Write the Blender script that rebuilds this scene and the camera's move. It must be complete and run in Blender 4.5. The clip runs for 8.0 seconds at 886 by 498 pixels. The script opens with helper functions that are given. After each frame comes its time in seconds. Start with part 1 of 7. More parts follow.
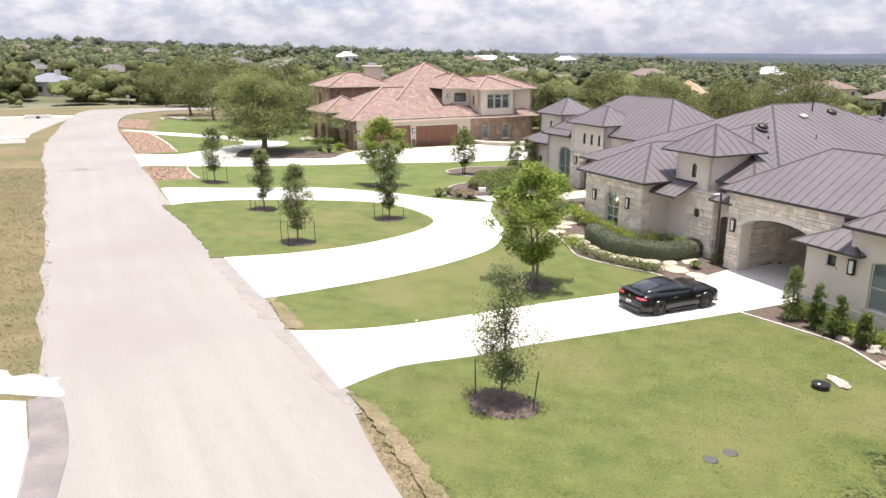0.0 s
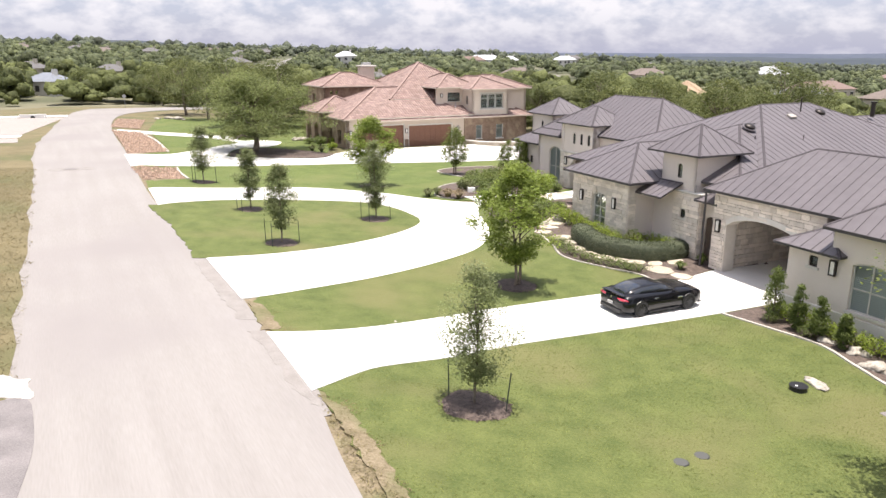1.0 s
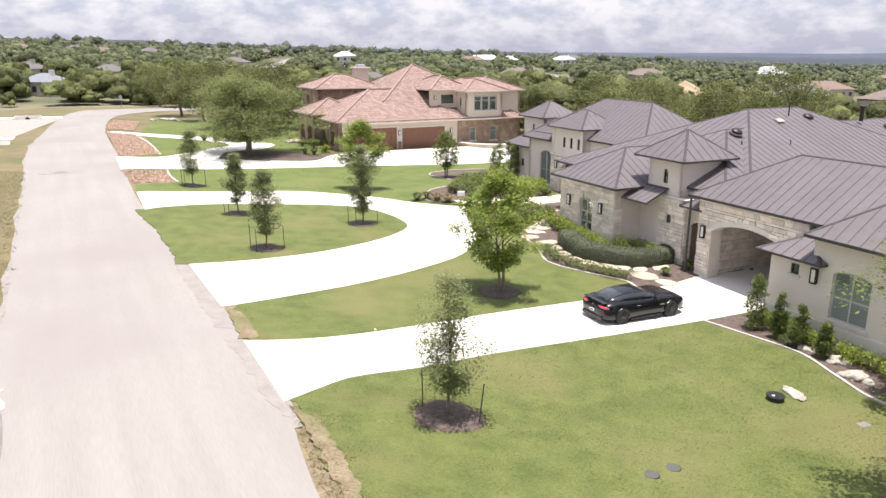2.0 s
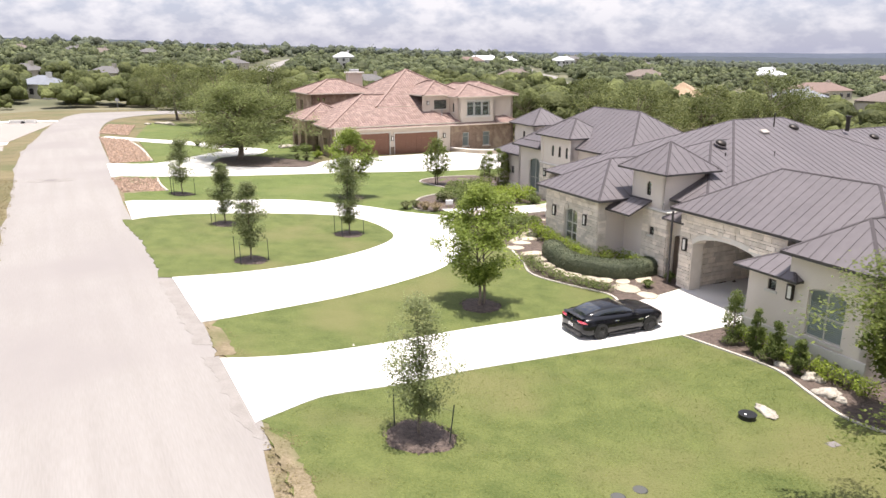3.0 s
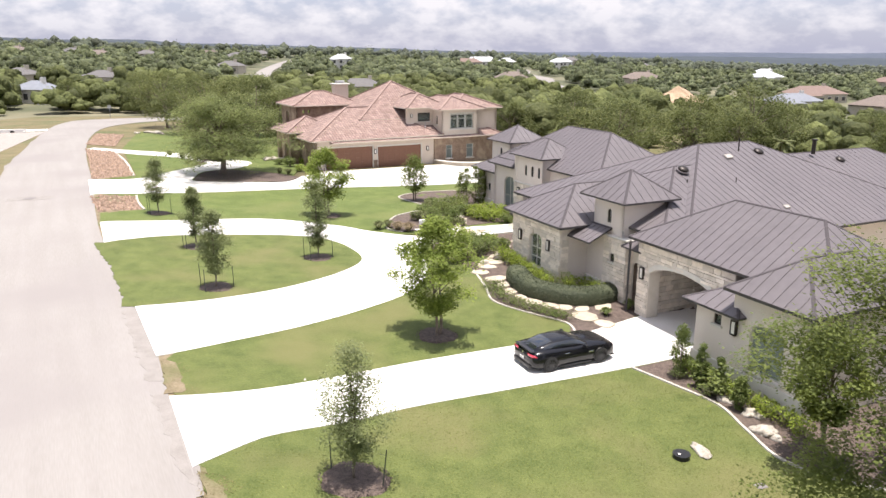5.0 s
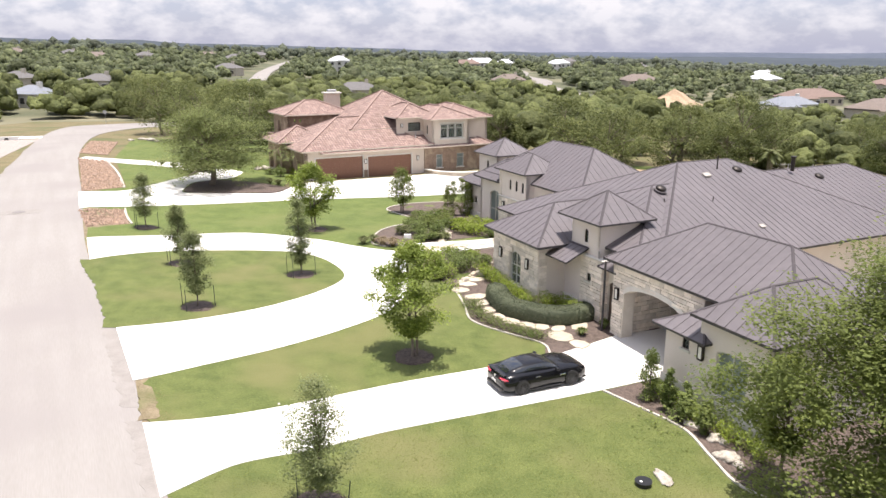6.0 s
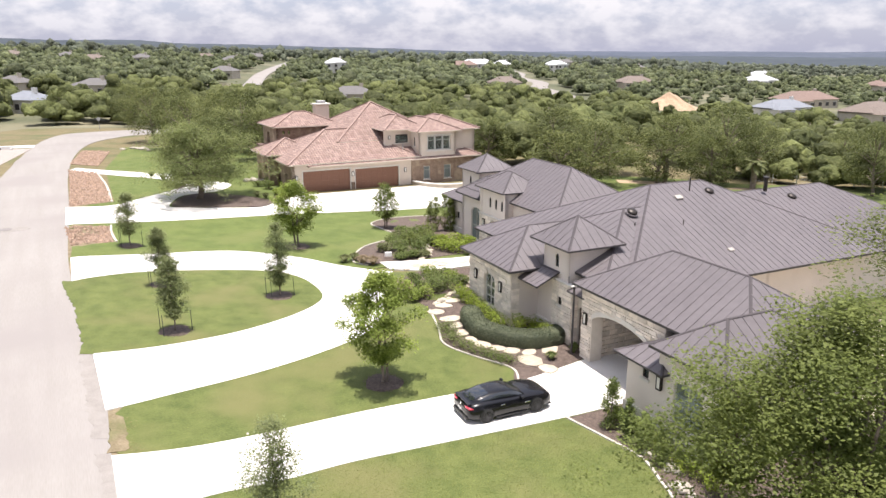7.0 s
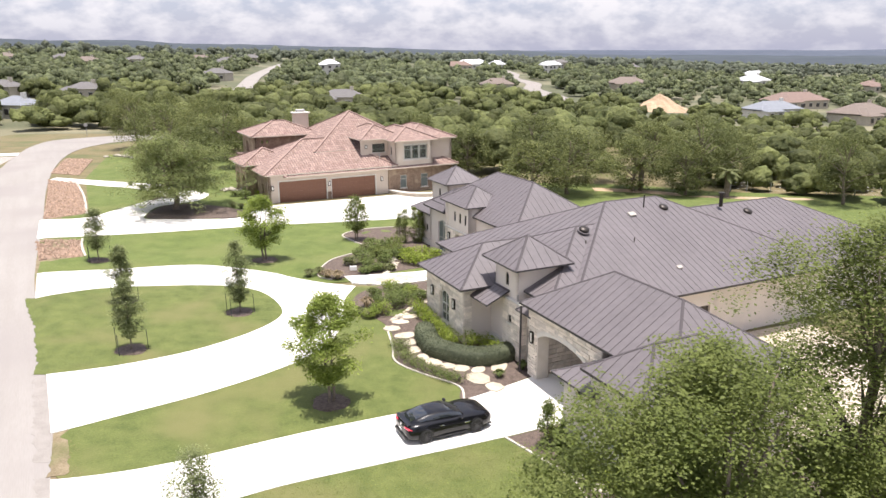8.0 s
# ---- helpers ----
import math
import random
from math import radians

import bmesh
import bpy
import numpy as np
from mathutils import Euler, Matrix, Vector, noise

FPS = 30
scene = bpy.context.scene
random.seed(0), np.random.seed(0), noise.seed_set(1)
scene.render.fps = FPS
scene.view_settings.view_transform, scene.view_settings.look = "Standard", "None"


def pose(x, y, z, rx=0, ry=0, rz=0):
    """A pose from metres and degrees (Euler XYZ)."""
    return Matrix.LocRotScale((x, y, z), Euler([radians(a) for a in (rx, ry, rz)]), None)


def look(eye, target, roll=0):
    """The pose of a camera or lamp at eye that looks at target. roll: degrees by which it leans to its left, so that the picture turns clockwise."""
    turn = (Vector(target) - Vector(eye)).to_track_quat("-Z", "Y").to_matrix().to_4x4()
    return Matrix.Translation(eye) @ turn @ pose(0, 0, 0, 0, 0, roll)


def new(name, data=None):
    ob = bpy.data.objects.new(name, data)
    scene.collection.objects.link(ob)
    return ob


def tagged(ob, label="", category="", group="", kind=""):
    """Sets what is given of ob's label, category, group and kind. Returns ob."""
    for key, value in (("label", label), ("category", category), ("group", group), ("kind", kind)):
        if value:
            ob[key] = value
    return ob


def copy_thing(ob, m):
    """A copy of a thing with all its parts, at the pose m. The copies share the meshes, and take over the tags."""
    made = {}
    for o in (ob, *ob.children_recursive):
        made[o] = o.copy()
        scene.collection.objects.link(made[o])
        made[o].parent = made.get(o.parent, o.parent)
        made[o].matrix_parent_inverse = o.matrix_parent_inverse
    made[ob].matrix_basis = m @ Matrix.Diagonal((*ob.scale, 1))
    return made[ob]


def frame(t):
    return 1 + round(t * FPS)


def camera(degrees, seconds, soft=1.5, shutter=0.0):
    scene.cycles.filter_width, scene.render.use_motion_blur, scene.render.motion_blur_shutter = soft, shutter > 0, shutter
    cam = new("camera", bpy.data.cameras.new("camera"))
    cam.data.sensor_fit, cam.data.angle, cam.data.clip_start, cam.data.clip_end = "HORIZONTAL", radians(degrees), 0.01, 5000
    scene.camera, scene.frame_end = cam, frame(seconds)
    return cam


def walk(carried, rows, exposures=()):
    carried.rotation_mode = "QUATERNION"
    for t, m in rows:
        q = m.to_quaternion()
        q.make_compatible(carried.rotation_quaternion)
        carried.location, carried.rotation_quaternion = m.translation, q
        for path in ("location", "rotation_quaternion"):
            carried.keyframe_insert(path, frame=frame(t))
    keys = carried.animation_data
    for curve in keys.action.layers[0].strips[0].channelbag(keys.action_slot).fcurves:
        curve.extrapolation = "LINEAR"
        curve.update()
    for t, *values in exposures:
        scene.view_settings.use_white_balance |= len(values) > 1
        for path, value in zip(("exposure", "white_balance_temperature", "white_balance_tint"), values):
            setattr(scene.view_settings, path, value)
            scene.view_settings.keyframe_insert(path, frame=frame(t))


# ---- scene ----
# ---------------------------------------------------------------- camera
cam = camera(62.9, 8.0)
METRES, EYE, TILT, LEAN, TURN = 12.6, 9.8, -15.0, 0.0, 0.0
ROWS = [
    (0.0, 0.0, 0.0, 0.0, 0.0, 0.0, -0.0),
    (0.5, 0.035, 0.0054, 0.0005, 0.02, -0.01, -0.03),
    (1.0, 0.0676, 0.0114, 0.0028, 0.02, -0.02, -0.04),
    (1.5, 0.0994, 0.0174, 0.0105, 0.03, -0.04, -0.05),
    (3.0, 0.2049, 0.0064, 0.0825, 0.06, -0.08, -0.07),
    (3.5, 0.2417, 0.0009, 0.1077, 0.07, -0.09, -0.08),
    (4.0, 0.2821, -0.0063, 0.1354, 0.09, -0.09, -0.09),
    (4.5, 0.3259, -0.0196, 0.1672, 0.1, -0.11, -0.1),
    (6.0, 0.4657, -0.0758, 0.2937, 0.09, -0.14, -0.09),
    (6.5, 0.5176, -0.1026, 0.3481, 0.09, -0.16, -0.06),
    (7.0, 0.5855, -0.134, 0.4098, 0.04, -0.2, 0.02),
    (7.5, 0.6789, -0.1644, 0.459, -0.02, -0.24, 0.14),
    (8.0, 0.8045, -0.1909, 0.5031, -0.06, -0.28, 0.21),
]
walk(cam, [(t, pose(0, 0, EYE, TILT, LEAN, TURN) @ pose(METRES * x, METRES * y, METRES * z, 90 + pitch, roll, yaw)) for t, x, y, z, yaw, pitch, roll in ROWS], exposures=[(0.0, 1.06, 6650, 13), (8.0, 1.06, 6650, 13)])

# ---------------------------------------------------------------- sky and sun
TO_SUN = Vector((0.03, -0.07, 0.99)).normalized()
world = bpy.data.worlds.new("world")
scene.world = world
world.use_nodes = True
wn, wl = world.node_tree.nodes, world.node_tree.links
wn.clear()
sky = wn.new("ShaderNodeTexSky")
sky.sky_type, sky.sun_disc = "NISHITA", False
sky.sun_elevation = math.asin(TO_SUN.z)
sky.sun_rotation = math.atan2(TO_SUN.x, TO_SUN.y)
sky.air_density, sky.dust_density, sky.ozone_density = 1.0, 1.5, 1.0
wco = wn.new("ShaderNodeTexCoord")
wsep = wn.new("ShaderNodeSeparateXYZ")
wl.new(wco.outputs["Generated"], wsep.inputs["Vector"])
# a deck of cumulus seen in perspective: the direction divided by its height
wlift = wn.new("ShaderNodeMath")
wlift.operation = "ADD"
wlift.inputs[1].default_value = 0.6
wl.new(wsep.outputs["Z"], wlift.inputs[0])
wdeck = wn.new("ShaderNodeVectorMath")
wdeck.operation = "DIVIDE"
wl.new(wco.outputs["Generated"], wdeck.inputs[0])
wl.new(wlift.outputs["Value"], wdeck.inputs[1])
wnoise = wn.new("ShaderNodeTexNoise")
wnoise.inputs["Scale"].default_value, wnoise.inputs["Detail"].default_value = 13.0, 7
wnoise.inputs["Roughness"].default_value = 0.56
wl.new(wdeck.outputs["Vector"], wnoise.inputs["Vector"])
wramp = wn.new("ShaderNodeValToRGB")
wramp.color_ramp.elements[0].position, wramp.color_ramp.elements[1].position = 0.4, 0.61
wl.new(wnoise.outputs["Fac"], wramp.inputs["Fac"])
# thin haze low down, a brighter cloud deck higher up
wup = wn.new("ShaderNodeMapRange")
wup.inputs["From Max"].default_value = 0.8
wup.inputs["To Min"].default_value, wup.inputs["To Max"].default_value = 0.88, 0.35
wl.new(wsep.outputs["Z"], wup.inputs["Value"])
whaze = wn.new("ShaderNodeMix")
whaze.data_type = "RGBA"
whaze.inputs["B"].default_value = (1.3, 1.37, 1.84, 1)
wl.new(wup.outputs["Result"], whaze.inputs["Factor"])
wl.new(sky.outputs["Color"], whaze.inputs["A"])
wtop = wn.new("ShaderNodeMix")
wtop.data_type = "RGBA"
wtop.inputs["A"].default_value, wtop.inputs["B"].default_value = (2.65, 2.65, 2.8, 1), (3.4, 3.4, 3.5, 1)
wl.new(wsep.outputs["Z"], wtop.inputs["Factor"])
wmix = wn.new("ShaderNodeMix")
wmix.data_type = "RGBA"
wlow = wn.new("ShaderNodeMapRange")
wlow.inputs["From Max"].default_value = 0.06
wlow.inputs["To Min"].default_value, wlow.inputs["To Max"].default_value = 0.3, 1.0
wl.new(wsep.outputs["Z"], wlow.inputs["Value"])
wthin = wn.new("ShaderNodeMath")
wthin.operation = "MULTIPLY"
wl.new(wramp.outputs["Color"], wthin.inputs[0])
wl.new(wlow.outputs["Result"], wthin.inputs[1])
wl.new(wthin.outputs["Value"], wmix.inputs["Factor"])
wl.new(whaze.outputs["Result"], wmix.inputs["A"])
wl.new(wtop.outputs["Result"], wmix.inputs["B"])
wbg = wn.new("ShaderNodeBackground")
wbg.inputs["Strength"].default_value = 0.17
wout = wn.new("ShaderNodeOutputWorld")
wl.new(wmix.outputs["Result"], wbg.inputs["Color"])
wl.new(wbg.outputs["Background"], wout.inputs["Surface"])
sun_data = bpy.data.lights.new("sun", "SUN")
sun_data.energy, sun_data.angle, sun_data.color = 3.75, radians(0.6), (1.0, 0.96, 0.9)
sun = new("sun", sun_data)
sun.matrix_world = look(TO_SUN * 100, (0, 0, 0))
# ---------------------------------------------------------------- materials
def material(name, a, b, scale=2.0, rough=0.8, bump=0.0, fine=30.0, metal=0.0, spread=0.0, island=False, third=None, patch=0.25, detail=5, stretch=None):
    """Two colours mixed by a coarse and a fine noise in world metres, with relief; spread: how far pieces differ in brightness."""
    m = bpy.data.materials.new(name)
    m.use_nodes = True
    n, l = m.node_tree.nodes, m.node_tree.links
    p = n["Principled BSDF"]
    p.inputs["Roughness"].default_value, p.inputs["Metallic"].default_value = rough, metal
    at = n.new("ShaderNodeNewGeometry")
    where = at.outputs["Position"]
    if stretch:
        mp = n.new("ShaderNodeMapping")
        mp.inputs["Scale"].default_value = stretch
        l.new(where, mp.inputs["Vector"])
        where = mp.outputs["Vector"]
    n1, n2 = n.new("ShaderNodeTexNoise"), n.new("ShaderNodeTexNoise")
    n1.inputs["Scale"].default_value, n2.inputs["Scale"].default_value = scale, fine
    n1.inputs["Detail"].default_value = n2.inputs["Detail"].default_value = detail
    for t in (n1, n2):
        l.new(where, t.inputs["Vector"])
    add = n.new("ShaderNodeMix")
    add.data_type = "FLOAT"
    add.inputs["Factor"].default_value = 0.5
    l.new(n1.outputs["Fac"], add.inputs["A"])
    l.new(n2.outputs["Fac"], add.inputs["B"])
    ramp = n.new("ShaderNodeValToRGB")
    e = ramp.color_ramp.elements
    e[0].position, e[1].position = 0.36, 0.64
    e[0].color, e[1].color = (*a, 1), (*b, 1)
    l.new(add.outputs["Result"], ramp.inputs["Fac"])
    colour = ramp.outputs["Color"]
    if third:
        n3 = n.new("ShaderNodeTexNoise")
        n3.inputs["Scale"].default_value, n3.inputs["Detail"].default_value = patch, 3
        l.new(at.outputs["Position"], n3.inputs["Vector"])
        r3 = n.new("ShaderNodeValToRGB")
        r3.color_ramp.elements[0].position, r3.color_ramp.elements[1].position = 0.48, 0.68
        l.new(n3.outputs["Fac"], r3.inputs["Fac"])
        mx = n.new("ShaderNodeMix")
        mx.data_type = "RGBA"
        mx.inputs["B"].default_value = (*third, 1)
        l.new(r3.outputs["Color"], mx.inputs["Factor"])
        l.new(colour, mx.inputs["A"])
        colour = mx.outputs["Result"]
    if spread:
        mr = n.new("ShaderNodeMapRange")
        mr.inputs["To Min"].default_value, mr.inputs["To Max"].default_value = 1 - spread, 1 + spread
        if island:
            l.new(at.outputs["Random Per Island"], mr.inputs["Value"])
        else:
            oi = n.new("ShaderNodeObjectInfo")
            l.new(oi.outputs["Random"], mr.inputs["Value"])
        hs = n.new("ShaderNodeHueSaturation")
        l.new(mr.outputs["Result"], hs.inputs["Value"])
        l.new(colour, hs.inputs["Color"])
        colour = hs.outputs["Color"]
    l.new(colour, p.inputs["Base Color"])
    if bump:
        bp = n.new("ShaderNodeBump")
        bp.inputs["Strength"].default_value, bp.inputs["Distance"].default_value = 0.9, bump
        l.new(n2.outputs["Fac"], bp.inputs["Height"])
        l.new(bp.outputs["Normal"], p.inputs["Normal"])
    return m


def leaf_material(name, a, b, scale=0.5, glow=0.35, fine=0, bump=0.0, spread=0.3):
    """Leaves: diffuse with light coming through, colour varied from clump to clump and leaf to leaf."""
    m = material(name, a, b, scale, 0.6, bump, fine or scale * 6, spread=spread, island=True)
    n, l = m.node_tree.nodes, m.node_tree.links
    p, out = n["Principled BSDF"], n["Material Output"]
    p.inputs["Specular IOR Level"].default_value = 0.25
    tr = n.new("ShaderNodeBsdfTranslucent")
    mix = n.new("ShaderNodeMixShader")
    mix.inputs["Fac"].default_value = glow
    l.new(p.inputs["Base Color"].links[0].from_socket, tr.inputs["Color"])
    l.new(p.outputs["BSDF"], mix.inputs[1])
    l.new(tr.outputs["BSDF"], mix.inputs[2])
    l.new(mix.outputs["Shader"], out.inputs["Surface"])
    return m


def plain(name, colour, rough=0.5, metal=0.0, coat=0.0):
    m = bpy.data.materials.new(name)
    m.use_nodes = True
    p = m.node_tree.nodes["Principled BSDF"]
    p.inputs["Base Color"].default_value = (*colour, 1)
    p.inputs["Roughness"].default_value, p.inputs["Metallic"].default_value = rough, metal
    p.inputs["Coat Weight"].default_value = coat
    return m


M = {}
M["dry"] = material("dry_grass", (0.105, 0.088, 0.04), (0.185, 0.15, 0.078), 0.6, 0.95, 0.03, 14, third=(0.092, 0.098, 0.036), patch=0.12)
M["land"] = material("far_land", (0.062, 0.07, 0.036), (0.11, 0.112, 0.062), 0.08, 0.95, 0, 1.5, third=(0.2, 0.18, 0.115), patch=0.02)
M["lawn"] = material("lawn_grass", (0.06, 0.082, 0.016), (0.122, 0.141, 0.038), 1.1, 0.95, 0.04, 13, third=(0.13, 0.13, 0.045), patch=0.22)
M["lawn_b"] = material("green_lawn_grass", (0.064, 0.092, 0.017), (0.118, 0.148, 0.036), 0.8, 0.95, 0.04, 9, third=(0.118, 0.136, 0.038), patch=0.16)
M["road"] = material("chip_seal", (0.232, 0.214, 0.198), (0.272, 0.254, 0.238), 1.2, 0.9, 0.006, 22, third=(0.228, 0.208, 0.198), patch=0.1, stretch=(1.0, 14, 1))
for _n in M["road"].node_tree.nodes:
    if _n.bl_idname == "ShaderNodeMapping":
        _n.vector_type = "TEXTURE"
        _n.inputs["Rotation"].default_value = (0, 0, radians(27.8))
M["verge"] = material("worn_verge_dirt", (0.12, 0.095, 0.05), (0.25, 0.20, 0.13), 1.6, 0.95, 0.03, 12, third=(0.115, 0.12, 0.045), patch=0.5)
M["patch"] = material("dark_asphalt", (0.13, 0.117, 0.115), (0.235, 0.214, 0.207), 0.9, 0.9, 0.006, 30)
M["apron"] = material("chip_seal_apron", (0.2, 0.181, 0.166), (0.268, 0.248, 0.23), 1.5, 0.9, 0.006, 20)
M["concrete"] = material("concrete", (0.60, 0.58, 0.545), (0.70, 0.68, 0.65), 0.5, 0.85, 0.002, 25)
M["gravel"] = material("white_gravel", (0.28, 0.255, 0.225), (0.6, 0.57, 0.525), 3, 0.9, 0.02, 20)
M["mulch"] = material("bark_mulch", (0.05, 0.036, 0.029), (0.15, 0.112, 0.094), 6, 0.95, 0.03, 28)
M["edging"] = material("pale_edging", (0.36, 0.33, 0.28), (0.50, 0.46, 0.41), 3, 0.85, 0.004, 30)
M["stucco"] = material("stucco", (0.62, 0.55, 0.49), (0.69, 0.62, 0.555), 0.8, 0.9, 0.003, 45)
M["stucco_b"] = material("pale_stucco", (0.55, 0.47, 0.39), (0.62, 0.53, 0.45), 0.8, 0.9, 0.003, 45)
M["trim"] = material("cast_stone", (0.55, 0.52, 0.47), (0.63, 0.60, 0.55), 2, 0.8, 0.002, 30)
M["stone"] = material("limestone", (0.59, 0.52, 0.435), (0.80, 0.725, 0.64), 2.5, 0.9, 0.012, 22, spread=0.19)
M["mortar"] = material("mortar", (0.54, 0.49, 0.42), (0.63, 0.575, 0.51), 2.5, 0.95, 0.004, 40)
M["metal"] = material("standing_seam_metal", (0.108, 0.095, 0.100), (0.134, 0.118, 0.124), 0.35, 0.5, 0, 3, metal=0.0)
M["cap"] = plain("ridge_cap_metal", (0.078, 0.069, 0.073), 0.75)
M["cap"].node_tree.nodes["Principled BSDF"].inputs["Specular IOR Level"].default_value = 0.15
M["fascia"] = plain("dark_fascia", (0.045, 0.04, 0.042), 0.5)
M["soffit"] = plain("soffit_paint", (0.36, 0.33, 0.30), 0.8)
M["bronze"] = plain("bronze_frame", (0.035, 0.028, 0.024), 0.4, 0.4)
M["frame"] = plain("pale_window_frame", (0.52, 0.50, 0.46), 0.5)
M["glass"] = plain("window_glass", (0.55, 0.62, 0.6), 0.03)
M["glass"].node_tree.nodes["Principled BSDF"].inputs["Transmission Weight"].default_value = 0.9
M["blind"] = plain("window_blind", (0.26, 0.30, 0.28), 0.6)
M["lamp_glass"] = plain("frosted_lamp_glass", (0.75, 0.73, 0.68), 0.35)
M["wood"] = material("stained_door_wood", (0.165, 0.075, 0.045), (0.225, 0.105, 0.062), 3, 0.55, 0.002, 30, stretch=(1, 1, 8))
M["darkwood"] = material("dark_gate_wood", (0.06, 0.042, 0.032), (0.10, 0.07, 0.05), 3, 0.6, 0.002, 30)
M["brick"] = material("brown_stone", (0.17, 0.115, 0.085), (0.30, 0.215, 0.155), 1.8, 0.9, 0.02, 9, spread=0.3, third=(0.36, 0.28, 0.2), patch=1.1)
M["bark"] = material("bark", (0.11, 0.085, 0.065), (0.22, 0.18, 0.145), 4, 0.95, 0.02, 25)
M["rock"] = material("pale_limestone_rock", (0.25, 0.22, 0.18), (0.48, 0.44, 0.38), 5, 0.9, 0.05, 9)
M["flag"] = material("flagstone", (0.36, 0.30, 0.23), (0.50, 0.44, 0.35), 2.5, 0.85, 0.006, 18, spread=0.12)
M["river"] = material("river_rock", (0.20, 0.13, 0.09), (0.38, 0.275, 0.205), 3, 0.85, 0, 12, spread=0.35, island=True)
M["river_bed"] = material("river_rock_bed", (0.15, 0.095, 0.068), (0.32, 0.22, 0.16), 5, 0.9, 0.03, 9)
M["river_grey"] = material("grey_rock_bed", (0.20, 0.17, 0.15), (0.40, 0.36, 0.33), 4, 0.9, 0.03, 9)
M["black"] = plain("black_plastic", (0.012, 0.012, 0.013), 0.45)
M["stake"] = plain("green_steel_stake", (0.03, 0.04, 0.035), 0.6)
M["steel"] = plain("galvanised_steel", (0.42, 0.42, 0.43), 0.4, 0.7)
M["white"] = plain("white_paint", (0.78, 0.77, 0.74), 0.6)
M["cover"] = plain("grey_cover", (0.07, 0.07, 0.065), 0.7)
M["red"] = plain("red_sign", (0.45, 0.02, 0.02), 0.5)
M["paint"] = plain("black_car_paint", (0.005, 0.005, 0.007), 0.22, 0.0, 0.35)
M["paint"].node_tree.nodes["Principled BSDF"].inputs["Specular IOR Level"].default_value = 0.3
M["tyre"] = plain("tyre_rubber", (0.015, 0.015, 0.015), 0.8)
M["rim"] = plain("dark_alloy", (0.07, 0.07, 0.075), 0.35, 0.8)
M["chrome"] = plain("chrome", (0.7, 0.7, 0.72), 0.12, 1.0)
M["tail"] = plain("red_lamp_lens", (0.55, 0.03, 0.06), 0.2, 0.0, 1.0)
M["carglass"] = plain("tinted_car_glass", (0.015, 0.018, 0.022), 0.04, 0.0, 1.0)
M["leaf_oak"] = leaf_material("oak_leaves", (0.124, 0.158, 0.042), (0.218, 0.254, 0.078), 0.6, 0.55, spread=0.22)
M["leaf_live"] = leaf_material("live_oak_leaves", (0.15, 0.18, 0.066), (0.25, 0.28, 0.108), 0.35, 0.5)
M["leaf_young"] = leaf_material("young_oak_leaves", (0.165, 0.195, 0.085), (0.275, 0.305, 0.145), 0.9, 0.55)
M["leaf_bright"] = leaf_material("bright_leaves", (0.165, 0.222, 0.042), (0.295, 0.352, 0.085), 0.9, 0.5)
M["leaf_wood"] = leaf_material("woodland_leaves", (0.066, 0.082, 0.026), (0.205, 0.225, 0.082), 0.16, 0.4, 1.6, 0.7, 0.4)
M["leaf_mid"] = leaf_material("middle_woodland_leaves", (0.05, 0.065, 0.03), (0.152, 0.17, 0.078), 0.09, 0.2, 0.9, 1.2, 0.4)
# leaves of the farthest wood, greyed and blued to paint in distance haze
M["leaf_far"] = leaf_material("far_leaves_haze_tint", (0.05, 0.062, 0.042), (0.118, 0.132, 0.086), 0.05, 0.15, 0.5, 2.0, 0.35)
M["leaf_hedge"] = leaf_material("hedge_leaves", (0.075, 0.09, 0.055), (0.14, 0.155, 0.095), 1.2, 0.3)
M["leaf_lime"] = leaf_material("yellow_green_leaves", (0.175, 0.235, 0.03), (0.285, 0.345, 0.06), 1.5, 0.45)
M["leaf_shrub"] = leaf_material("shrub_leaves", (0.105, 0.14, 0.04), (0.19, 0.23, 0.075), 1.2, 0.45)
M["leaf_grass"] = leaf_material("ornamental_grass_blades", (0.10, 0.12, 0.045), (0.20, 0.21, 0.09), 1.5)
M["leaf_mag"] = leaf_material("magnolia_leaves", (0.075, 0.105, 0.022), (0.19, 0.215, 0.045), 1.2, 0.35)
M["leaf_tan"] = leaf_material("dry_grass_blades", (0.22, 0.17, 0.10), (0.36, 0.29, 0.19), 1.5)
M["sand"] = material("bare_sand", (0.30, 0.21, 0.135), (0.44, 0.33, 0.225), 0.3, 0.95, 0.05, 2)
# hills: distance haze is mixed into the base colour as a blue cast
M["hill"] = material("far_hill_haze_tint", (0.05, 0.062, 0.09), (0.07, 0.083, 0.112), 0.004, 1.0, 0, 0.02)
M["hill2"] = material("middle_hill_haze_tint", (0.03, 0.04, 0.052), (0.044, 0.056, 0.068), 0.01, 1.0, 0, 0.05)


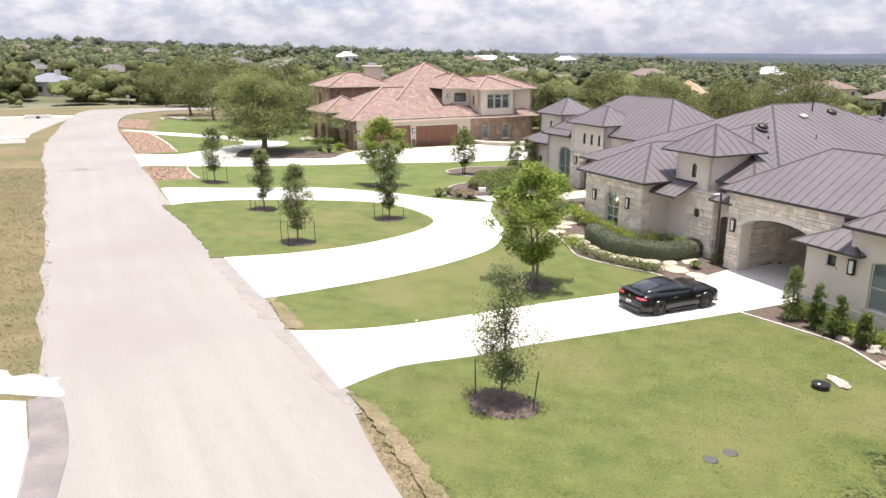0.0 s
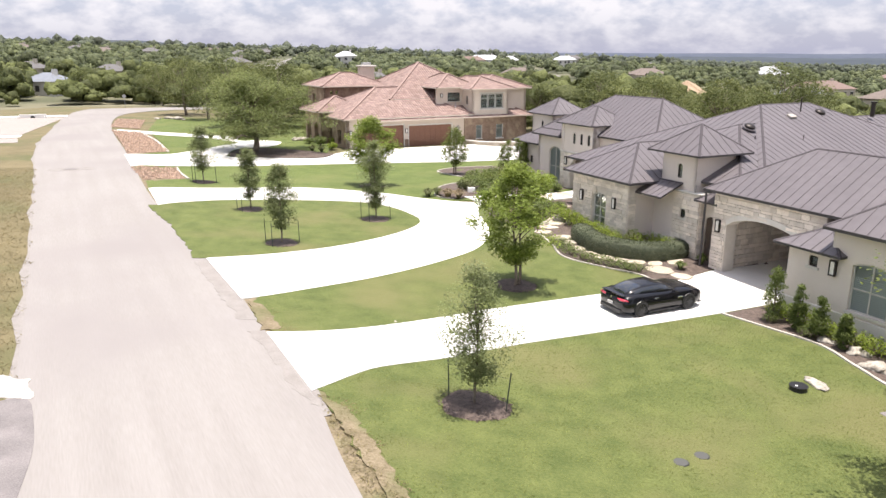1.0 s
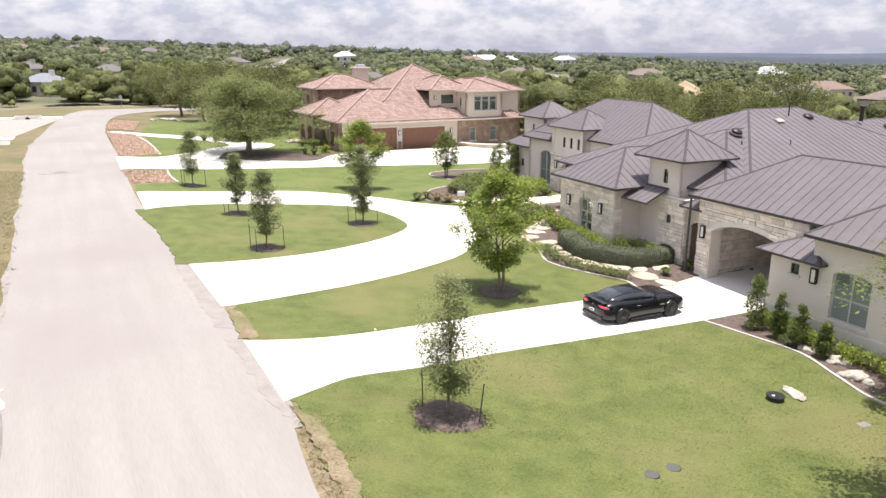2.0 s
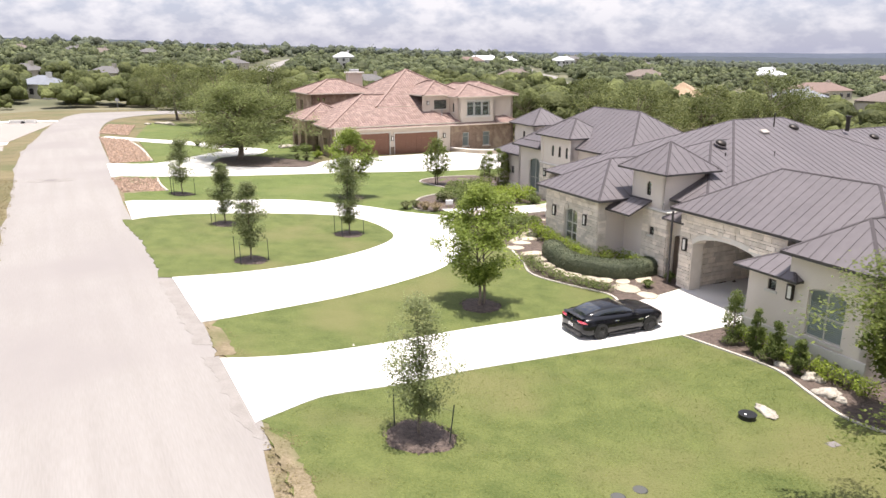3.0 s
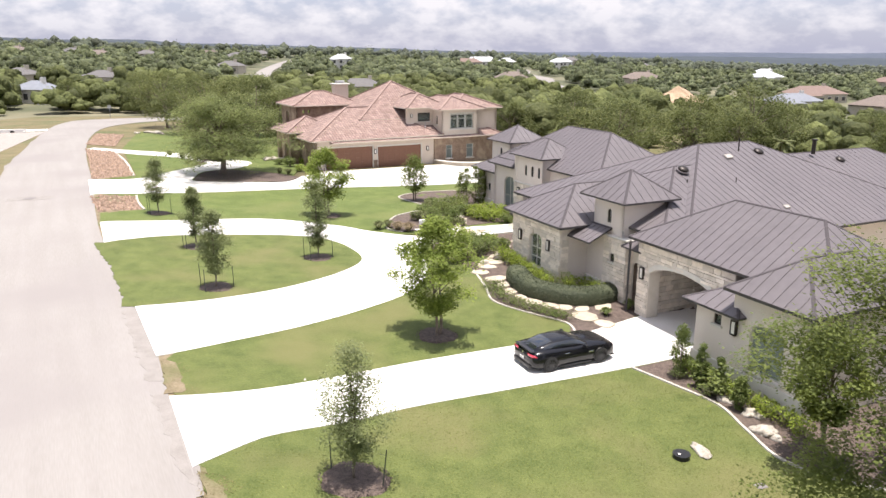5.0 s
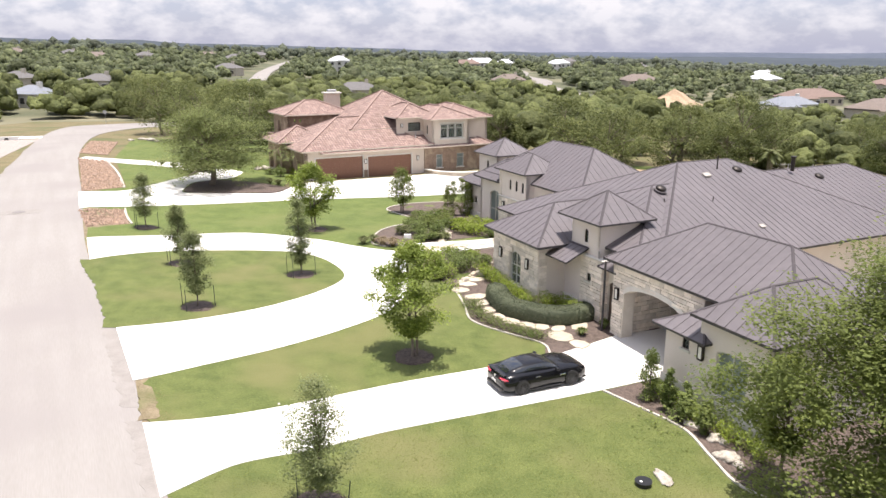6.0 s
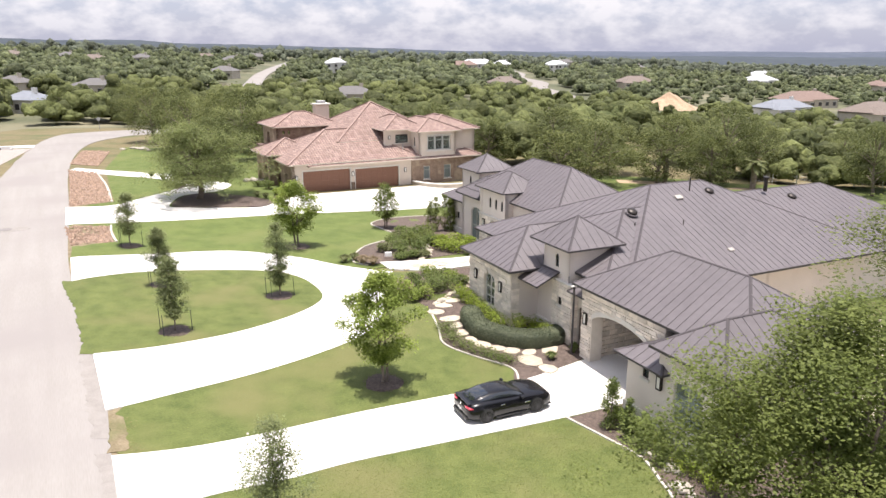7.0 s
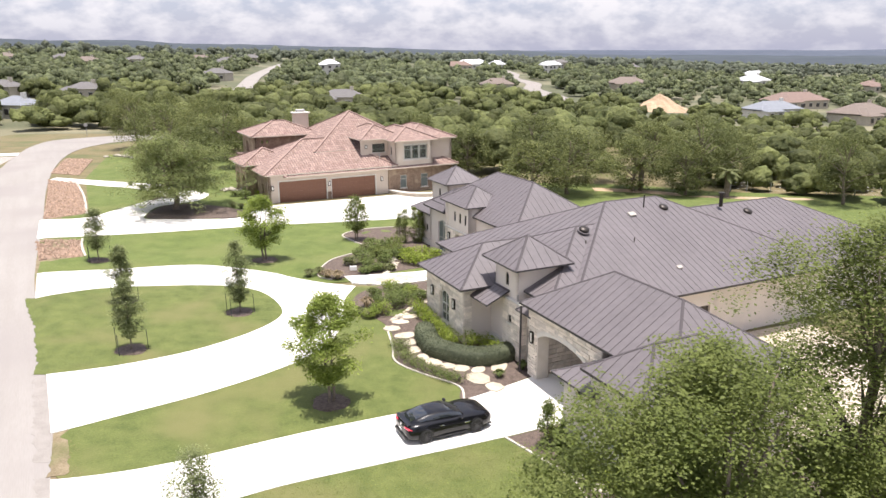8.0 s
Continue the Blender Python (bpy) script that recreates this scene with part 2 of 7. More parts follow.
def tile_material(name, a, b, angle):
    """Barrel clay tiles: rounded ribs down the slope, stepped in courses, each tile of its own tone."""
    m = bpy.data.materials.new(name)
    m.use_nodes = True
    n, l = m.node_tree.nodes, m.node_tree.links
    p = n["Principled BSDF"]
    p.inputs["Roughness"].default_value = 0.8
    uv = n.new("ShaderNodeUVMap")
    br = n.new("ShaderNodeTexBrick")
    br.offset = 0.0
    br.inputs["Scale"].default_value = 1.0
    br.inputs["Brick Width"].default_value, br.inputs["Row Height"].default_value = 0.32, 0.42
    br.inputs["Mortar Size"].default_value = 0.02
    br.inputs["Color1"].default_value, br.inputs["Color2"].default_value = (*a, 1), (*b, 1)
    br.inputs["Mortar"].default_value = (a[0] * 0.5, a[1] * 0.5, a[2] * 0.5, 1)
    l.new(uv.outputs["UV"], br.inputs["Vector"])
    noi = n.new("ShaderNodeTexNoise")
    noi.inputs["Scale"].default_value, noi.inputs["Detail"].default_value = 1.3, 5
    geo = n.new("ShaderNodeNewGeometry")
    l.new(geo.outputs["Position"], noi.inputs["Vector"])
    hs = n.new("ShaderNodeHueSaturation")
    mr = n.new("ShaderNodeMapRange")
    mr.inputs["To Min"].default_value, mr.inputs["To Max"].default_value = 0.65, 1.35
    l.new(noi.outputs["Fac"], mr.inputs["Value"])
    l.new(mr.outputs["Result"], hs.inputs["Value"])
    l.new(br.outputs["Color"], hs.inputs["Color"])
    l.new(hs.outputs["Color"], p.inputs["Base Color"])
    wv = n.new("ShaderNodeTexWave")
    wv.wave_type, wv.bands_direction = "BANDS", "X"
    wv.inputs["Scale"].default_value = 1.0 / 0.32 * math.pi / 10 * 1.0
    l.new(uv.outputs["UV"], wv.inputs["Vector"])
    bp = n.new("ShaderNodeBump")
    bp.inputs["Strength"].default_value, bp.inputs["Distance"].default_value = 1.0, 0.08
    l.new(wv.outputs["Fac"], bp.inputs["Height"])
    l.new(bp.outputs["Normal"], p.inputs["Normal"])
    return m


M["tile"] = tile_material("clay_tile", (0.225, 0.145, 0.122), (0.335, 0.238, 0.206), 0)
M["tile_cap"] = material("clay_ridge_tile", (0.21, 0.138, 0.116), (0.315, 0.225, 0.194), 3, 0.8, 0.02, 12)
# ---------------------------------------------------------------- geometry helpers
def finish(name, bm, mat, smooth=False):
    me = bpy.data.meshes.new(name)
    bmesh.ops.recalc_face_normals(bm, faces=bm.faces)
    bm.to_mesh(me)
    bm.free()
    for mm in (mat if isinstance(mat, (list, tuple)) else [mat]):
        me.materials.append(mm)
    if smooth:
        me.polygons.foreach_set("use_smooth", [True] * len(me.polygons))
    return me


def thing(name, bm, mat, label, category, group="", kind="", smooth=False, at=None):
    ob = new(name, finish(name, bm, mat, smooth))
    if at is not None:
        ob.matrix_world = at
    return tagged(ob, label, category, group, kind)


def empty(name, at, label, category, group="", kind=""):
    ob = new(name)
    ob.matrix_world = at
    return tagged(ob, label, category, group, kind)


def part(name, bm, mat, parent, label="", smooth=False, at=None):
    ob = new(name, finish(name, bm, mat, smooth))
    ob.parent = parent
    if at is not None:
        ob.matrix_basis = at
    return tagged(ob, label)


def share(name, me, parent, at, label=""):
    ob = new(name, me)
    ob.parent = parent
    ob.matrix_basis = at
    return tagged(ob, label)


def box(bm, x0, x1, y0, y1, z0, z1, mi=0):
    v = [bm.verts.new((x, y, z)) for z in (z0, z1) for x, y in ((x0, y0), (x1, y0), (x1, y1), (x0, y1))]
    for f in ((0, 3, 2, 1), (4, 5, 6, 7), (0, 1, 5, 4), (1, 2, 6, 5), (2, 3, 7, 6), (3, 0, 4, 7)):
        bm.faces.new([v[i] for i in f]).material_index = mi
    return v


def boxed(x0, x1, y0, y1, z0, z1, bevel=0.0):
    bm = bmesh.new()
    box(bm, x0, x1, y0, y1, z0, z1)
    if bevel:
        bmesh.ops.bevel(bm, geom=bm.edges[:], offset=bevel, segments=1, affect="EDGES")
    return bm


def prism(outline, z0, z1):
    """An upright prism over an outline of (x, y)."""
    bm = bmesh.new()
    lo = [bm.verts.new((x, y, z0)) for x, y in outline]
    hi = [bm.verts.new((x, y, z1)) for x, y in outline]
    n = len(outline)
    for i in range(n):
        bm.faces.new((lo[i], lo[(i + 1) % n], hi[(i + 1) % n], hi[i]))
    bm.faces.new(hi)
    bm.faces.new(lo[::-1])
    return bm


def tube(bm, pts, radii, segs=8):
    """A tapered tube through the points."""
    rings = []
    for i, p in enumerate(pts):
        p = Vector(p)
        d = (Vector(pts[min(i + 1, len(pts) - 1)]) - Vector(pts[max(i - 1, 0)])).normalized()
        s = d.cross(Vector((0.31, 0.95, 0.05))).normalized()
        t = d.cross(s)
        rings.append([bm.verts.new(p + radii[i] * (math.cos(a) * s + math.sin(a) * t)) for a in (2 * math.pi * k / segs for k in range(segs))])
    for a, b in zip(rings, rings[1:]):
        for k in range(segs):
            bm.faces.new((a[k], a[(k + 1) % segs], b[(k + 1) % segs], b[k]))
    bm.faces.new(rings[0][::-1])
    bm.faces.new(rings[-1])


def cylinder(r, z0, z1, segs=16, r2=None):
    bm = bmesh.new()
    tube(bm, [(0, 0, z0), (0, 0, z1)], [r, r if r2 is None else r2], segs)
    return bm


def smooth_line(pts, n=6):
    """A smooth line through the points."""
    pts = [Vector((*p, 0)) if len(p) == 2 else Vector(p) for p in pts]
    out = []
    for i in range(len(pts) - 1):
        a, b = pts[max(i - 1, 0)], pts[i]
        c, d = pts[i + 1], pts[min(i + 2, len(pts) - 1)]
        for k in range(n):
            t = k / n
            out.append(0.5 * (2 * b + (c - a) * t + (2 * a - 5 * b + 4 * c - d) * t * t + (3 * b - a - 3 * c + d) * t ** 3))
    return [(p.x, p.y) for p in out] + [(pts[-1].x, pts[-1].y)]


def cloud_mesh(name, verts, mat, corners=4):
    """A mesh of loose polygons of so many corners each, from an array of corners."""
    verts = np.asarray(verts, dtype=np.float32).reshape(-1, 3)
    n = len(verts)
    me = bpy.data.meshes.new(name)
    me.vertices.add(n)
    me.vertices.foreach_set("co", verts.ravel())
    me.loops.add(n)
    me.loops.foreach_set("vertex_index", np.arange(n, dtype=np.int32))
    me.polygons.add(n // corners)
    me.polygons.foreach_set("loop_start", np.arange(0, n, corners, dtype=np.int32))
    me.polygons.foreach_set("loop_total", np.full(n // corners, corners, dtype=np.int32))
    me.materials.append(mat)
    me.update()
    return me


def leaves(rng, centres, size, lift=0.5, slim=0.6):
    """A leaf, a lozenge, at every centre, turned at random, rather flat for a high lift."""
    n = len(centres)
    nrm = rng.normal(size=(n, 3))
    nrm[:, 2] = np.abs(nrm[:, 2]) + lift
    nrm /= np.linalg.norm(nrm, axis=1)[:, None]
    ref = rng.normal(size=(n, 3))
    a = np.cross(nrm, ref)
    a /= np.linalg.norm(a, axis=1)[:, None]
    b = np.cross(nrm, a)
    s = (size * rng.uniform(0.6, 1.3, n))[:, None]
    return np.stack([centres - a * s * 0.5, centres - b * s * 0.5 * slim, centres + a * s * 0.5, centres + b * s * 0.5 * slim], axis=1)


def clumps(rng, tips, per, spread):
    """Leaf centres scattered round every tip."""
    t = np.repeat(np.asarray(tips), per, axis=0)
    off = np.clip(rng.normal(size=t.shape), -1.7, 1.7) * spread * np.array([1, 1, 0.7])
    return t + off


def envelope(rng, n, radius, z0, z1, belly=0.45, hollow=0.5, power=0.7):
    """Tips in an uneven crown between z0 and z1, widest at belly, few of them deep inside."""
    out = []
    ph = rng.uniform(0, 6.28, 4)
    while len(out) < n:
        f, a = rng.uniform(0, 1), rng.uniform(0, 2 * math.pi)
        w = (1 - abs(f - belly) / (1 - belly if f > belly else belly)) if belly else 1 - f
        r = radius * max(w, 0.03) ** power * (1 + 0.18 * math.sin(3 * a + ph[0]) + 0.14 * math.sin(5 * a + 4 * f + ph[1]))
        k = rng.uniform(hollow, 1.0)
        out.append((math.cos(a) * r * k, math.sin(a) * r * k, z0 + (z1 - z0) * f))
    return np.array(out)


def sprays(rng, centres, n, radius):
    """Tips in flat drooping sprays round the centres, with gaps between them."""
    c = np.asarray(centres)[rng.integers(len(centres), size=n)]
    off = rng.normal(size=(n, 3)) * radius * np.array([1, 1, 0.22])
    off[:, 2] -= 0.4 * np.hypot(off[:, 0], off[:, 1])
    return c + off


def smoothstep(a, b, x):
    t = min(max((x - a) / (b - a), 0.0), 1.0)
    return t * t * (3 - 2 * t)


# ---------------------------------------------------------------- the lie of the land
ROAD_N = (0.885, 0.466)


def near_z(x, y):
    """The lots fall gently from the road's edge."""
    u = 0.885 * (x + 5.55) + 0.466 * (y - 24.9)
    v = -0.466 * (x + 5.55) + 0.885 * (y - 24.9)
    fall = float(np.interp(v, [-40, -12, 0, 5, 12, 16, 22, 30, 36, 52, 90], [1.45, 1.42, 1.2, 0.95, 0.55, 0.75, 1.1, 1.6, 1.9, 1.45, 1.2]))
    crest = float(np.interp(v, [8, 13, 24, 30, 40, 60, 110], [0, 0.05, 0.42, 0.56, 0.66, 0.66, 0]))
    return crest - fall * (1 - math.exp(-max(u, 0) / float(np.interp(v, [5, 25], [6, 14]))))


def far_z(x, y):
    """The country: a ridge ahead to the west, lower ground to the east."""
    d, a = math.hypot(x, y), math.degrees(math.atan2(x, y))
    ds = [100, 200, 300, 500, 800, 1300, 2200, 5000]
    west = float(np.interp(d, ds, [0, -2, 2, 9, 19, 4, -20, -30]))
    mid = float(np.interp(d, ds, [-1.5, -3, -2, 1, 6, 2, -15, -30]))
    east = float(np.interp(d, ds, [-2, -7, -8.5, -6, -7, -12, -20, -40]))
    return float(np.interp(a, [-30, 0, 28], [west, mid, east]))


def land_z(x, y):
    w = smoothstep(80, 150, math.hypot(x + 10, y - 50)) if y > 0 else smoothstep(80, 200, math.hypot(x, y))
    return (1 - w) * near_z(x, y) + (w * far_z(x, y) if w else 0)


def drape(name, outline, lift, mat, label, category, skirt=0.12, step=1.5, kind="structure"):
    """A sheet over an outline, laid on the land and raised by lift, with edges that reach down."""
    bm = bmesh.new()
    vs = [bm.verts.new((x, y, 0)) for x, y in outline]
    es = [bm.edges.new((vs[i], vs[(i + 1) % len(vs)])) for i in range(len(vs))]
    bmesh.ops.triangle_fill(bm, use_beauty=True, edges=es)
    xs, ys = [p[0] for p in outline], [p[1] for p in outline]
    for lo, hi, no in ((min(xs), max(xs), (1, 0, 0)), (min(ys), max(ys), (0, 1, 0))):
        k = max(int((hi - lo) / step), 1)
        for i in range(1, k):
            c = lo + (hi - lo) * i / k
            bmesh.ops.bisect_plane(bm, geom=bm.verts[:] + bm.edges[:] + bm.faces[:], plane_co=(c * no[0], c * no[1], 0), plane_no=no)
    bmesh.ops.recalc_face_normals(bm, faces=bm.faces)
    if sum(f.normal.z * f.calc_area() for f in bm.faces) < 0:
        bmesh.ops.reverse_faces(bm, faces=bm.faces)
    for v in bm.verts:
        v.co.z = land_z(v.co.x, v.co.y) + lift
    rim = [e for e in bm.edges if e.is_boundary]
    made = bmesh.ops.extrude_edge_only(bm, edges=rim)["geom"]
    for g in made:
        if isinstance(g, bmesh.types.BMVert):
            g.co.z -= skirt
    return thing(name, bm, mat, label, category, kind=kind)


def ribbon(name, line, width, lift, height, mat, label, category, kind="structure"):
    """A strip of that width and height along a line on the land."""
    bm = bmesh.new()
    rows = []
    for i, (x, y) in enumerate(line):
        a, b = line[max(i - 1, 0)], line[min(i + 1, len(line) - 1)]
        d = Vector((b[0] - a[0], b[1] - a[1], 0)).normalized()
        n = Vector((-d.y, d.x, 0)) * width / 2
        z = land_z(x, y)
        rows.append([bm.verts.new((x + s * n.x, y + s * n.y, z + h)) for s, h in ((-1, lift - 0.1), (-0.9, lift + height), (0.9, lift + height), (1, lift - 0.1))])
    for a, b in zip(rows, rows[1:]):
        for k in range(3):
            bm.faces.new((a[k], a[k + 1], b[k + 1], b[k]))
    for r in (rows[0], rows[-1]):
        bm.faces.new(r)
    return thing(name, bm, mat, label, category, kind=kind)


def ragged(line, amount, seed, step=0.22):
    """The line resampled in short steps with a worn, uneven edge."""
    rng = np.random.default_rng(seed)
    out = [line[0]]
    for (xa, ya), (xb, yb) in zip(line, line[1:]):
        n = max(int(math.hypot(xb - xa, yb - ya) / step), 1)
        for k in range(1, n + 1):
            out.append((xa + (xb - xa) * k / n + rng.uniform(-amount, amount), ya + (yb - ya) * k / n + rng.uniform(-amount, amount) * 0.5))
    return out


# ---------------------------------------------------------------- ground, road, drives, lawns
def ground_sheet():
    xs = sorted({*[-5000, -3500, -2500, -1800, -1300, -950, -700, -520, -400, -310, -240, -190, -150, -125, -105, -90], *[-80 + 2 * i for i in range(81)], *[90, 105, 125, 150, 190, 240, 310, 400, 520, 700, 950, 1300, 1800, 2500, 3500, 5000]})
    ys = sorted({*[-3000, -1500, -700, -350, -180, -90, -50, -30], *[-20 + 2 * i for i in range(96)], *[180, 190, 202, 216, 232, 250, 270, 292, 316, 345, 380, 420, 470, 530, 600, 700, 820, 960, 1150, 1400, 1800, 2400, 3300, 5000]})
    bm = bmesh.new()
    grid = [[bm.verts.new((x, y, land_z(x, y) - 0.06)) for x in xs] for y in ys]
    for j in range(len(ys) - 1):
        for i in range(len(xs) - 1):
            f = bm.faces.new((grid[j][i], grid[j][i + 1], grid[j + 1][i + 1], grid[j + 1][i]))
            f.material_index = 0 if ys[j] < 170 and abs(xs[i]) < 100 else 1
    return thing("ground", bm, [M["dry"], M["land"]], "dry grass and open country reaching to the horizon", "ground", kind="structure", smooth=True)


ground_sheet()

ROAD_RIGHT = smooth_line([(12, -25), (5, 2), (-0.9, 14.5), (-3.1, 20.1), (-5.6, 24.9), (-10.6, 34.8), (-17.6, 46.1), (-22.2, 54.8), (-27.8, 66.3), (-38.9, 88.2), (-47.7, 107.4), (-54.4, 125.6), (-56.3, 138.5), (-54, 150), (-40.6, 160.2)])
ROAD_LEFT = smooth_line([(3.5, -25), (-4, 2), (-9.6, 14.5), (-12.8, 21.5), (-21.4, 38.1), (-29.9, 54.3), (-39.2, 71.4), (-48.8, 92.3), (-61.7, 122.6), (-68, 142), (-68.2, 153.2), (-60, 164), (-40, 166)])
drape("road", ROAD_RIGHT + ROAD_LEFT[::-1], 0, M["road"], "pale worn chip-seal residential road curving away", "road", step=1.5)
drape("road_patch", smooth_line([(-12.2, 19.4), (-11.4, 19.6), (-10.5, 18.3), (-9.6, 16.6), (-8.8, 14.4), (-7.9, 12.0), (-8.9, 12.0), (-9.7, 14.5), (-10.7, 16.8)], 3), 0.012, M["patch"], "dark asphalt patch at the road's edge", "asphalt patch", 0.06)

DRIVE1_NEAR = smooth_line([(-3.1, 20.1), (-1.9, 22.2), (-0.9, 23.2), (1.3, 24.5), (3.8, 26.1), (8.1, 28.1), (13.2, 30.3), (16.2, 31.7)])
DRIVE1_FAR = smooth_line([(15.2, 36.7), (11.2, 33.9), (7.3, 32.1), (4.1, 30.6), (1.6, 29.2), (-2.7, 26.5), (-5.6, 24.9)])
drape("driveway", DRIVE1_NEAR + [(24.5, 34.5), (22, 40)] + DRIVE1_FAR, 0.03, M["concrete"], "bright white concrete driveway up to the arched carport", "driveway", step=2)
DRIVE2_OUT = smooth_line([(-7.5, 28.6), (-5.3, 31), (-2.2, 33.7), (0.5, 36.3), (2.7, 39), (3.6, 42), (3.5, 45), (3.2, 48), (3.6, 51.2)])
DRIVE2_TOP = smooth_line([(1.2, 51.9), (-1, 52.9), (-4.5, 54.9), (-10, 56.2), (-16.1, 53.5), (-20.2, 51.2)])
ISLAND = smooth_line([(-17.5, 45.9), (-14.5, 48.7), (-10.3, 50.2), (-5.8, 50.7), (-3.2, 49.6), (-1.4, 47.2), (-0.6, 44.7), (-1.6, 42), (-4, 39), (-7.6, 36.4), (-10.9, 34.7)])
drape("loop_driveway", DRIVE2_OUT + DRIVE2_TOP + ISLAND, 0.03, M["concrete"], "bright white concrete loop driveway round a lawn island", "driveway", step=2)
drape("driveway_apron", [(-5.75, 25.1), (-3.15, 20.05), (-2.6, 19.1)] + ragged([(-3.0, 19.3), (-4.0, 20.9), (-5.2, 23.2), (-6.3, 25.0)], 0.12, 804), 0.008, M["apron"], "cracked worn strip at the driveway's mouth", "road edge", 0.05, 0.75)
drape("driveway_apron", [(-10.9, 34.9), (-7.4, 28.4), (-6.3, 26.2)] + ragged([(-6.9, 26.2), (-8.3, 28.6), (-10.0, 31.8), (-11.7, 34.9)], 0.12, 805), 0.008, M["apron"], "cracked worn strip at the loop driveway's mouth", "road edge", 0.05, 0.75)
drape("entry_walk", smooth_line([(3.3, 51.9), (6.1, 51.6), (9.4, 52.9), (13.8, 55.5)]) + smooth_line([(12.9, 57.9), (9.2, 55.5), (5.5, 54.4), (2.4, 53.7)]), 0.045, M["concrete"], "pale concrete walk up to the front entrance", "walk", step=2)

# lawns: one sheet for each lot
drape("lawn", [(13.4, -25), (6.2, 2)] + ragged(smooth_line([(3.6, 7.4), (1.8, 10.0), (1.0, 12.2), (-0.1, 14.0), (-0.6, 15.4), (-1.3, 16.6), (-1.8, 17.9), (-2.4, 19.0), (-2.7, 20.2)], 3), 0.11, 801) + [(-3, 20.3)] + DRIVE1_NEAR[1:] + [(26, 34), (44, 40), (60, 20), (60, -25)], 0.005, M["lawn"], "mown green front lawn with dry yellowish patches", "lawn", 0.02, 2)
drape("lawn", ragged([(-7, 28.4), (-6.6, 27.2), (-6.2, 26.2), (-5.5, 25.1)], 0.1, 802) + DRIVE1_FAR[::-1][1:] + [(16, 45), (12.2, 52.8), (3.4, 51)] + DRIVE2_OUT[::-1][2:-2], 0.02, M["lawn"], "mown green lawn strip between two driveways", "lawn", step=2)
drape("lawn_island", ISLAND + ragged([(-11.6, 34.7), (-12.2, 36.2), (-13.7, 38.8), (-15.2, 41.5), (-16.6, 43.4), (-18.2, 45.9)], 0.1, 803), 0.035, M["lawn"], "mown lawn island inside the loop driveway", "lawn", step=2)
BDRIVE_NEAR = smooth_line([(-25.6, 61.2), (-19, 65.8), (-8.4, 71.4), (4, 75.4), (12.3, 78.9)])
drape("lawn", DRIVE2_TOP[::-1] + [(4.1, 52.7), (14.3, 58.4), (16.6, 78)] + BDRIVE_NEAR[::-1] + [(-22.1, 62.2), (-19.3, 57.1), (-21.6, 54.3)], 0.005, M["lawn_b"], "rich green mown lawn between the two lots", "lawn", step=2.5)
drape("neighbour_driveway", BDRIVE_NEAR + [(14.3, 83.2), (8, 90), (-9.2, 81)] + smooth_line([(-10.8, 77.8), (-11.7, 74.4), (-15.4, 73.2), (-18.3, 72.6), (-20.5, 72.3), (-21.2, 74.4), (-21.6, 78.3), (-20.1, 80.8), (-18.7, 82.5), (-18.3, 85.1), (-18.8, 87.5), (-21.4, 89), (-23.7, 87.6), (-25.8, 92.8), (-32.4, 94.7), (-41.6, 95.8)]) + smooth_line([(-41.3, 93.3), (-34, 91.1), (-29.4, 90.2), (-25.2, 87.4), (-23.1, 84.8), (-23.9, 81.5), (-25, 75.9), (-26.1, 71.1), (-29.3, 68.6)]), 0.03, M["concrete"], "bright concrete driveway of the tiled-roof house", "driveway", step=3)
drape("neighbour_lawn", [(-38.4, 97.1), (-26.7, 73.3), (-29.2, 69.1), (-24.6, 59.7), (-11.6, 76.1), (-14, 120), (-30, 128), (-47.4, 124.5)], -0.005, M["lawn_b"], "green lawn of the neighbouring lot", "lawn", step=4)


def rock_bed(outline, label, rng, n):
    """A bed of rounded river rocks between road and lawn."""
    drape("rock_bed", outline, 0.015, M["river_bed"], label, "rock bed", 0.08, 3)
    cx = [p[0] for p in outline]
    cy = [p[1] for p in outline]
    pts = []
    while len(pts) < n:
        x, y = rng.uniform(min(cx), max(cx)), rng.uniform(min(cy), max(cy))
        inside = False
        for (xa, ya), (xb, yb) in zip(outline, outline[1:] + outline[:1]):
            if (ya > y) != (yb > y) and x < (xb - xa) * (y - ya) / (yb - ya) + xa:
                inside = not inside
        if inside:
            pts.append((x, y))
    quads = []
    unit = np.array([(1, 0, 0), (0, 1, 0), (-1, 0, 0), (0, -1, 0)]) * 0.5
    for x, y in pts:
        s, a = rng.uniform(0.16, 0.42), rng.uniform(0, 3.14)
        c, d = math.cos(a), math.sin(a)
        z = land_z(x, y) + 0.02
        ring = [(x + s * (c * p[0] - d * p[1] * 0.7), y + s * (d * p[0] + c * p[1] * 0.7), z) for p in unit]
        top = (x, y, z + s * 0.45)
        for k in range(4):
            quads += [ring[k], ring[(k + 1) % 4], top]
    ob = new("river_rocks", cloud_mesh("river_rocks", quads, M["river"], 3))
    tagged(ob, "scattered tan and rust river rocks in the roadside bed", "rocks", kind="stuff")


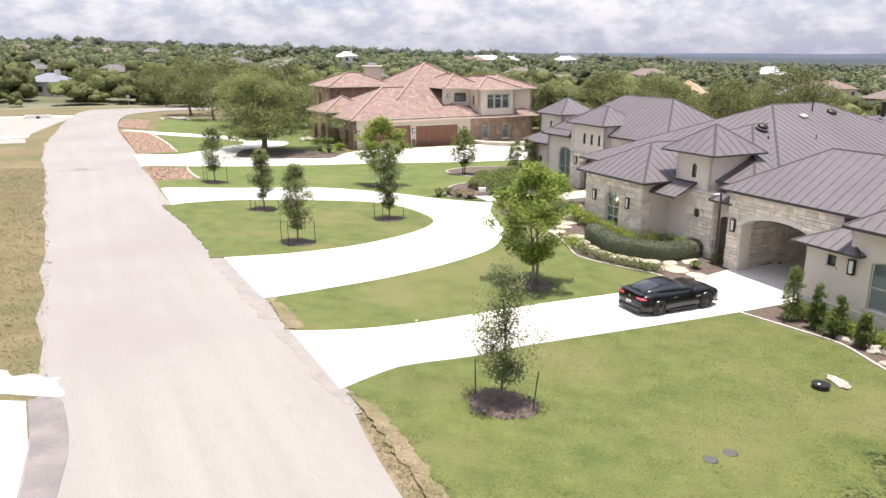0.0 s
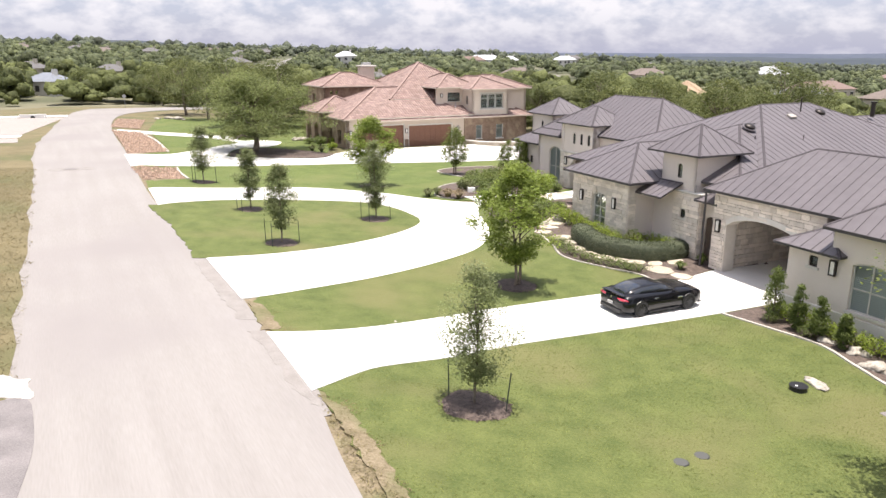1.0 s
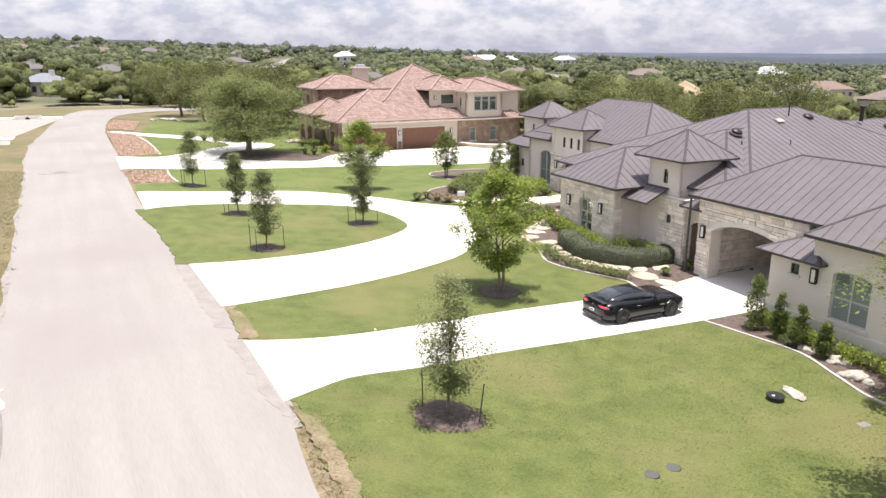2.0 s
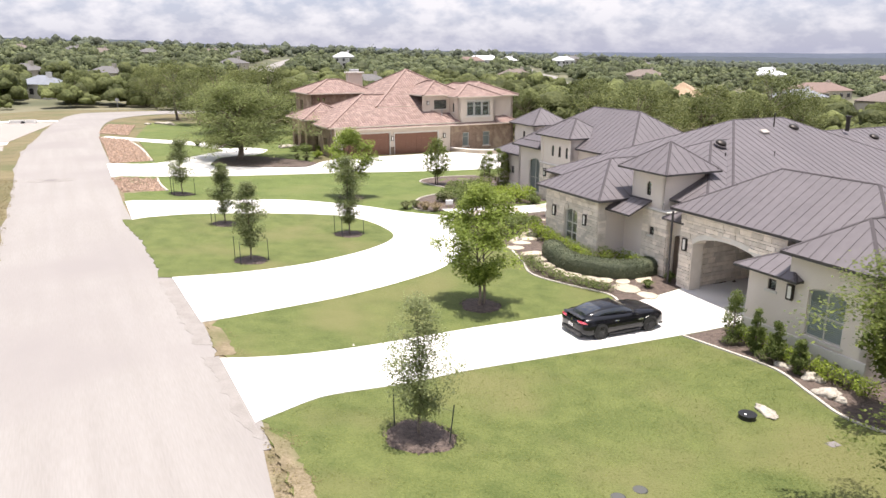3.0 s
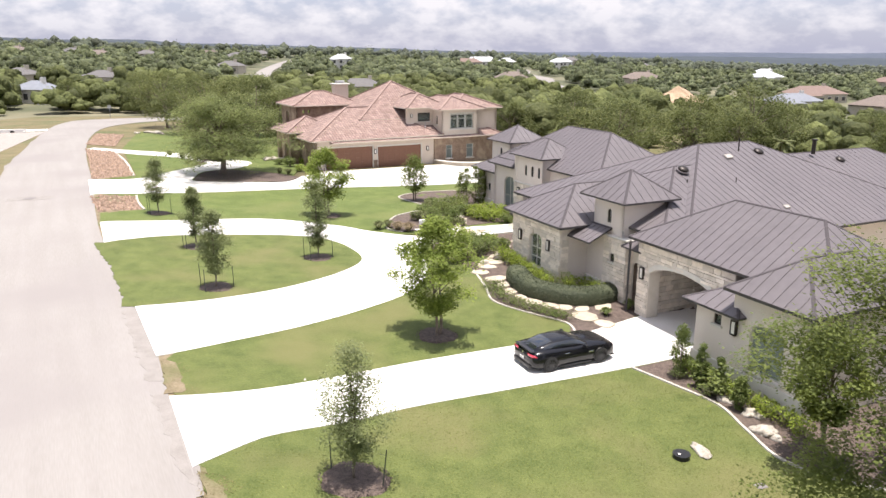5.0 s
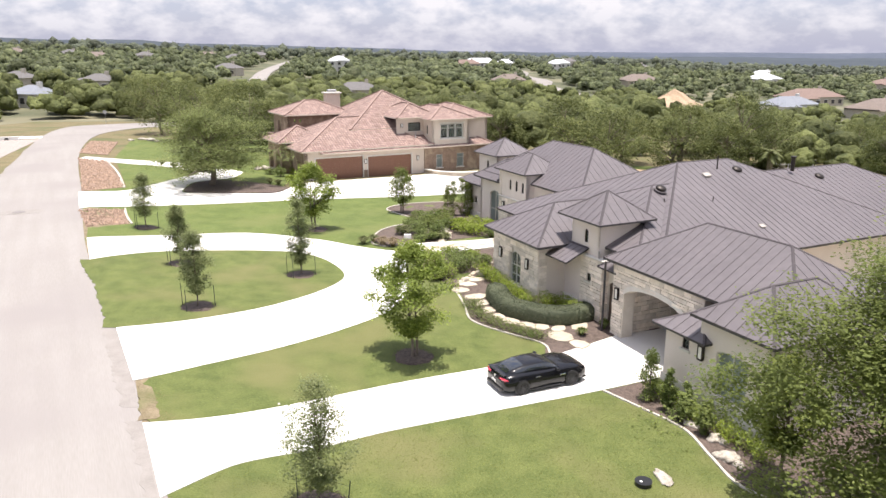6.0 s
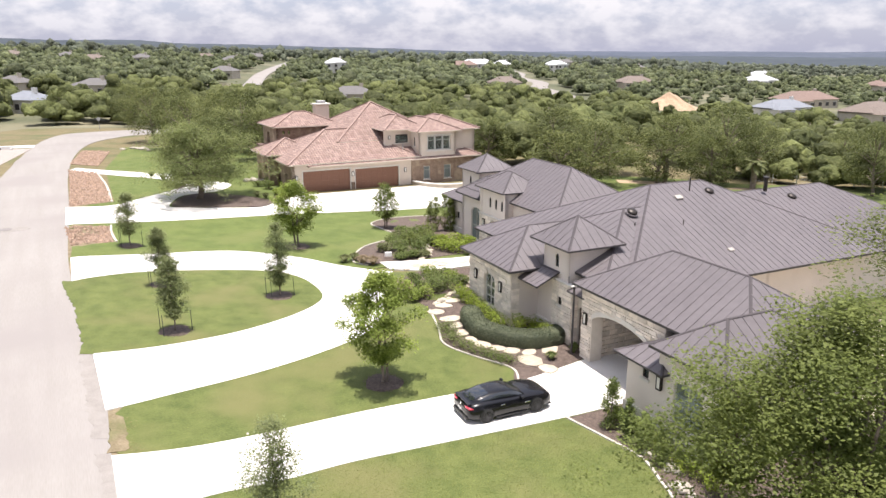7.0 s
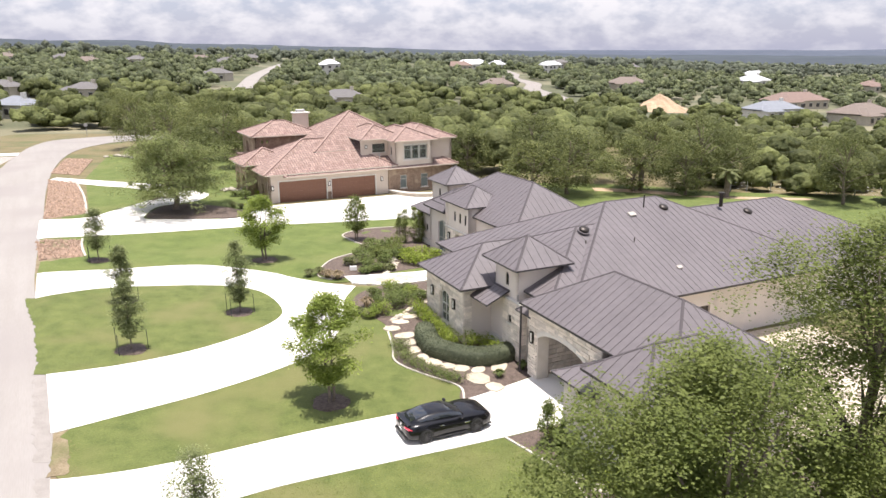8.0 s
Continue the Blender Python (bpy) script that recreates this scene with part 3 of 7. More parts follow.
rng = np.random.default_rng(5)
rock_bed([(-41.5, 93.5), (-37.6, 93.1), (-26.9, 73.5), (-29.2, 69.1), (-34.9, 80.6)], "river-rock bed beside the road", rng, 900)
rock_bed([(-25.2, 60.4), (-22.2, 62.2), (-19.5, 56.8), (-21.9, 54.6)], "small river-rock bed at the driveway's mouth", rng, 260)
rock_bed([(-44.5, 99.7), (-40.4, 99.5), (-46.9, 117.5), (-51, 117)], "far river-rock bed beside the road", rng, 500)
ribbon("bed_edging", smooth_line([(-38, 93.5), (-32.1, 83.4), (-26.8, 73)]), 0.25, 0.01, 0.08, M["edging"], "tan stone edging between rocks and lawn", "edging")
ribbon("bed_edging", smooth_line([(-22.2, 62.4), (-20.9, 59.6), (-19.3, 56.9)]), 0.2, 0.01, 0.08, M["edging"], "tan stone edging between rocks and lawn", "edging")
drape("mulch_bed", smooth_line([(-11.7, 74.6), (-15.4, 73.4), (-18.3, 72.8), (-20.3, 72.6), (-21.1, 74.6), (-21.2, 78.2), (-20.1, 80.4), (-17.7, 80.6), (-15.1, 79.8), (-11.6, 77.9), (-10.8, 77.1)]), 0.045, M["mulch"], "bark mulch bed under the large oak", "mulch bed", 0.08, 2)

# planting beds before the house
BED1 = smooth_line([(15.1, 36.7), (11.3, 34), (11, 35.4), (9, 36.8), (7.5, 38.2), (7.2, 40.2), (6.6, 43), (4.6, 45.6), (3.8, 48.4), (5.3, 51.1), (9.1, 52.4), (14.2, 54.4)], 4) + [(20, 52), (19, 38)]
drape("planting_bed", BED1, 0.03, M["mulch"], "bark mulch planting bed before the stone wing", "planting bed", 0.06, 2)
ribbon("bed_edging", smooth_line([(11.25, 34), (11, 35.4), (9, 36.75), (7.4, 38.2), (7.1, 40.2), (6.5, 43)]), 0.13, 0.01, 0.055, M["edging"], "pale concrete edging of the planting bed", "edging")
drape("planting_bed", smooth_line([(13.2, 30.2), (14.5, 28.6), (15.8, 26.8), (16.2, 24.8), (16.7, 22.8), (18.6, 21.4), (22, 20.5)], 4) + [(30, 22), (26, 36), (17, 32)], 0.03, M["mulch"], "bark mulch bed along the garage wall", "planting bed", 0.06, 2)
ribbon("bed_edging", smooth_line([(13.1, 30.2), (14.5, 28.5), (15.75, 26.8), (16.1, 24.8), (16.6, 22.7), (18.6, 21.2), (22, 20.3)]), 0.13, 0.01, 0.055, M["edging"], "pale concrete edging of the garage bed", "edging")
drape("planting_bed", smooth_line([(1.6, 52.8), (0.4, 54.6), (0.8, 58.7), (3.5, 62.8), (1.9, 65.9), (0.4, 68.9), (2.3, 71.3), (5.8, 72.5), (9.6, 73)], 4) + [(13, 64.3), (12.3, 58.4), (6.1, 55)], 0.03, M["mulch"], "mulch bed with shrubs beside the entry walk", "planting bed", 0.06, 2)
ribbon("bed_edging", smooth_line([(1.6, 52.8), (0.3, 54), (0.7, 58.7), (3.3, 62.8), (1.7, 65.9), (0.3, 68.8), (2.3, 71.3), (5.8, 72.6)]), 0.15, 0.01, 0.06, M["edging"], "pale stone edging round the shrub bed", "edging")

# the lot across the road
drape("cross_driveway", [(-9.0, 12.0), (-9.7, 14.4), (-10.7, 16.7), (-12.2, 19.3), (-15.0, 19.5), (-20, 19), (-20, 8), (-10, 8)], 0.02, M["concrete"], "pale concrete driveway mouth across the road", "driveway", 0.08)
drape("gravel_edge", [(u + 0.14 * math.sin(9 * v + 4 * u), v + 0.16 * math.sin(7 * u + 2 * v)) for u, v in smooth_line([(-11.3, 19.7), (-12.2, 20.9), (-13.2, 21.1), (-14.6, 21.5), (-16, 21.0), (-17.8, 20.2), (-16.2, 19.6), (-13.4, 19.7)])], 0.016, M["gravel"], "loose white gravel at the road's edge", "gravel", 0.06)
drape("cross_walk", [(-48.3, 84.7), (-51.2, 83.6), (-63.4, 79), (-64.6, 81.7), (-52.3, 86.6), (-49.6, 87.5)], 0.03, M["concrete"], "white concrete culvert crossing", "driveway")
drape("cross_walk", [(-60.6, 120), (-75, 116), (-92, 113), (-93, 117), (-76, 119.8), (-62.2, 123.4)], 0.03, M["concrete"], "white concrete driveway across the road", "driveway")
drape("rock_bed", [(-50, 88), (-52.6, 87), (-65.6, 82.2), (-80, 112), (-74, 115.6), (-60, 118.6)], 0.02, M["river_grey"], "grey rock bed across the road", "rock bed", 0.06, 4)
drape("rock_bed", [(-45.2, 78.8), (-48, 83.7), (-51.3, 82.8), (-63.3, 78.1), (-61, 72.6)], 0.02, M["river_grey"], "grey rock bed across the road", "rock bed", 0.06, 4)

drape("back_lawn", smooth_line([(18, 84), (30, 80), (44, 74), (58, 66), (74, 60), (86, 74), (70, 84), (52, 90), (36, 96), (22, 97)], 3), 0.0, M["lawn_b"], "green lawn behind the grey-roofed house", "lawn", 0.1, 4)
drape("back_path", smooth_line([(30, 92.0), (38, 90.4), (46, 86.6), (54, 84.5), (54, 86), (46, 88.4), (38, 92.4), (30, 94)], 3), 0.02, M["sand"], "bare sandy path at the wood's edge", "path", 0.1, 4)

# worn verges beside the road
drape("verge", ragged([(-7.2, 28.4), (-6.4, 26.6), (-5.8, 25.1), (-5.2, 25.4), (-5.8, 26.8), (-6.5, 28.2)], 0.09, 806), 0.034, M["verge"], "bare worn dirt at the lawn's tip beside the road", "verge", 0.06, 0.8)
drape("verge", ragged([(-2.9, 19.9), (-2.2, 18.6), (-1.5, 17.2), (-0.9, 15.8), (-0.2, 14.2), (0.2, 14.4), (-0.5, 16.2), (-1.1, 17.6), (-1.9, 19.2)], 0.1, 807), 0.024, M["verge"], "bare worn dirt along the front lawn's edge", "verge", 0.06, 0.8)
NR, NL = ROAD_RIGHT[4:52], ROAD_LEFT[4:52]
drape("verge", NR + [(x + 3.6, y + 1.2) for x, y in NR[::-1]], -0.014, M["verge"], "worn dry dirt verge between road and lawn", "verge", 0.1, 2)
drape("verge", NL + [(x - 14, y - 3) for x, y in NL[::-1]], -0.012, M["dry"], "dry rough grass verge across the road", "verge", 0.1, 4)
rng = np.random.default_rng(17)
drape("gravel_edge", NL[8:] + [(x - 0.1 - 0.35 * rng.random() * (i % 2), y - 0.05) for i, (x, y) in enumerate(NL[8:][::-1])], 0.004, M["apron"], "thin pale gravel shoulder along the road", "gravel", 0.03, 4)
drape("gravel_edge", NR[12:20] + [(x + 0.1 + 0.3 * rng.random(), y + 0.1) for x, y in NR[12:20][::-1]], 0.004, M["apron"], "broken stony edge of the road", "road edge", 0.03, 4)
# ---------------------------------------------------------------- roofs and walls
SEAM = finish("roof_seam", boxed(0, 1, -0.009, 0.009, 0, 0.017), M["metal"])
_bm = bmesh.new()
_rows = [[_bm.verts.new((x, y, z)) for y, z in ((-0.075, -0.03), (-0.075, -0.012), (0, 0.026), (0.075, -0.012), (0.075, -0.03))] for x in (0, 1)]
for _k in range(4):
    _bm.faces.new((_rows[0][_k], _rows[1][_k], _rows[1][_k + 1], _rows[0][_k + 1]))
bmesh.ops.recalc_face_normals(_bm, faces=_bm.faces)
if max(_bm.faces, key=lambda f: abs(f.normal.z)).normal.z < 0:
    bmesh.ops.reverse_faces(_bm, faces=_bm.faces)
CAP = finish("ridge_cap", _bm, M["cap"])


def rib(me, name, parent, a, b, width=1.0):
    a, b = Vector(a), Vector(b)
    d = b - a
    if d.length < 0.25:
        return
    m = Matrix.Translation(a) @ d.to_track_quat("X", "Z").to_matrix().to_4x4() @ Matrix.Diagonal((d.length, width, 1, 1))
    share(name, me, parent, m)


def hip_roof(house, x0, x1, y0, y1, z, slope, metal=True, spacing=0.5, seams="xXyY", mat=None, fascia=0.13):
    """A hip roof over a rectangle, its eaves at z. seams: the slopes that carry standing seams."""
    w = min(x1 - x0, y1 - y0) / 2
    h = w * slope
    if x1 - x0 >= y1 - y0:
        ra, rb = (x0 + w, (y0 + y1) / 2), (x1 - w, (y0 + y1) / 2)
    else:
        ra, rb = ((x0 + x1) / 2, y0 + w), ((x0 + x1) / 2, y1 - w)
    bm = bmesh.new()
    uv = bm.loops.layers.uv.new("UVMap")
    c = [bm.verts.new((x, y, z)) for x, y in ((x0, y0), (x1, y0), (x1, y1), (x0, y1))]
    lo = [bm.verts.new((x, y, z - fascia)) for x, y in ((x0, y0), (x1, y0), (x1, y1), (x0, y1))]
    point = abs(ra[0] - rb[0]) + abs(ra[1] - rb[1]) < 0.05
    a = bm.verts.new((*ra, z + h))
    b = a if point else bm.verts.new((*rb, z + h))
    if x1 - x0 >= y1 - y0:
        faces = [((c[0], c[1], b, a), "y"), ((c[1], c[2], b), "X"), ((c[2], c[3], a, b), "Y"), ((c[3], c[0], a), "x")]
    else:
        faces = [((c[0], c[1], a), "y"), ((c[1], c[2], b, a), "X"), ((c[2], c[3], b), "Y"), ((c[3], c[0], a, b), "x")]
    k = math.sqrt(1 + slope * slope)
    for vs, side in faces:
        vs = [v for i, v in enumerate(vs) if v not in vs[:i]]
        f = bm.faces.new(vs)
        for loop in f.loops:
            p = loop.vert.co
            along, up = (p.x, (p.z - z) / slope * k) if side in "yY" else (p.y, (p.z - z) / slope * k)
            loop[uv].uv = (along, up)
    for i in range(4):
        bm.faces.new((lo[i], lo[(i + 1) % 4], c[(i + 1) % 4], c[i])).material_index = 1
    bm.faces.new(lo[::-1]).material_index = 2
    roof = part("roof", bm, [mat or M["metal"], M["fascia"] if metal else M["stucco_b"], M["soffit"]], house, "grey standing-seam metal roof" if metal else "terracotta barrel-tile roof")
    if metal:
        for side in seams:
            lo_, hi_ = (x0, x1) if side in "yY" else (y0, y1)
            n = int((hi_ - lo_) / spacing)
            for i in range(n):
                p = lo_ + (i + 0.5) * (hi_ - lo_) / n
                run = min(p - lo_, hi_ - p, w)
                if side == "y":
                    ends_ = (p, y0 - 0.02, z + 0.005), (p, y0 + run, z + run * slope + 0.005)
                elif side == "Y":
                    ends_ = (p, y1 + 0.02, z + 0.005), (p, y1 - run, z + run * slope + 0.005)
                elif side == "x":
                    ends_ = (x0 - 0.02, p, z + 0.005), (x0 + run, p, z + run * slope + 0.005)
                else:
                    ends_ = (x1 + 0.02, p, z + 0.005), (x1 - run, p, z + run * slope + 0.005)
                rib(SEAM, "roof_seam", roof, *ends_)
        me, wd = CAP, 1.0
    else:
        me, wd = TILE_CAP, 1.0
    ta, tb = (*ra, z + h), (*rb, z + h)
    near_a = [(x0, y0), (x0, y1)] if x1 - x0 >= y1 - y0 else [(x0, y0), (x1, y0)]
    near_b = [(x1, y0), (x1, y1)] if x1 - x0 >= y1 - y0 else [(x0, y1), (x1, y1)]
    for q in near_a:
        rib(me, "hip_cap", roof, (*q, z), ta)
    for q in near_b:
        rib(me, "hip_cap", roof, (*q, z), tb)
    if not point:
        rib(me, "ridge_cap", roof, ta, tb)
    return roof


def wall(house, a, b, z0, z1, openings=(), thick=0.3, mat=None, name="wall", label=""):
    """A wall from a to b (its outer face on the right of that way), with openings (s0, s1, low, high, rise) cut through; rise: height of an arched head."""
    a, b = Vector((*a, 0)), Vector((*b, 0))
    length = (b - a).length
    bm = bmesh.new()

    def loop(pts):
        vs = [bm.verts.new((s, 0, h)) for s, h in pts]
        return [bm.edges.new((vs[i], vs[(i + 1) % len(vs)])) for i in range(len(vs))]

    cut = [o for o in openings]
    outer, edges = [(0, z0)], []
    for s0, s1, low, high, rise in sorted(cut):
        head = [(s0 + (s1 - s0) * k / 10, high - rise + rise * math.sin(math.pi * k / 10) ** 0.6) for k in range(11)] if rise else [(s0, high), (s1, high)]
        if low <= z0 + 0.01:
            outer += [(s0, z0)] + head + [(s1, z0)]
        else:
            edges += loop([(s0, low)] + head + [(s1, low)])
    outer += [(length, z0), (length, z1), (0, z1)]
    edges += loop(outer)
    bmesh.ops.triangle_fill(bm, use_beauty=True, edges=edges)
    bmesh.ops.recalc_face_normals(bm, faces=bm.faces)
    if bm.faces and bm.faces[:][0].normal.y > 0:
        bmesh.ops.reverse_faces(bm, faces=bm.faces)
    back = bmesh.ops.extrude_face_region(bm, geom=bm.faces[:])["geom"]
    for g in back:
        if isinstance(g, bmesh.types.BMVert):
            g.co.y += thick
    d = (b - a).normalized()
    m = Matrix.Translation(a) @ d.to_track_quat("X", "Z").to_matrix().to_4x4()
    return part(name, bm, mat or M["stucco"], house, label, at=m), m


def window(house, m, s0, s1, low, high, rise=0.0, cols=2, rows=2, mat="frame", depth=0.14, sill=True, pane="glass"):
    """A window set back in an opening of the wall whose matrix is m: frame, mullions, pane and sill."""
    def head(s):
        k = (s - s0) / (s1 - s0)
        return high - rise + (rise * math.sin(math.pi * min(max(k, 0), 1)) ** 0.6 if rise else 0)

    bm = bmesh.new()
    w = 0.07
    box(bm, s0, s0 + w, depth - 0.05, depth + 0.05, low, high - rise)
    box(bm, s1 - w, s1, depth - 0.05, depth + 0.05, low, high - rise)
    box(bm, s0, s1, depth - 0.05, depth + 0.05, low, low + w)
    n = 10
    for k in range(n):
        sa, sb = s0 + (s1 - s0) * k / n, s0 + (s1 - s0) * (k + 1) / n
        ha, hb = head(sa), head(sb)
        v = [bm.verts.new(p) for p in ((sa, depth - 0.05, ha), (sb, depth - 0.05, hb), (sb, depth - 0.05, hb - w), (sa, depth - 0.05, ha - w), (sa, depth + 0.05, ha), (sb, depth + 0.05, hb), (sb, depth + 0.05, hb - w), (sa, depth + 0.05, ha - w))]
        for f in ((0, 1, 2, 3), (7, 6, 5, 4), (3, 2, 6, 7), (0, 4, 5, 1)):
            bm.faces.new([v[i] for i in f])
    win = part("window_frame", bm, M[mat], house, at=m.copy())
    for k in range(1, cols):
        s = s0 + (s1 - s0) * k / cols
        part("mullion", boxed(s - 0.03, s + 0.03, depth - 0.04, depth + 0.04, low + w, head(s) - w), M[mat], win)
    for k in range(1, rows):
        h = low + (high - rise - low) * k / rows if not (rows == 2 and rise == 0) else low + (high - low) * 0.7
        part("mullion", boxed(s0 + w, s1 - w, depth - 0.035, depth + 0.035, h - 0.03, h + 0.03), M[mat], win)
    bm = bmesh.new()
    vs = [bm.verts.new((s0, depth, low)), bm.verts.new((s1, depth, low))] + [bm.verts.new((s0 + (s1 - s0) * k / n, depth, head(s0 + (s1 - s0) * k / n))) for k in range(n, -1, -1)]
    bm.faces.new(vs)
    bmesh.ops.solidify(bm, geom=bm.faces[:], thickness=0.012)
    part("pane", bm, M[pane], win)
    if sill:
        part("window_sill", boxed(s0 - 0.1, s1 + 0.1, -0.08, depth, low - 0.1, low - 0.003), M["trim"], win)
    return win


def sconce(house, m, s, z, h=0.6):
    """A dark framed wall lantern."""
    lamp = part("wall_lamp", boxed(s - 0.13, s + 0.13, -0.05, -0.002, z - h / 2, z + h / 2), M["bronze"], house, "dark bronze wall lantern", at=m.copy())
    for k in (-1, 1):
        part("lamp_frame", boxed(s + k * 0.12 - 0.02, s + k * 0.12 + 0.02, -0.17, -0.05, z - h / 2, z + h / 2), M["bronze"], lamp)
        part("lamp_frame", boxed(s - 0.14, s + 0.14, -0.17, -0.05, z + k * h / 2 - 0.03, z + k * h / 2 + 0.03), M["bronze"], lamp)
    part("lamp_glass", boxed(s - 0.09, s + 0.09, -0.15, -0.055, z - h / 2 + 0.04, z + h / 2 - 0.04), M["lamp_glass"], lamp)


STONES = [finish("stone", boxed(0, 1, -0.035 - 0.012 * k, 0.02, 0, 1), M["stone"]) for k in range(4)]


def stones(wallpart, length, z0, z1, rng, openings=(), low=0.14, high=0.27):
    """Courses of squared limestone blocks proud of a wall."""
    z = z0
    while z < z1 - 0.05:
        h = min(rng.uniform(low, high), z1 - z)
        s = -0.03 * rng.random()
        while s < length:
            w = rng.uniform(0.3, 0.85)
            e = min(s + w, length)
            if length - e < 0.2:
                e = length
            spans = [(max(s, 0), e)]
            for o0, o1, lo, hi, rise in openings:
                out = []
                for p, q in spans:
                    mid = (min(max((p + q) / 2, o0), o1) - o0) / (o1 - o0)
                    top = hi - rise + (rise * math.sin(math.pi * mid) ** 0.6 if rise else 0)
                    if z + h <= lo or z >= top - 0.02 or q <= o0 or p >= o1:
                        out.append((p, q))
                    else:
                        if p < o0 - 0.05:
                            out.append((p, o0))
                        if q > o1 + 0.05:
                            out.append((o1, q))
                spans = out
            for p, q in spans:
                if q - p > 0.08:
                    share("stone", STONES[int(rng.integers(4))], wallpart, Matrix.Translation((p + 0.012, 0, z + 0.012)) @ Matrix.Diagonal((q - p - 0.024, 1, h - 0.024, 1)))
            s = e
        z += h


# ---------------------------------------------------------------- the grey-roofed house
H_AT = pose(14.4, 37.4, 0, 0, 0, 25.5)
house = empty("house", H_AT, "large stone and stucco house with grey standing-seam metal roofs", "house")
LOW = -1.7
MAINS = 0.63
# roofs
hip_roof(house, 0.0, 7.2, -12.2, 0.0, 3.1, MAINS, seams="xy")
hip_roof(house, -2.2, 4.6, -13.0, -8.7, 3.15, 0.72, seams="xyY")
hip_roof(house, -1.7, 9.0, 3.8, 10.2, 2.85, 0.57, seams="xyY")
hip_roof(house, 0.12, 4.1, 0.62, 4.6, 4.65, 0.74, seams="xyY", fascia=0.1)
hip_roof(house, 1.1, 14.0, -1.4, 10.0, 3.2, 0.45, seams="xy")
hip_roof(house, 1.7, 23.3, -2.6, 14.6, 2.87, 0.45, seams="xy")
hip_roof(house, 8.0, 33.2, -1.5, 12.5, 2.65, 0.443, seams="y")
hip_roof(house, 6.15, 14.6, 10.8, 24.8, 3.85, 0.66, seams="xy")
hip_roof(house, 5.4, 9.4, 16.9, 21.6, 4.6, 0.66, seams="xy", fascia=0.1)
hip_roof(house, 5.6, 13.0, 21.35, 25.6, 3.4, 0.72, seams="xyY")
hip_roof(house, 6.2, 12.0, 24.6, 29.8, 2.35, 0.55, seams="xY")
hip_roof(house, 8.4, 12.6, 26.7, 30.9, 4.65, 0.66, seams="xy", fascia=0.1)
# small lean-to roofs
hip_roof(house, -2.15, 1.6, -9.6, -6.4, 2.02, 0.5, seams="xY", fascia=0.1)
bm = bmesh.new()
_c = [(-0.8, 4.7, 2.28), (-0.8, 2.25, 2.28), (0.75, 2.25, 2.98), (0.75, 4.7, 2.98)]
_hi, _lo = [bm.verts.new(p) for p in _c], [bm.verts.new((p[0], p[1], p[2] - 0.1)) for p in _c]
bm.faces.new(_hi)
bm.faces.new(_lo[::-1]).material_index = 2
for _k in range(4):
    bm.faces.new((_lo[_k], _lo[(_k + 1) % 4], _hi[(_k + 1) % 4], _hi[_k])).material_index = 1
shed = part("shed_roof", bm, [M["metal"], M["fascia"], M["soffit"]], house, "small grey metal lean-to roof")
for _y in (2.6, 3.05, 3.5, 3.95):
    rib(SEAM, "roof_seam", shed, (-0.82, _y, 2.275), (0.7, _y, 2.962))
rib(CAP, "shed_flashing", shed, (0.66, 2.25, 2.965), (0.66, 4.7, 2.965))
hip_roof(house, 0.35, 2.2, -0.7, 0.95, 2.3, 0.6, seams="x", fascia=0.09)
drape("patio", [(H_AT @ Vector((x, y, 0))).to_2d()[:] for x, y in ((7.3, -12.4), (20.5, -12.0), (21.5, -1.6), (13.3, -1.2), (13.3, -2.4), (7.3, -2.4))], 0.05, M["flag"], "pale stone patio behind the garage wing", "patio", 0.2, 2)
rng = np.random.default_rng(11)

# arched carport
ARCH = [(0.9, 5.45, LOW, 1.95, 0.6)]
w, m = wall(house, (0.4, -0.5), (0.4, -7.0), LOW, 2.95, ARCH, 0.75, M["mortar"], label="limestone wall with a wide arch")
stones(w, 6.5, -1.3, 2.9, rng, [(0.86, 5.5, LOW, 1.98, 0.6)])
sconce(house, m, 0.42, 1.25)
bm = bmesh.new()
for k in range(12):
    a, b = k / 12, (k + 1) / 12
    for s0, s1, h0, h1 in ((0.9 + 4.55 * a, 0.9 + 4.55 * b, 1.35 + 0.6 * math.sin(math.pi * a) ** 0.6, 1.35 + 0.6 * math.sin(math.pi * b) ** 0.6),):
        v = [bm.verts.new(p) for p in ((s0, -0.07, h0), (s1, -0.07, h1), (s1, -0.07, h1 + 0.28), (s0, -0.07, h0 + 0.28), (s0, 0.02, h0), (s1, 0.02, h1), (s1, 0.02, h1 + 0.28), (s0, 0.02, h0 + 0.28))]
        for f in ((0, 1, 2, 3), (0, 4, 5, 1), (3, 2, 6, 7)):
            bm.faces.new([v[i] for i in f])
part("arch_trim", bm, M["trim"], w, "smooth pale cast-stone arch band")
w, m = wall(house, (6.6, -0.5), (1.15, -0.5), LOW, 2.95, [], 0.5, M["mortar"], label="limestone side wall of the carport")
inner, m = wall(house, (1.2, -1.02), (6.6, -1.02), LOW, 2.9, [], 0.02, M["mortar"], label="limestone inner wall of the carport")
stones(inner, 5.4, -1.2, 2.7, rng, low=0.2, high=0.34)
w, m = wall(house, (6.7, -1.0), (6.7, -6.8), LOW, 2.95, [(3.3, 5.5, LOW, 1.3, 0.0)], 0.4, M["stucco"], label="back wall of the carport")
part("carport_column", boxed(4.2, 4.75, -5.2, -4.65, LOW, 2.9, 0.03), M["stone"], house, "square limestone column")
part("carport_beam", boxed(1.2, 6.7, -5.2, -4.7, 2.2, 2.6), M["darkwood"], house, "dark timber beam")
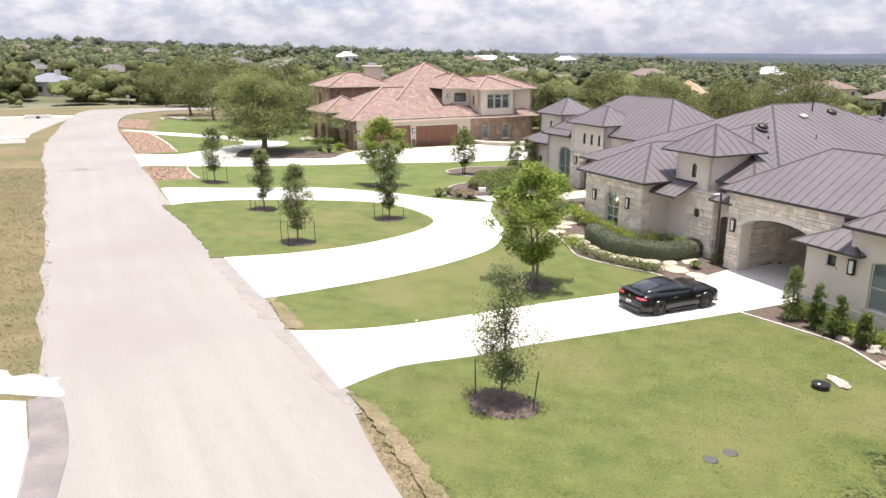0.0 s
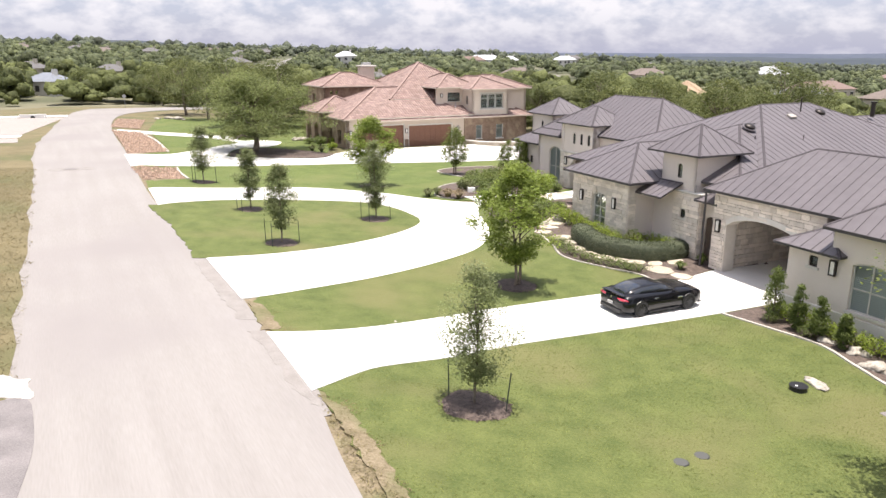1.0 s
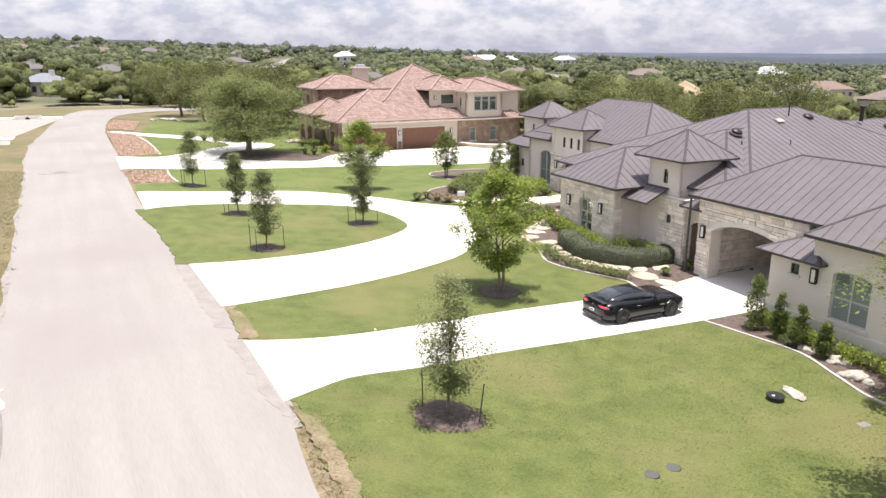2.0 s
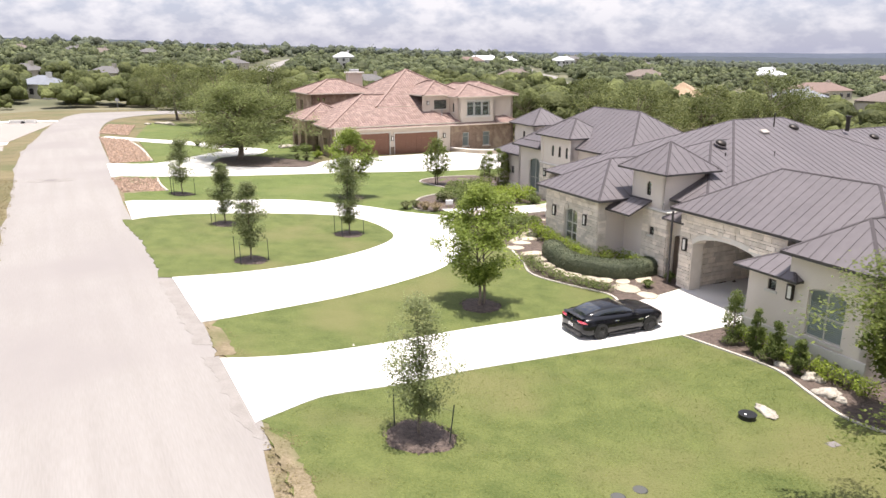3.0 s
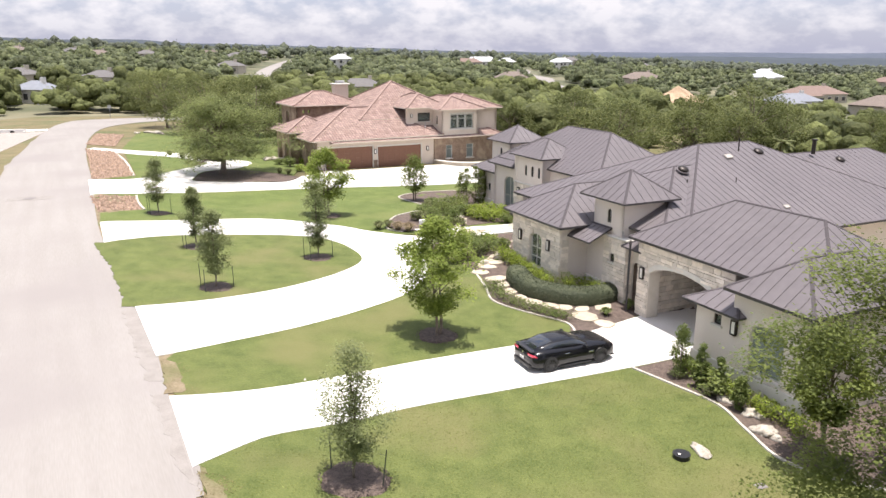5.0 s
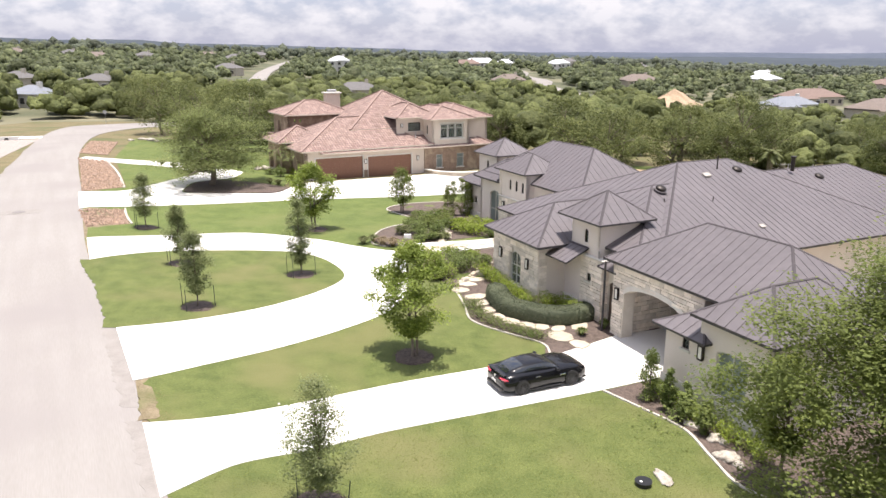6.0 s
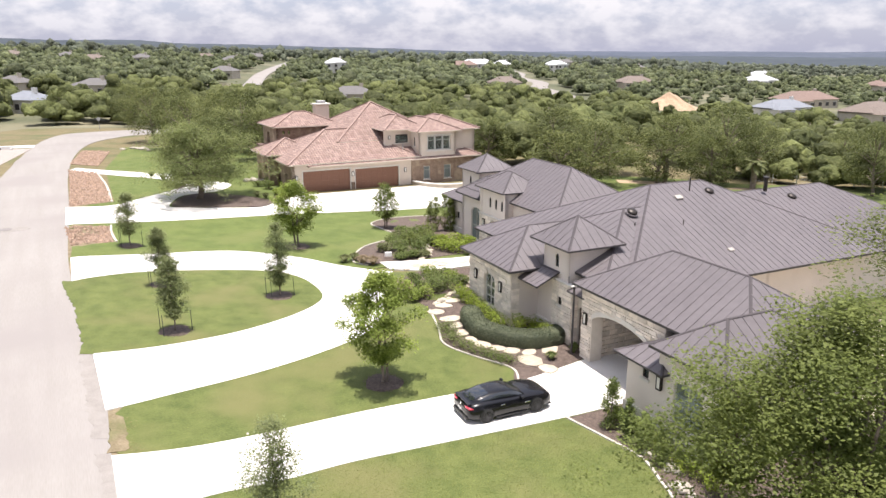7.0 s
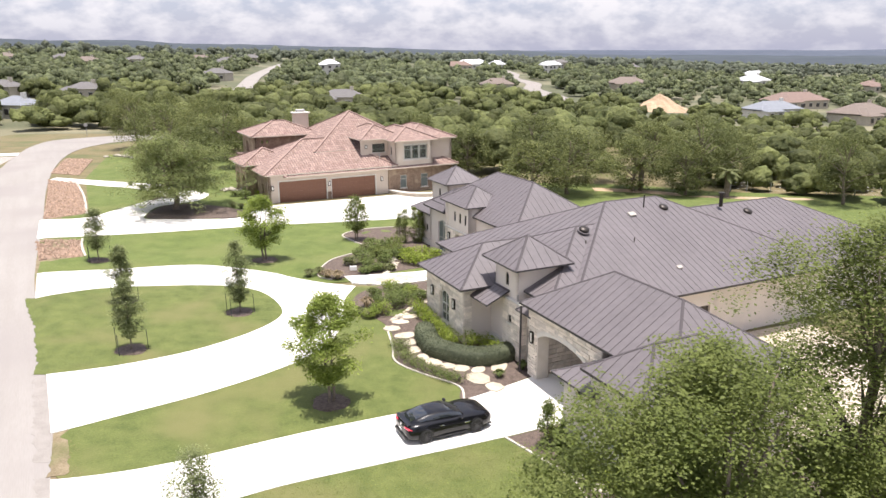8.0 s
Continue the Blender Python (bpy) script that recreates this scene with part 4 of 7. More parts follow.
# garden gate between turret and carport
w, m = wall(house, (1.0, 0.75), (1.0, -0.5), LOW, 2.25, [(0.1, 0.95, LOW, 1.4, 0.25)], 0.3, M["mortar"], label="limestone gate surround")
gate = part("gate", boxed(0.12, 0.93, 0.1, 0.16, -1.15, 1.3), M["darkwood"], house, "dark wooden garden gate", at=m)
for k in range(4):
    part("board", boxed(0.14 + 0.2 * k, 0.32 + 0.2 * k, 0.075, 0.1, -1.1, 1.2), M["darkwood"], gate)

# garage end with the blinded window
w, m = wall(house, (-1.7, -6.9), (-1.7, -8.9), LOW, 2.0, [(1.02, 1.42, 1.22, 1.68, 0)], 0.3, M["stucco"])
window(house, m, 1.02, 1.42, 1.22, 1.68, 0, 1, 1, "bronze", 0.1)
w, m = wall(house, (-1.7, -8.9), (-1.7, -12.6), LOW, 3.0, [(0.98, 2.62, -0.15, 1.92, 0.2)], 0.3, M["stucco"])
window(house, m, 0.98, 2.62, -0.15, 1.92, 0.2, 2, 2, "frame", 0.12, True, "blind")
for k in range(17):
    part("blind_slat", boxed(1.06, 2.54, 0.095, 0.118, -0.05 + 0.08 * k, -0.005 + 0.08 * k), M["blind"], w)
sconce(house, m, 0.2, 1.42)
part("plinth", boxed(-1.78, -1.69, -12.65, -6.82, LOW, -0.35, 0.02), M["trim"], house, "pale stone plinth")
part("plinth", boxed(-1.78, 0.4, -6.91, -6.82, LOW, -0.35, 0.02), M["trim"], house, "pale stone plinth")
wall(house, (6.6, -6.9), (-1.4, -6.9), LOW, 2.0, [], 0.25, M["stucco"])
wall(house, (3.0, -8.9), (-1.4, -8.9), 1.8, 3.0, [], 0.25, M["stucco"])
wall(house, (-1.7, -12.6), (6.6, -12.6), LOW, 3.0, [], 0.3, M["stucco"])
wall(house, (6.7, -12.6), (6.7, -2.2), LOW, 3.0, [], 0.3, M["stucco"])

# stone wing
WIN = (2.05, 3.3, -0.3, 1.8, 0.3)
w, m = wall(house, (-1.2, 9.7), (-1.2, 4.4), LOW, 2.72, [WIN], 0.35, M["mortar"], label="limestone front wall of the wing")
stones(w, 5.3, -1.3, 2.66, rng, [(2.0, 3.35, -0.4, 1.84, 0.3)])
window(house, m, *WIN, 2, 3, "frame", 0.14)
sconce(house, m, 1.0, 1.38)
sconce(house, m, 4.15, 1.38)
w, m = wall(house, (-1.2, 4.4), (0.75, 4.4), LOW, 2.72, [], 0.3, M["stucco"])
stones(w, 0.55, -1.3, 2.66, rng)
wall(house, (6.0, 9.7), (-1.2, 9.7), LOW, 2.72, [], 0.3, M["mortar"], label="limestone side wall of the wing")
wall(house, (0.7, 4.4), (0.7, 2.72), LOW, 2.6, [], 0.3, M["stucco"])
part("plinth", boxed(0.55, 0.72, 2.8, 4.35, LOW, -0.25, 0.03), M["trim"], house, "pale stone plinth")
# turret
w, m = wall(house, (0.6, 2.7), (0.6, 0.75), LOW, 2.5, [(0.55, 0.95, 1.08, 1.55, 0)], 0.3, M["mortar"], label="limestone base of the turret")
stones(w, 1.95, -1.3, 2.46, rng, [(0.53, 0.97, 1.06, 1.57, 0)])
window(house, m, 0.55, 0.95, 1.08, 1.55, 0, 1, 1, "bronze", 0.12)
w, m = wall(house, (0.6, 0.75), (1.05, 0.75), LOW, 2.5, [], 0.3, M["mortar"])
stones(w, 0.45, -1.3, 2.46, rng)
part("turret_ledge", boxed(0.48, 1.2, 0.66, 2.78, 2.5, 2.6, 0.03), M["trim"], house, "pale cast-stone ledge")
w, m = wall(house, (0.75, 3.95), (0.75, 1.3), 2.3, 4.6, [(1.2, 1.56, 3.2, 4.0, 0.16)], 0.25, M["stucco"])
window(house, m, 1.2, 1.56, 3.2, 4.0, 0.16, 1, 1, "bronze", 0.1, False)
wall(house, (0.75, 1.3), (3.5, 1.3), 1.8, 4.6, [], 0.25, M["stucco"])
wall(house, (3.5, 3.95), (0.75, 3.95), 2.3, 4.6, [], 0.25, M["stucco"])
wall(house, (3.5, 1.3), (3.5, 3.95), 3.0, 4.6, [], 0.25, M["stucco"])
part("downspout", boxed(0.62, 0.72, 1.18, 1.28, -1.2, 3.0, 0.02), M["soffit"], house, "painted downspout")
part("downspout", boxed(-0.05, 0.05, -0.28, -0.18, -1.2, 2.9, 0.02), M["fascia"], house, "dark bronze downspout")

# entrance
DOOR = (1.44, 3.3, LOW, 2.0, 0.6)
w, m = wall(house, (5.75, 21.3), (5.75, 17.2), LOW, 2.25, [DOOR], 0.5, M["mortar"], label="limestone entrance wall with an arched doorway")
stones(w, 4.1, -1.0, 2.2, rng, [(1.4, 3.34, LOW, 2.04, 0.6)], 0.2, 0.34)
sconce(house, m, 0.85, 1.6)
sconce(house, m, 3.72, 1.6)
part("entrance_door", boxed(1.5, 3.24, 0.4, 0.46, LOW, 1.7), M["darkwood"], w, "dark wooden entrance door")
part("entrance_ledge", boxed(5.66, 6.0, 17.1, 21.4, 2.25, 2.36, 0.02), M["trim"], house, "pale cast-stone band")
SLOTS = [(1.5 + 0.95 * k, 1.84 + 0.95 * k, 3.0, 3.85, 0.16) for k in range(3)]
w, m = wall(house, (5.8, 21.3), (5.8, 17.2), 2.3, 4.55, SLOTS, 0.3, M["stucco"])
for o in SLOTS:
    window(house, m, *o, 1, 1, "bronze", 0.1, False)
wall(house, (5.75, 17.2), (9.0, 17.2), LOW, 4.55, [], 0.3, M["stucco"])
wall(house, (9.0, 21.3), (5.75, 21.3), LOW, 4.55, [], 0.3, M["stucco"])
w, m = wall(house, (6.5, 17.2), (6.5, 11.4), LOW, 3.75, [(0.6, 1.8, -0.2, 1.9, 0.35)], 0.3, M["stucco"])
window(house, m, 0.6, 1.8, -0.2, 1.9, 0.35, 2, 2, "bronze", 0.12)
wall(house, (6.5, 11.4), (14.0, 11.4), LOW, 3.75, [], 0.3, M["stucco"])
BIG = (1.7, 3.5, -0.4, 2.45, 0.45)
w, m = wall(house, (6.1, 25.2), (6.1, 21.3), LOW, 3.3, [BIG], 0.3, M["stucco"])
window(house, m, *BIG, 2, 2, "frame", 0.12, True, "blind")
wall(house, (12.0, 25.2), (6.1, 25.2), LOW, 3.3, [], 0.3, M["stucco"])
L3 = [(1.0, 1.45, 0.5, 1.1, 0), (2.0, 2.45, 0.5, 1.1, 0)]
w, m = wall(house, (6.7, 29.4), (6.7, 25.2), LOW, 2.25, L3, 0.3, M["stucco"])
for o in L3:
    window(house, m, *o, 1, 1, "bronze", 0.1)
part("plinth", boxed(6.58, 6.72, 25.2, 29.45, LOW, -0.3, 0.02), M["trim"], house, "pale stone plinth")
wall(house, (12.0, 29.4), (6.7, 29.4), LOW, 2.25, [], 0.3, M["stucco"])
for a, b in (((8.8, 30.5), (8.8, 27.1)), ((8.8, 27.1), (12.2, 27.1)), ((12.2, 27.1), (12.2, 30.5)), ((12.2, 30.5), (8.8, 30.5))):
    o = [(1.5, 1.85, 3.2, 4.0, 0.15)]
    w, m = wall(house, a, b, LOW, 4.6, o, 0.25, M["stucco"])
    window(house, m, *o[0], 1, 1, "bronze", 0.1, False)

# rear walls towards the patio
w, m = wall(house, (7.5, -2.0), (12.9, -2.0), LOW, 2.75, [(1.2, 2.2, 0.6, 1.9, 0), (3.9, 4.9, LOW, 1.6, 0)], 0.3, M["stucco"])
window(house, m, 1.2, 2.2, 0.6, 1.9, 0, 2, 1, "bronze", 0.1)
part("patio_door", boxed(3.95, 4.85, 0.12, 0.17, LOW, 1.55), M["bronze"], w, "dark framed patio door")
wall(house, (12.9, -2.0), (12.9, -0.8), LOW, 2.7, [], 0.3, M["stucco"])
wall(house, (12.9, -0.9), (32.6, -0.9), LOW, 2.55, [], 0.3, M["stucco"])
wall(house, (32.6, -0.9), (32.6, 11.9), LOW, 2.55, [], 0.3, M["stucco"])
wall(house, (32.6, 11.9), (14.0, 11.9), LOW, 2.55, [], 0.3, M["stucco"])
wall(house, (14.0, 11.4), (14.0, 24.2), LOW, 3.75, [], 0.3, M["stucco"])

# vents and pipes on the roof
def roof_vent(x, y, z, tilt):
    bm = bmesh.new()
    bmesh.ops.create_uvsphere(bm, u_segments=14, v_segments=8, radius=0.34, matrix=Matrix.Diagonal((1.0, 1.0, 0.45, 1)))
    v = part("roof_vent", bm, M["bronze"], house, "dark round hooded roof vent", True, Matrix.Translation((x, y, z + 0.08)) @ pose(0, 0, 0, tilt))
    part("vent_flange", cylinder(0.42, -0.12, -0.07, 14), M["metal"], v)


def main_z(y):
    return 2.87 + (y + 2.6) * 0.45


roof_vent(6.9, 3.6, 5.62, 24)
roof_vent(14.3, 4.7, main_z(4.7), 24)
roof_vent(21.9, 4.3, 2.65 + 5.8 * 0.443, 24)
roof_vent(11.3, 18.5, 6.0, -10)
part("roof_hatch", boxed(-0.28, 0.28, -0.2, 0.2, 0, 0.14, 0.03), M["soffit"], house, "pale flat roof vent", at=Matrix.Translation((11.3, 4.4, main_z(4.4))) @ pose(0, 0, 0, 24))
part("roof_hatch", boxed(-0.2, 0.2, -0.14, 0.14, 0, 0.1, 0.02), M["soffit"], house, "pale flat roof vent", at=Matrix.Translation((11.0, -0.6, main_z(-0.6))) @ pose(0, 0, 0, 24))
for x, y, z, r, h in ((12.8, 5.0, main_z(5.0), 0.045, 0.85), (19.8, 4.9, 5.9, 0.14, 0.75), (6.4, 2.7, 4.95, 0.035, 0.3), (9.6, 2.0, main_z(2.0), 0.03, 0.3)):
    pipe = part("vent_pipe", cylinder(r, -0.2, h, 10), M["bronze"], house, "dark metal vent pipe", at=Matrix.Translation((x, y, z)))
    if r > 0.1:
        part("pipe_cap", cylinder(r * 1.5, h - 0.02, h + 0.08, 10), M["bronze"], pipe)
TILE_CAP = finish("tile_cap", boxed(0, 1, -0.13, 0.13, -0.05, 0.1, 0.0), M["tile_cap"])
B_AT = pose(-8.9, 82.9, 0, 0, 0, 28)
villa = empty("house", B_AT, "two-storey stone and stucco house with terracotta tile roofs", "house")
BLOW = -1.6
hip_roof(villa, -1.9, 15.0, -0.6, 13.0, 2.8, 0.46, False, mat=M["tile"])
hip_roof(villa, 0.5, 23.6, -0.8, 20.8, 2.5, 0.45, False, mat=M["tile"])
hip_roof(villa, 5.5, 20.5, 3.2, 18.2, 4.62, 0.56, False, mat=M["tile"], fascia=0.5)
hip_roof(villa, -3.0, 4.0, 5.0, 12.0, 3.3, 0.46, False, mat=M["tile"])
hip_roof(villa, 0.0, 9.5, 12.0, 20.0, 5.9, 0.4, False, mat=M["tile"])
hip_roof(villa, 10.9, 17.0, 1.4, 9.4, 5.95, 0.5, False, mat=M["tile"])
hip_roof(villa, 14.2, 20.7, -1.0, 9.0, 5.8, 0.42, False, mat=M["tile"])
hip_roof(villa, 16.5, 23.9, 0.2, 10.0, 5.8, 0.4, False, mat=M["tile"])
w, m = wall(villa, (-1.3, 0.0), (13.9, 0.0), BLOW, 2.7, [(1.3, 7.1, BLOW, 1.85, 0), (7.75, 13.45, BLOW, 1.72, 0)], 0.35, M["stucco_b"], label="pale stucco garage front")
for s0, s1, top in ((1.3, 7.1, 1.85), (7.75, 13.45, 1.72)):
    door = part("garage_door", boxed(s0, s1, 0.16, 0.22, BLOW, top), M["wood"], villa, "brown panelled garage door", at=m)
    n = 8
    for r in range(5):
        for k in range(n):
            a = s0 + (s1 - s0) * k / n
            part("door_panel", boxed(a + 0.06, a + (s1 - s0) / n - 0.06, 0.13, 0.16, -0.85 + 0.53 * r, -0.45 + 0.53 * r), M["wood"], door)
    for a, b in ((s0 - 0.14, s0), (s1, s1 + 0.14)):
        part("door_trim", boxed(a, b, -0.05, 0.05, BLOW, top), M["trim"], villa, "pale door trim", at=m)
    part("door_trim", boxed(s0 - 0.14, s1 + 0.14, -0.05, 0.05, top, top + 0.16), M["trim"], villa, "pale door trim", at=m)
for s in (0.5, 7.42, 14.3):
    sconce(villa, m, s, 1.2, 0.5)
part("garage_pier", boxed(7.2, 7.66, -0.1, 0.0, BLOW, 0.2), M["brick"], villa, "brown stone pier between the garage doors", at=m)
wall(villa, (-1.3, 12.0), (-1.3, 0.0), BLOW, 2.7, [(9.0, 10.2, -0.2, 1.4, 0), (6.2, 7.2, -0.2, 1.4, 0)], 0.35, M["brick"], label="brown stone side wall")
OB = [(1.6, 2.5, -0.2, 1.45, 0), (4.5, 5.5, -0.25, 1.45, 0)]
w, m = wall(villa, (13.9, -0.2), (22.9, -0.2), BLOW, 2.4, OB, 0.35, M["brick"], label="brown stone wall")
for o in OB:
    window(villa, m, *o, 1, 2, "frame", 0.12, True, "blind")
wall(villa, (22.9, -0.2), (22.9, 20.2), BLOW, 2.4, [], 0.35, M["brick"])
wall(villa, (22.9, 20.2), (1.0, 20.2), BLOW, 2.4, [], 0.35, M["brick"])
# porch
wall(villa, (-2.4, 11.5), (-2.4, 5.6), BLOW, 3.15, [(0.6, 2.2, BLOW, 1.9, 0.6), (3.4, 5.2, BLOW, 1.9, 0.6)], 0.5, M["brick"], label="brown stone porch with arches")
wall(villa, (-2.4, 5.6), (-1.3, 5.6), BLOW, 3.15, [], 0.4, M["brick"])
# upper storeys
UB = [(1.15, 4.45, 3.42, 5.2, 0)]
w, m = wall(villa, (14.8, -0.4), (20.0, -0.4), 2.3, 5.7, UB, 0.3, M["stucco_b"])
for k in range(3):
    window(villa, m, 1.2 + 1.08 * k, 2.2 + 1.08 * k, 3.45, 5.15, 0, 1, 2, "frame", 0.12, False)
part("window_surround", boxed(1.0, 4.6, -0.06, 0.0, 5.2, 5.36), M["trim"], villa, "pale window surround", at=m)
part("window_surround", boxed(1.0, 4.6, -0.1, 0.0, 3.27, 3.42), M["trim"], villa, "pale window sill band", at=m)
wall(villa, (20.0, 0.8), (23.4, 0.8), 2.3, 5.7, [], 0.3, M["stucco_b"])
wall(villa, (20.0, -0.4), (20.0, 0.8), 2.3, 5.7, [], 0.3, M["stucco_b"])
wall(villa, (23.4, 0.8), (23.4, 9.4), 2.3, 5.7, [], 0.3, M["stucco_b"])
w, m = wall(villa, (14.8, 2.0), (14.8, -0.4), 2.3, 5.85, [(0.9, 1.3, 3.9, 5.0, 0.18)], 0.3, M["stucco_b"])
window(villa, m, 0.9, 1.3, 3.9, 5.0, 0.18, 1, 1, "bronze", 0.1)
w, m = wall(villa, (11.2, 2.0), (14.8, 2.0), 3.6, 5.85, [(1.5, 3.2, 4.25, 5.3, 0)], 0.3, M["stucco_b"])
window(villa, m, 1.5, 3.2, 4.25, 5.3, 0, 1, 1, "bronze", 0.12)
sconce(villa, m, 0.6, 5.0, 0.4)
w, m = wall(villa, (0.6, 12.6), (9.0, 12.6), 2.5, 5.8, [(0.8, 1.1, 4.9, 5.3, 0), (1.5, 1.8, 4.9, 5.3, 0)], 0.3, M["brick"], label="brown stone upper wall")
wall(villa, (0.6, 19.4), (0.6, 12.6), BLOW, 5.8, [(2.0, 3.2, 3.4, 4.9, 0)], 0.3, M["brick"], label="brown stone upper wall")
part("porch_roof", boxed(-0.8, 0.6, 13.0, 18.0, 3.1, 3.3, 0.04), M["tile"], villa, "small tile porch roof")
chimney = part("chimney", boxed(7.4, 9.4, 17.0, 18.2, 5.0, 8.2, 0.04), M["stucco_b"], villa, "pale stucco chimney")
part("chimney_cap", boxed(7.2, 9.6, 16.8, 18.4, 8.2, 8.4, 0.04), M["trim"], chimney)
part("chimney_pot", boxed(7.8, 9.0, 17.3, 17.9, 8.4, 8.75, 0.04), M["steel"], chimney)
pipe = part("vent_pipe", cylinder(0.05, -0.2, 0.8, 8), M["steel"], villa, at=Matrix.Translation((13.2, 0.9, 3.5)))
# low garden wall by the brick windows
gw = empty("garden_wall", B_AT, "low curved tan stone garden wall with a pale cap", "wall")
line = smooth_line([(14.0, -0.2), (15.0, -2.6), (16.8, -4.2), (19.0, -4.6)], 5)
for (xa, ya), (xb, yb) in zip(line, line[1:]):
    d = math.hypot(xb - xa, yb - ya)
    a = math.atan2(yb - ya, xb - xa)
    share("wall_block", finish("wall_block", boxed(0, 1, -0.2, 0.2, -1.6, -0.35, 0.02), M["flag"]), gw, Matrix.Translation((xa, ya, 0)) @ Matrix.Rotation(a, 4, "Z") @ Matrix.Diagonal((d + 0.02, 1, 1, 1)))
    share("wall_cap", finish("wall_cap", boxed(0, 1, -0.26, 0.26, -0.347, -0.25, 0.02), M["trim"]), gw, Matrix.Translation((xa, ya, 0)) @ Matrix.Rotation(a, 4, "Z") @ Matrix.Diagonal((d + 0.02, 1, 1, 1)))
# ---------------------------------------------------------------- trees
def tree(name, at, label, height, radius, clear, tips_n, per, leaf, mat, trunk_r, seed, belly=0.42, stems=1, clump=0.22, power=0.55, group="", hollow=0.45, limbs=16, spray=0, lift=1.0):
    """A tree: tapered stems with limbs that reach into a crown of leaf clumps."""
    rng = np.random.default_rng(seed)
    root = empty(name, Matrix.Translation((at[0], at[1], land_z(*at) + 0.04)), label, "tree", group)
    tips = envelope(rng, tips_n, radius, clear, height, belly, hollow, power)
    if spray:
        tips = sprays(rng, envelope(rng, spray, radius * 0.88, clear + 0.3, height, belly, hollow, power), tips_n, radius * 0.17)
    bm = bmesh.new()
    for k in range(stems):
        a = 6.28 * k / stems + 0.7
        lean = 0.12 * radius if stems > 1 else 0.03 * radius
        b0 = Vector((0.12 * math.cos(a), 0.12 * math.sin(a), 0)) if stems > 1 else Vector((0, 0, 0))
        top = Vector((lean * math.cos(a), lean * math.sin(a), height * 0.86))
        pts = [b0 + Vector((0, 0, -0.2))] + [b0.lerp(top, f) + Vector((0.04 * radius * math.sin(5 * f + seed), 0.04 * radius * math.cos(4 * f + seed), 0)) for f in (0.06, 0.2, 0.38, 0.58, 0.8, 1.0)]
        tube(bm, pts, [trunk_r * r for r in (1.35, 1.05, 0.9, 0.72, 0.5, 0.28, 0.1)], 9)
        for i in rng.choice(len(tips), limbs // stems, replace=False):
            t = Vector(tips[i])
            f = min(max((t.z * 0.62) / (height * 0.86), clear / height * 0.85), 0.8)
            s = b0.lerp(top, f)
            mid = s.lerp(t, 0.5) + Vector((0, 0, 0.06 * radius))
            limb = bmesh.new() if spray else bm
            tube(limb, [s, mid, s.lerp(t, 0.93)], [trunk_r * 0.42 * (1 - 0.6 * f), trunk_r * 0.24, trunk_r * 0.07], 6)
            if spray:
                part("limb", limb, M["bark"], root, smooth=True)
    part("trunk", bm, M["bark"], root, smooth=True)
    pts = clumps(rng, tips, per, radius * clump)
    pts = pts[pts[:, 2] > clear * 0.7]
    crown = new("crown", cloud_mesh("crown", leaves(rng, pts, leaf, lift, 0.62), mat))
    crown.parent = root
    return root


def mulch_ring(at, r, seed):
    """A low round mound of bark mulch with loose chips."""
    rng = np.random.default_rng(seed)
    bm = bmesh.new()
    c = bm.verts.new((at[0], at[1], land_z(*at) + 0.10))
    rings = []
    for f, h in ((0.5, 0.09), (0.85, 0.065), (1.0, 0.0)):
        ring = []
        for k in range(28):
            a = 2 * math.pi * k / 28
            q = r * f * (1 + 0.06 * math.sin(3 * a + seed) + 0.04 * math.sin(7 * a))
            x, y = at[0] + q * math.cos(a), at[1] + q * math.sin(a)
            ring.append(bm.verts.new((x, y, land_z(x, y) + h)))
        rings.append(ring)
    for k in range(28):
        bm.faces.new((c, rings[0][k], rings[0][(k + 1) % 28]))
        for a, b in zip(rings, rings[1:]):
            bm.faces.new((a[k], b[k], b[(k + 1) % 28], a[(k + 1) % 28]))
    thing("mulch_ring", bm, M["mulch"], "round dark bark-mulch ring round a tree", "mulch", kind="structure")
    n = int(500 * r * r)
    a, q = rng.uniform(0, 6.28, n), r * np.sqrt(rng.uniform(0, 1.12, n))
    x, y = at[0] + q * np.cos(a), at[1] + q * np.sin(a)
    z = np.array([land_z(u, v) for u, v in zip(x, y)]) + 0.035 + 0.06 * (1 - q / (1.1 * r))
    ob = new("mulch_chips", cloud_mesh("mulch_chips", leaves(rng, np.stack([x, y, z], 1), 0.11, 1.2, 0.35), M["mulch"]))
    tagged(ob, "loose dark bark chips round a tree", "mulch", kind="stuff")


def stake(at, lean, toward, h=1.3):
    """A thin steel tree stake with its guy wire."""
    z = land_z(*at)
    bm = bmesh.new()
    tube(bm, [(0, 0, -0.2), (lean[0], lean[1], h)], [0.022, 0.02], 6)
    post = thing("tree_stake", bm, M["stake"], "dark green steel stake beside a young tree", "stake", "tree stakes", at=Matrix.Translation((at[0], at[1], z)))
    bm = bmesh.new()
    d = Vector((toward[0] - at[0], toward[1] - at[1], 0))
    tube(bm, [(lean[0] * 0.85, lean[1] * 0.85, h * 0.85), (d.x, d.y, h * 0.95)], [0.006, 0.006], 4)
    part("guy_wire", bm, M["stake"], post)


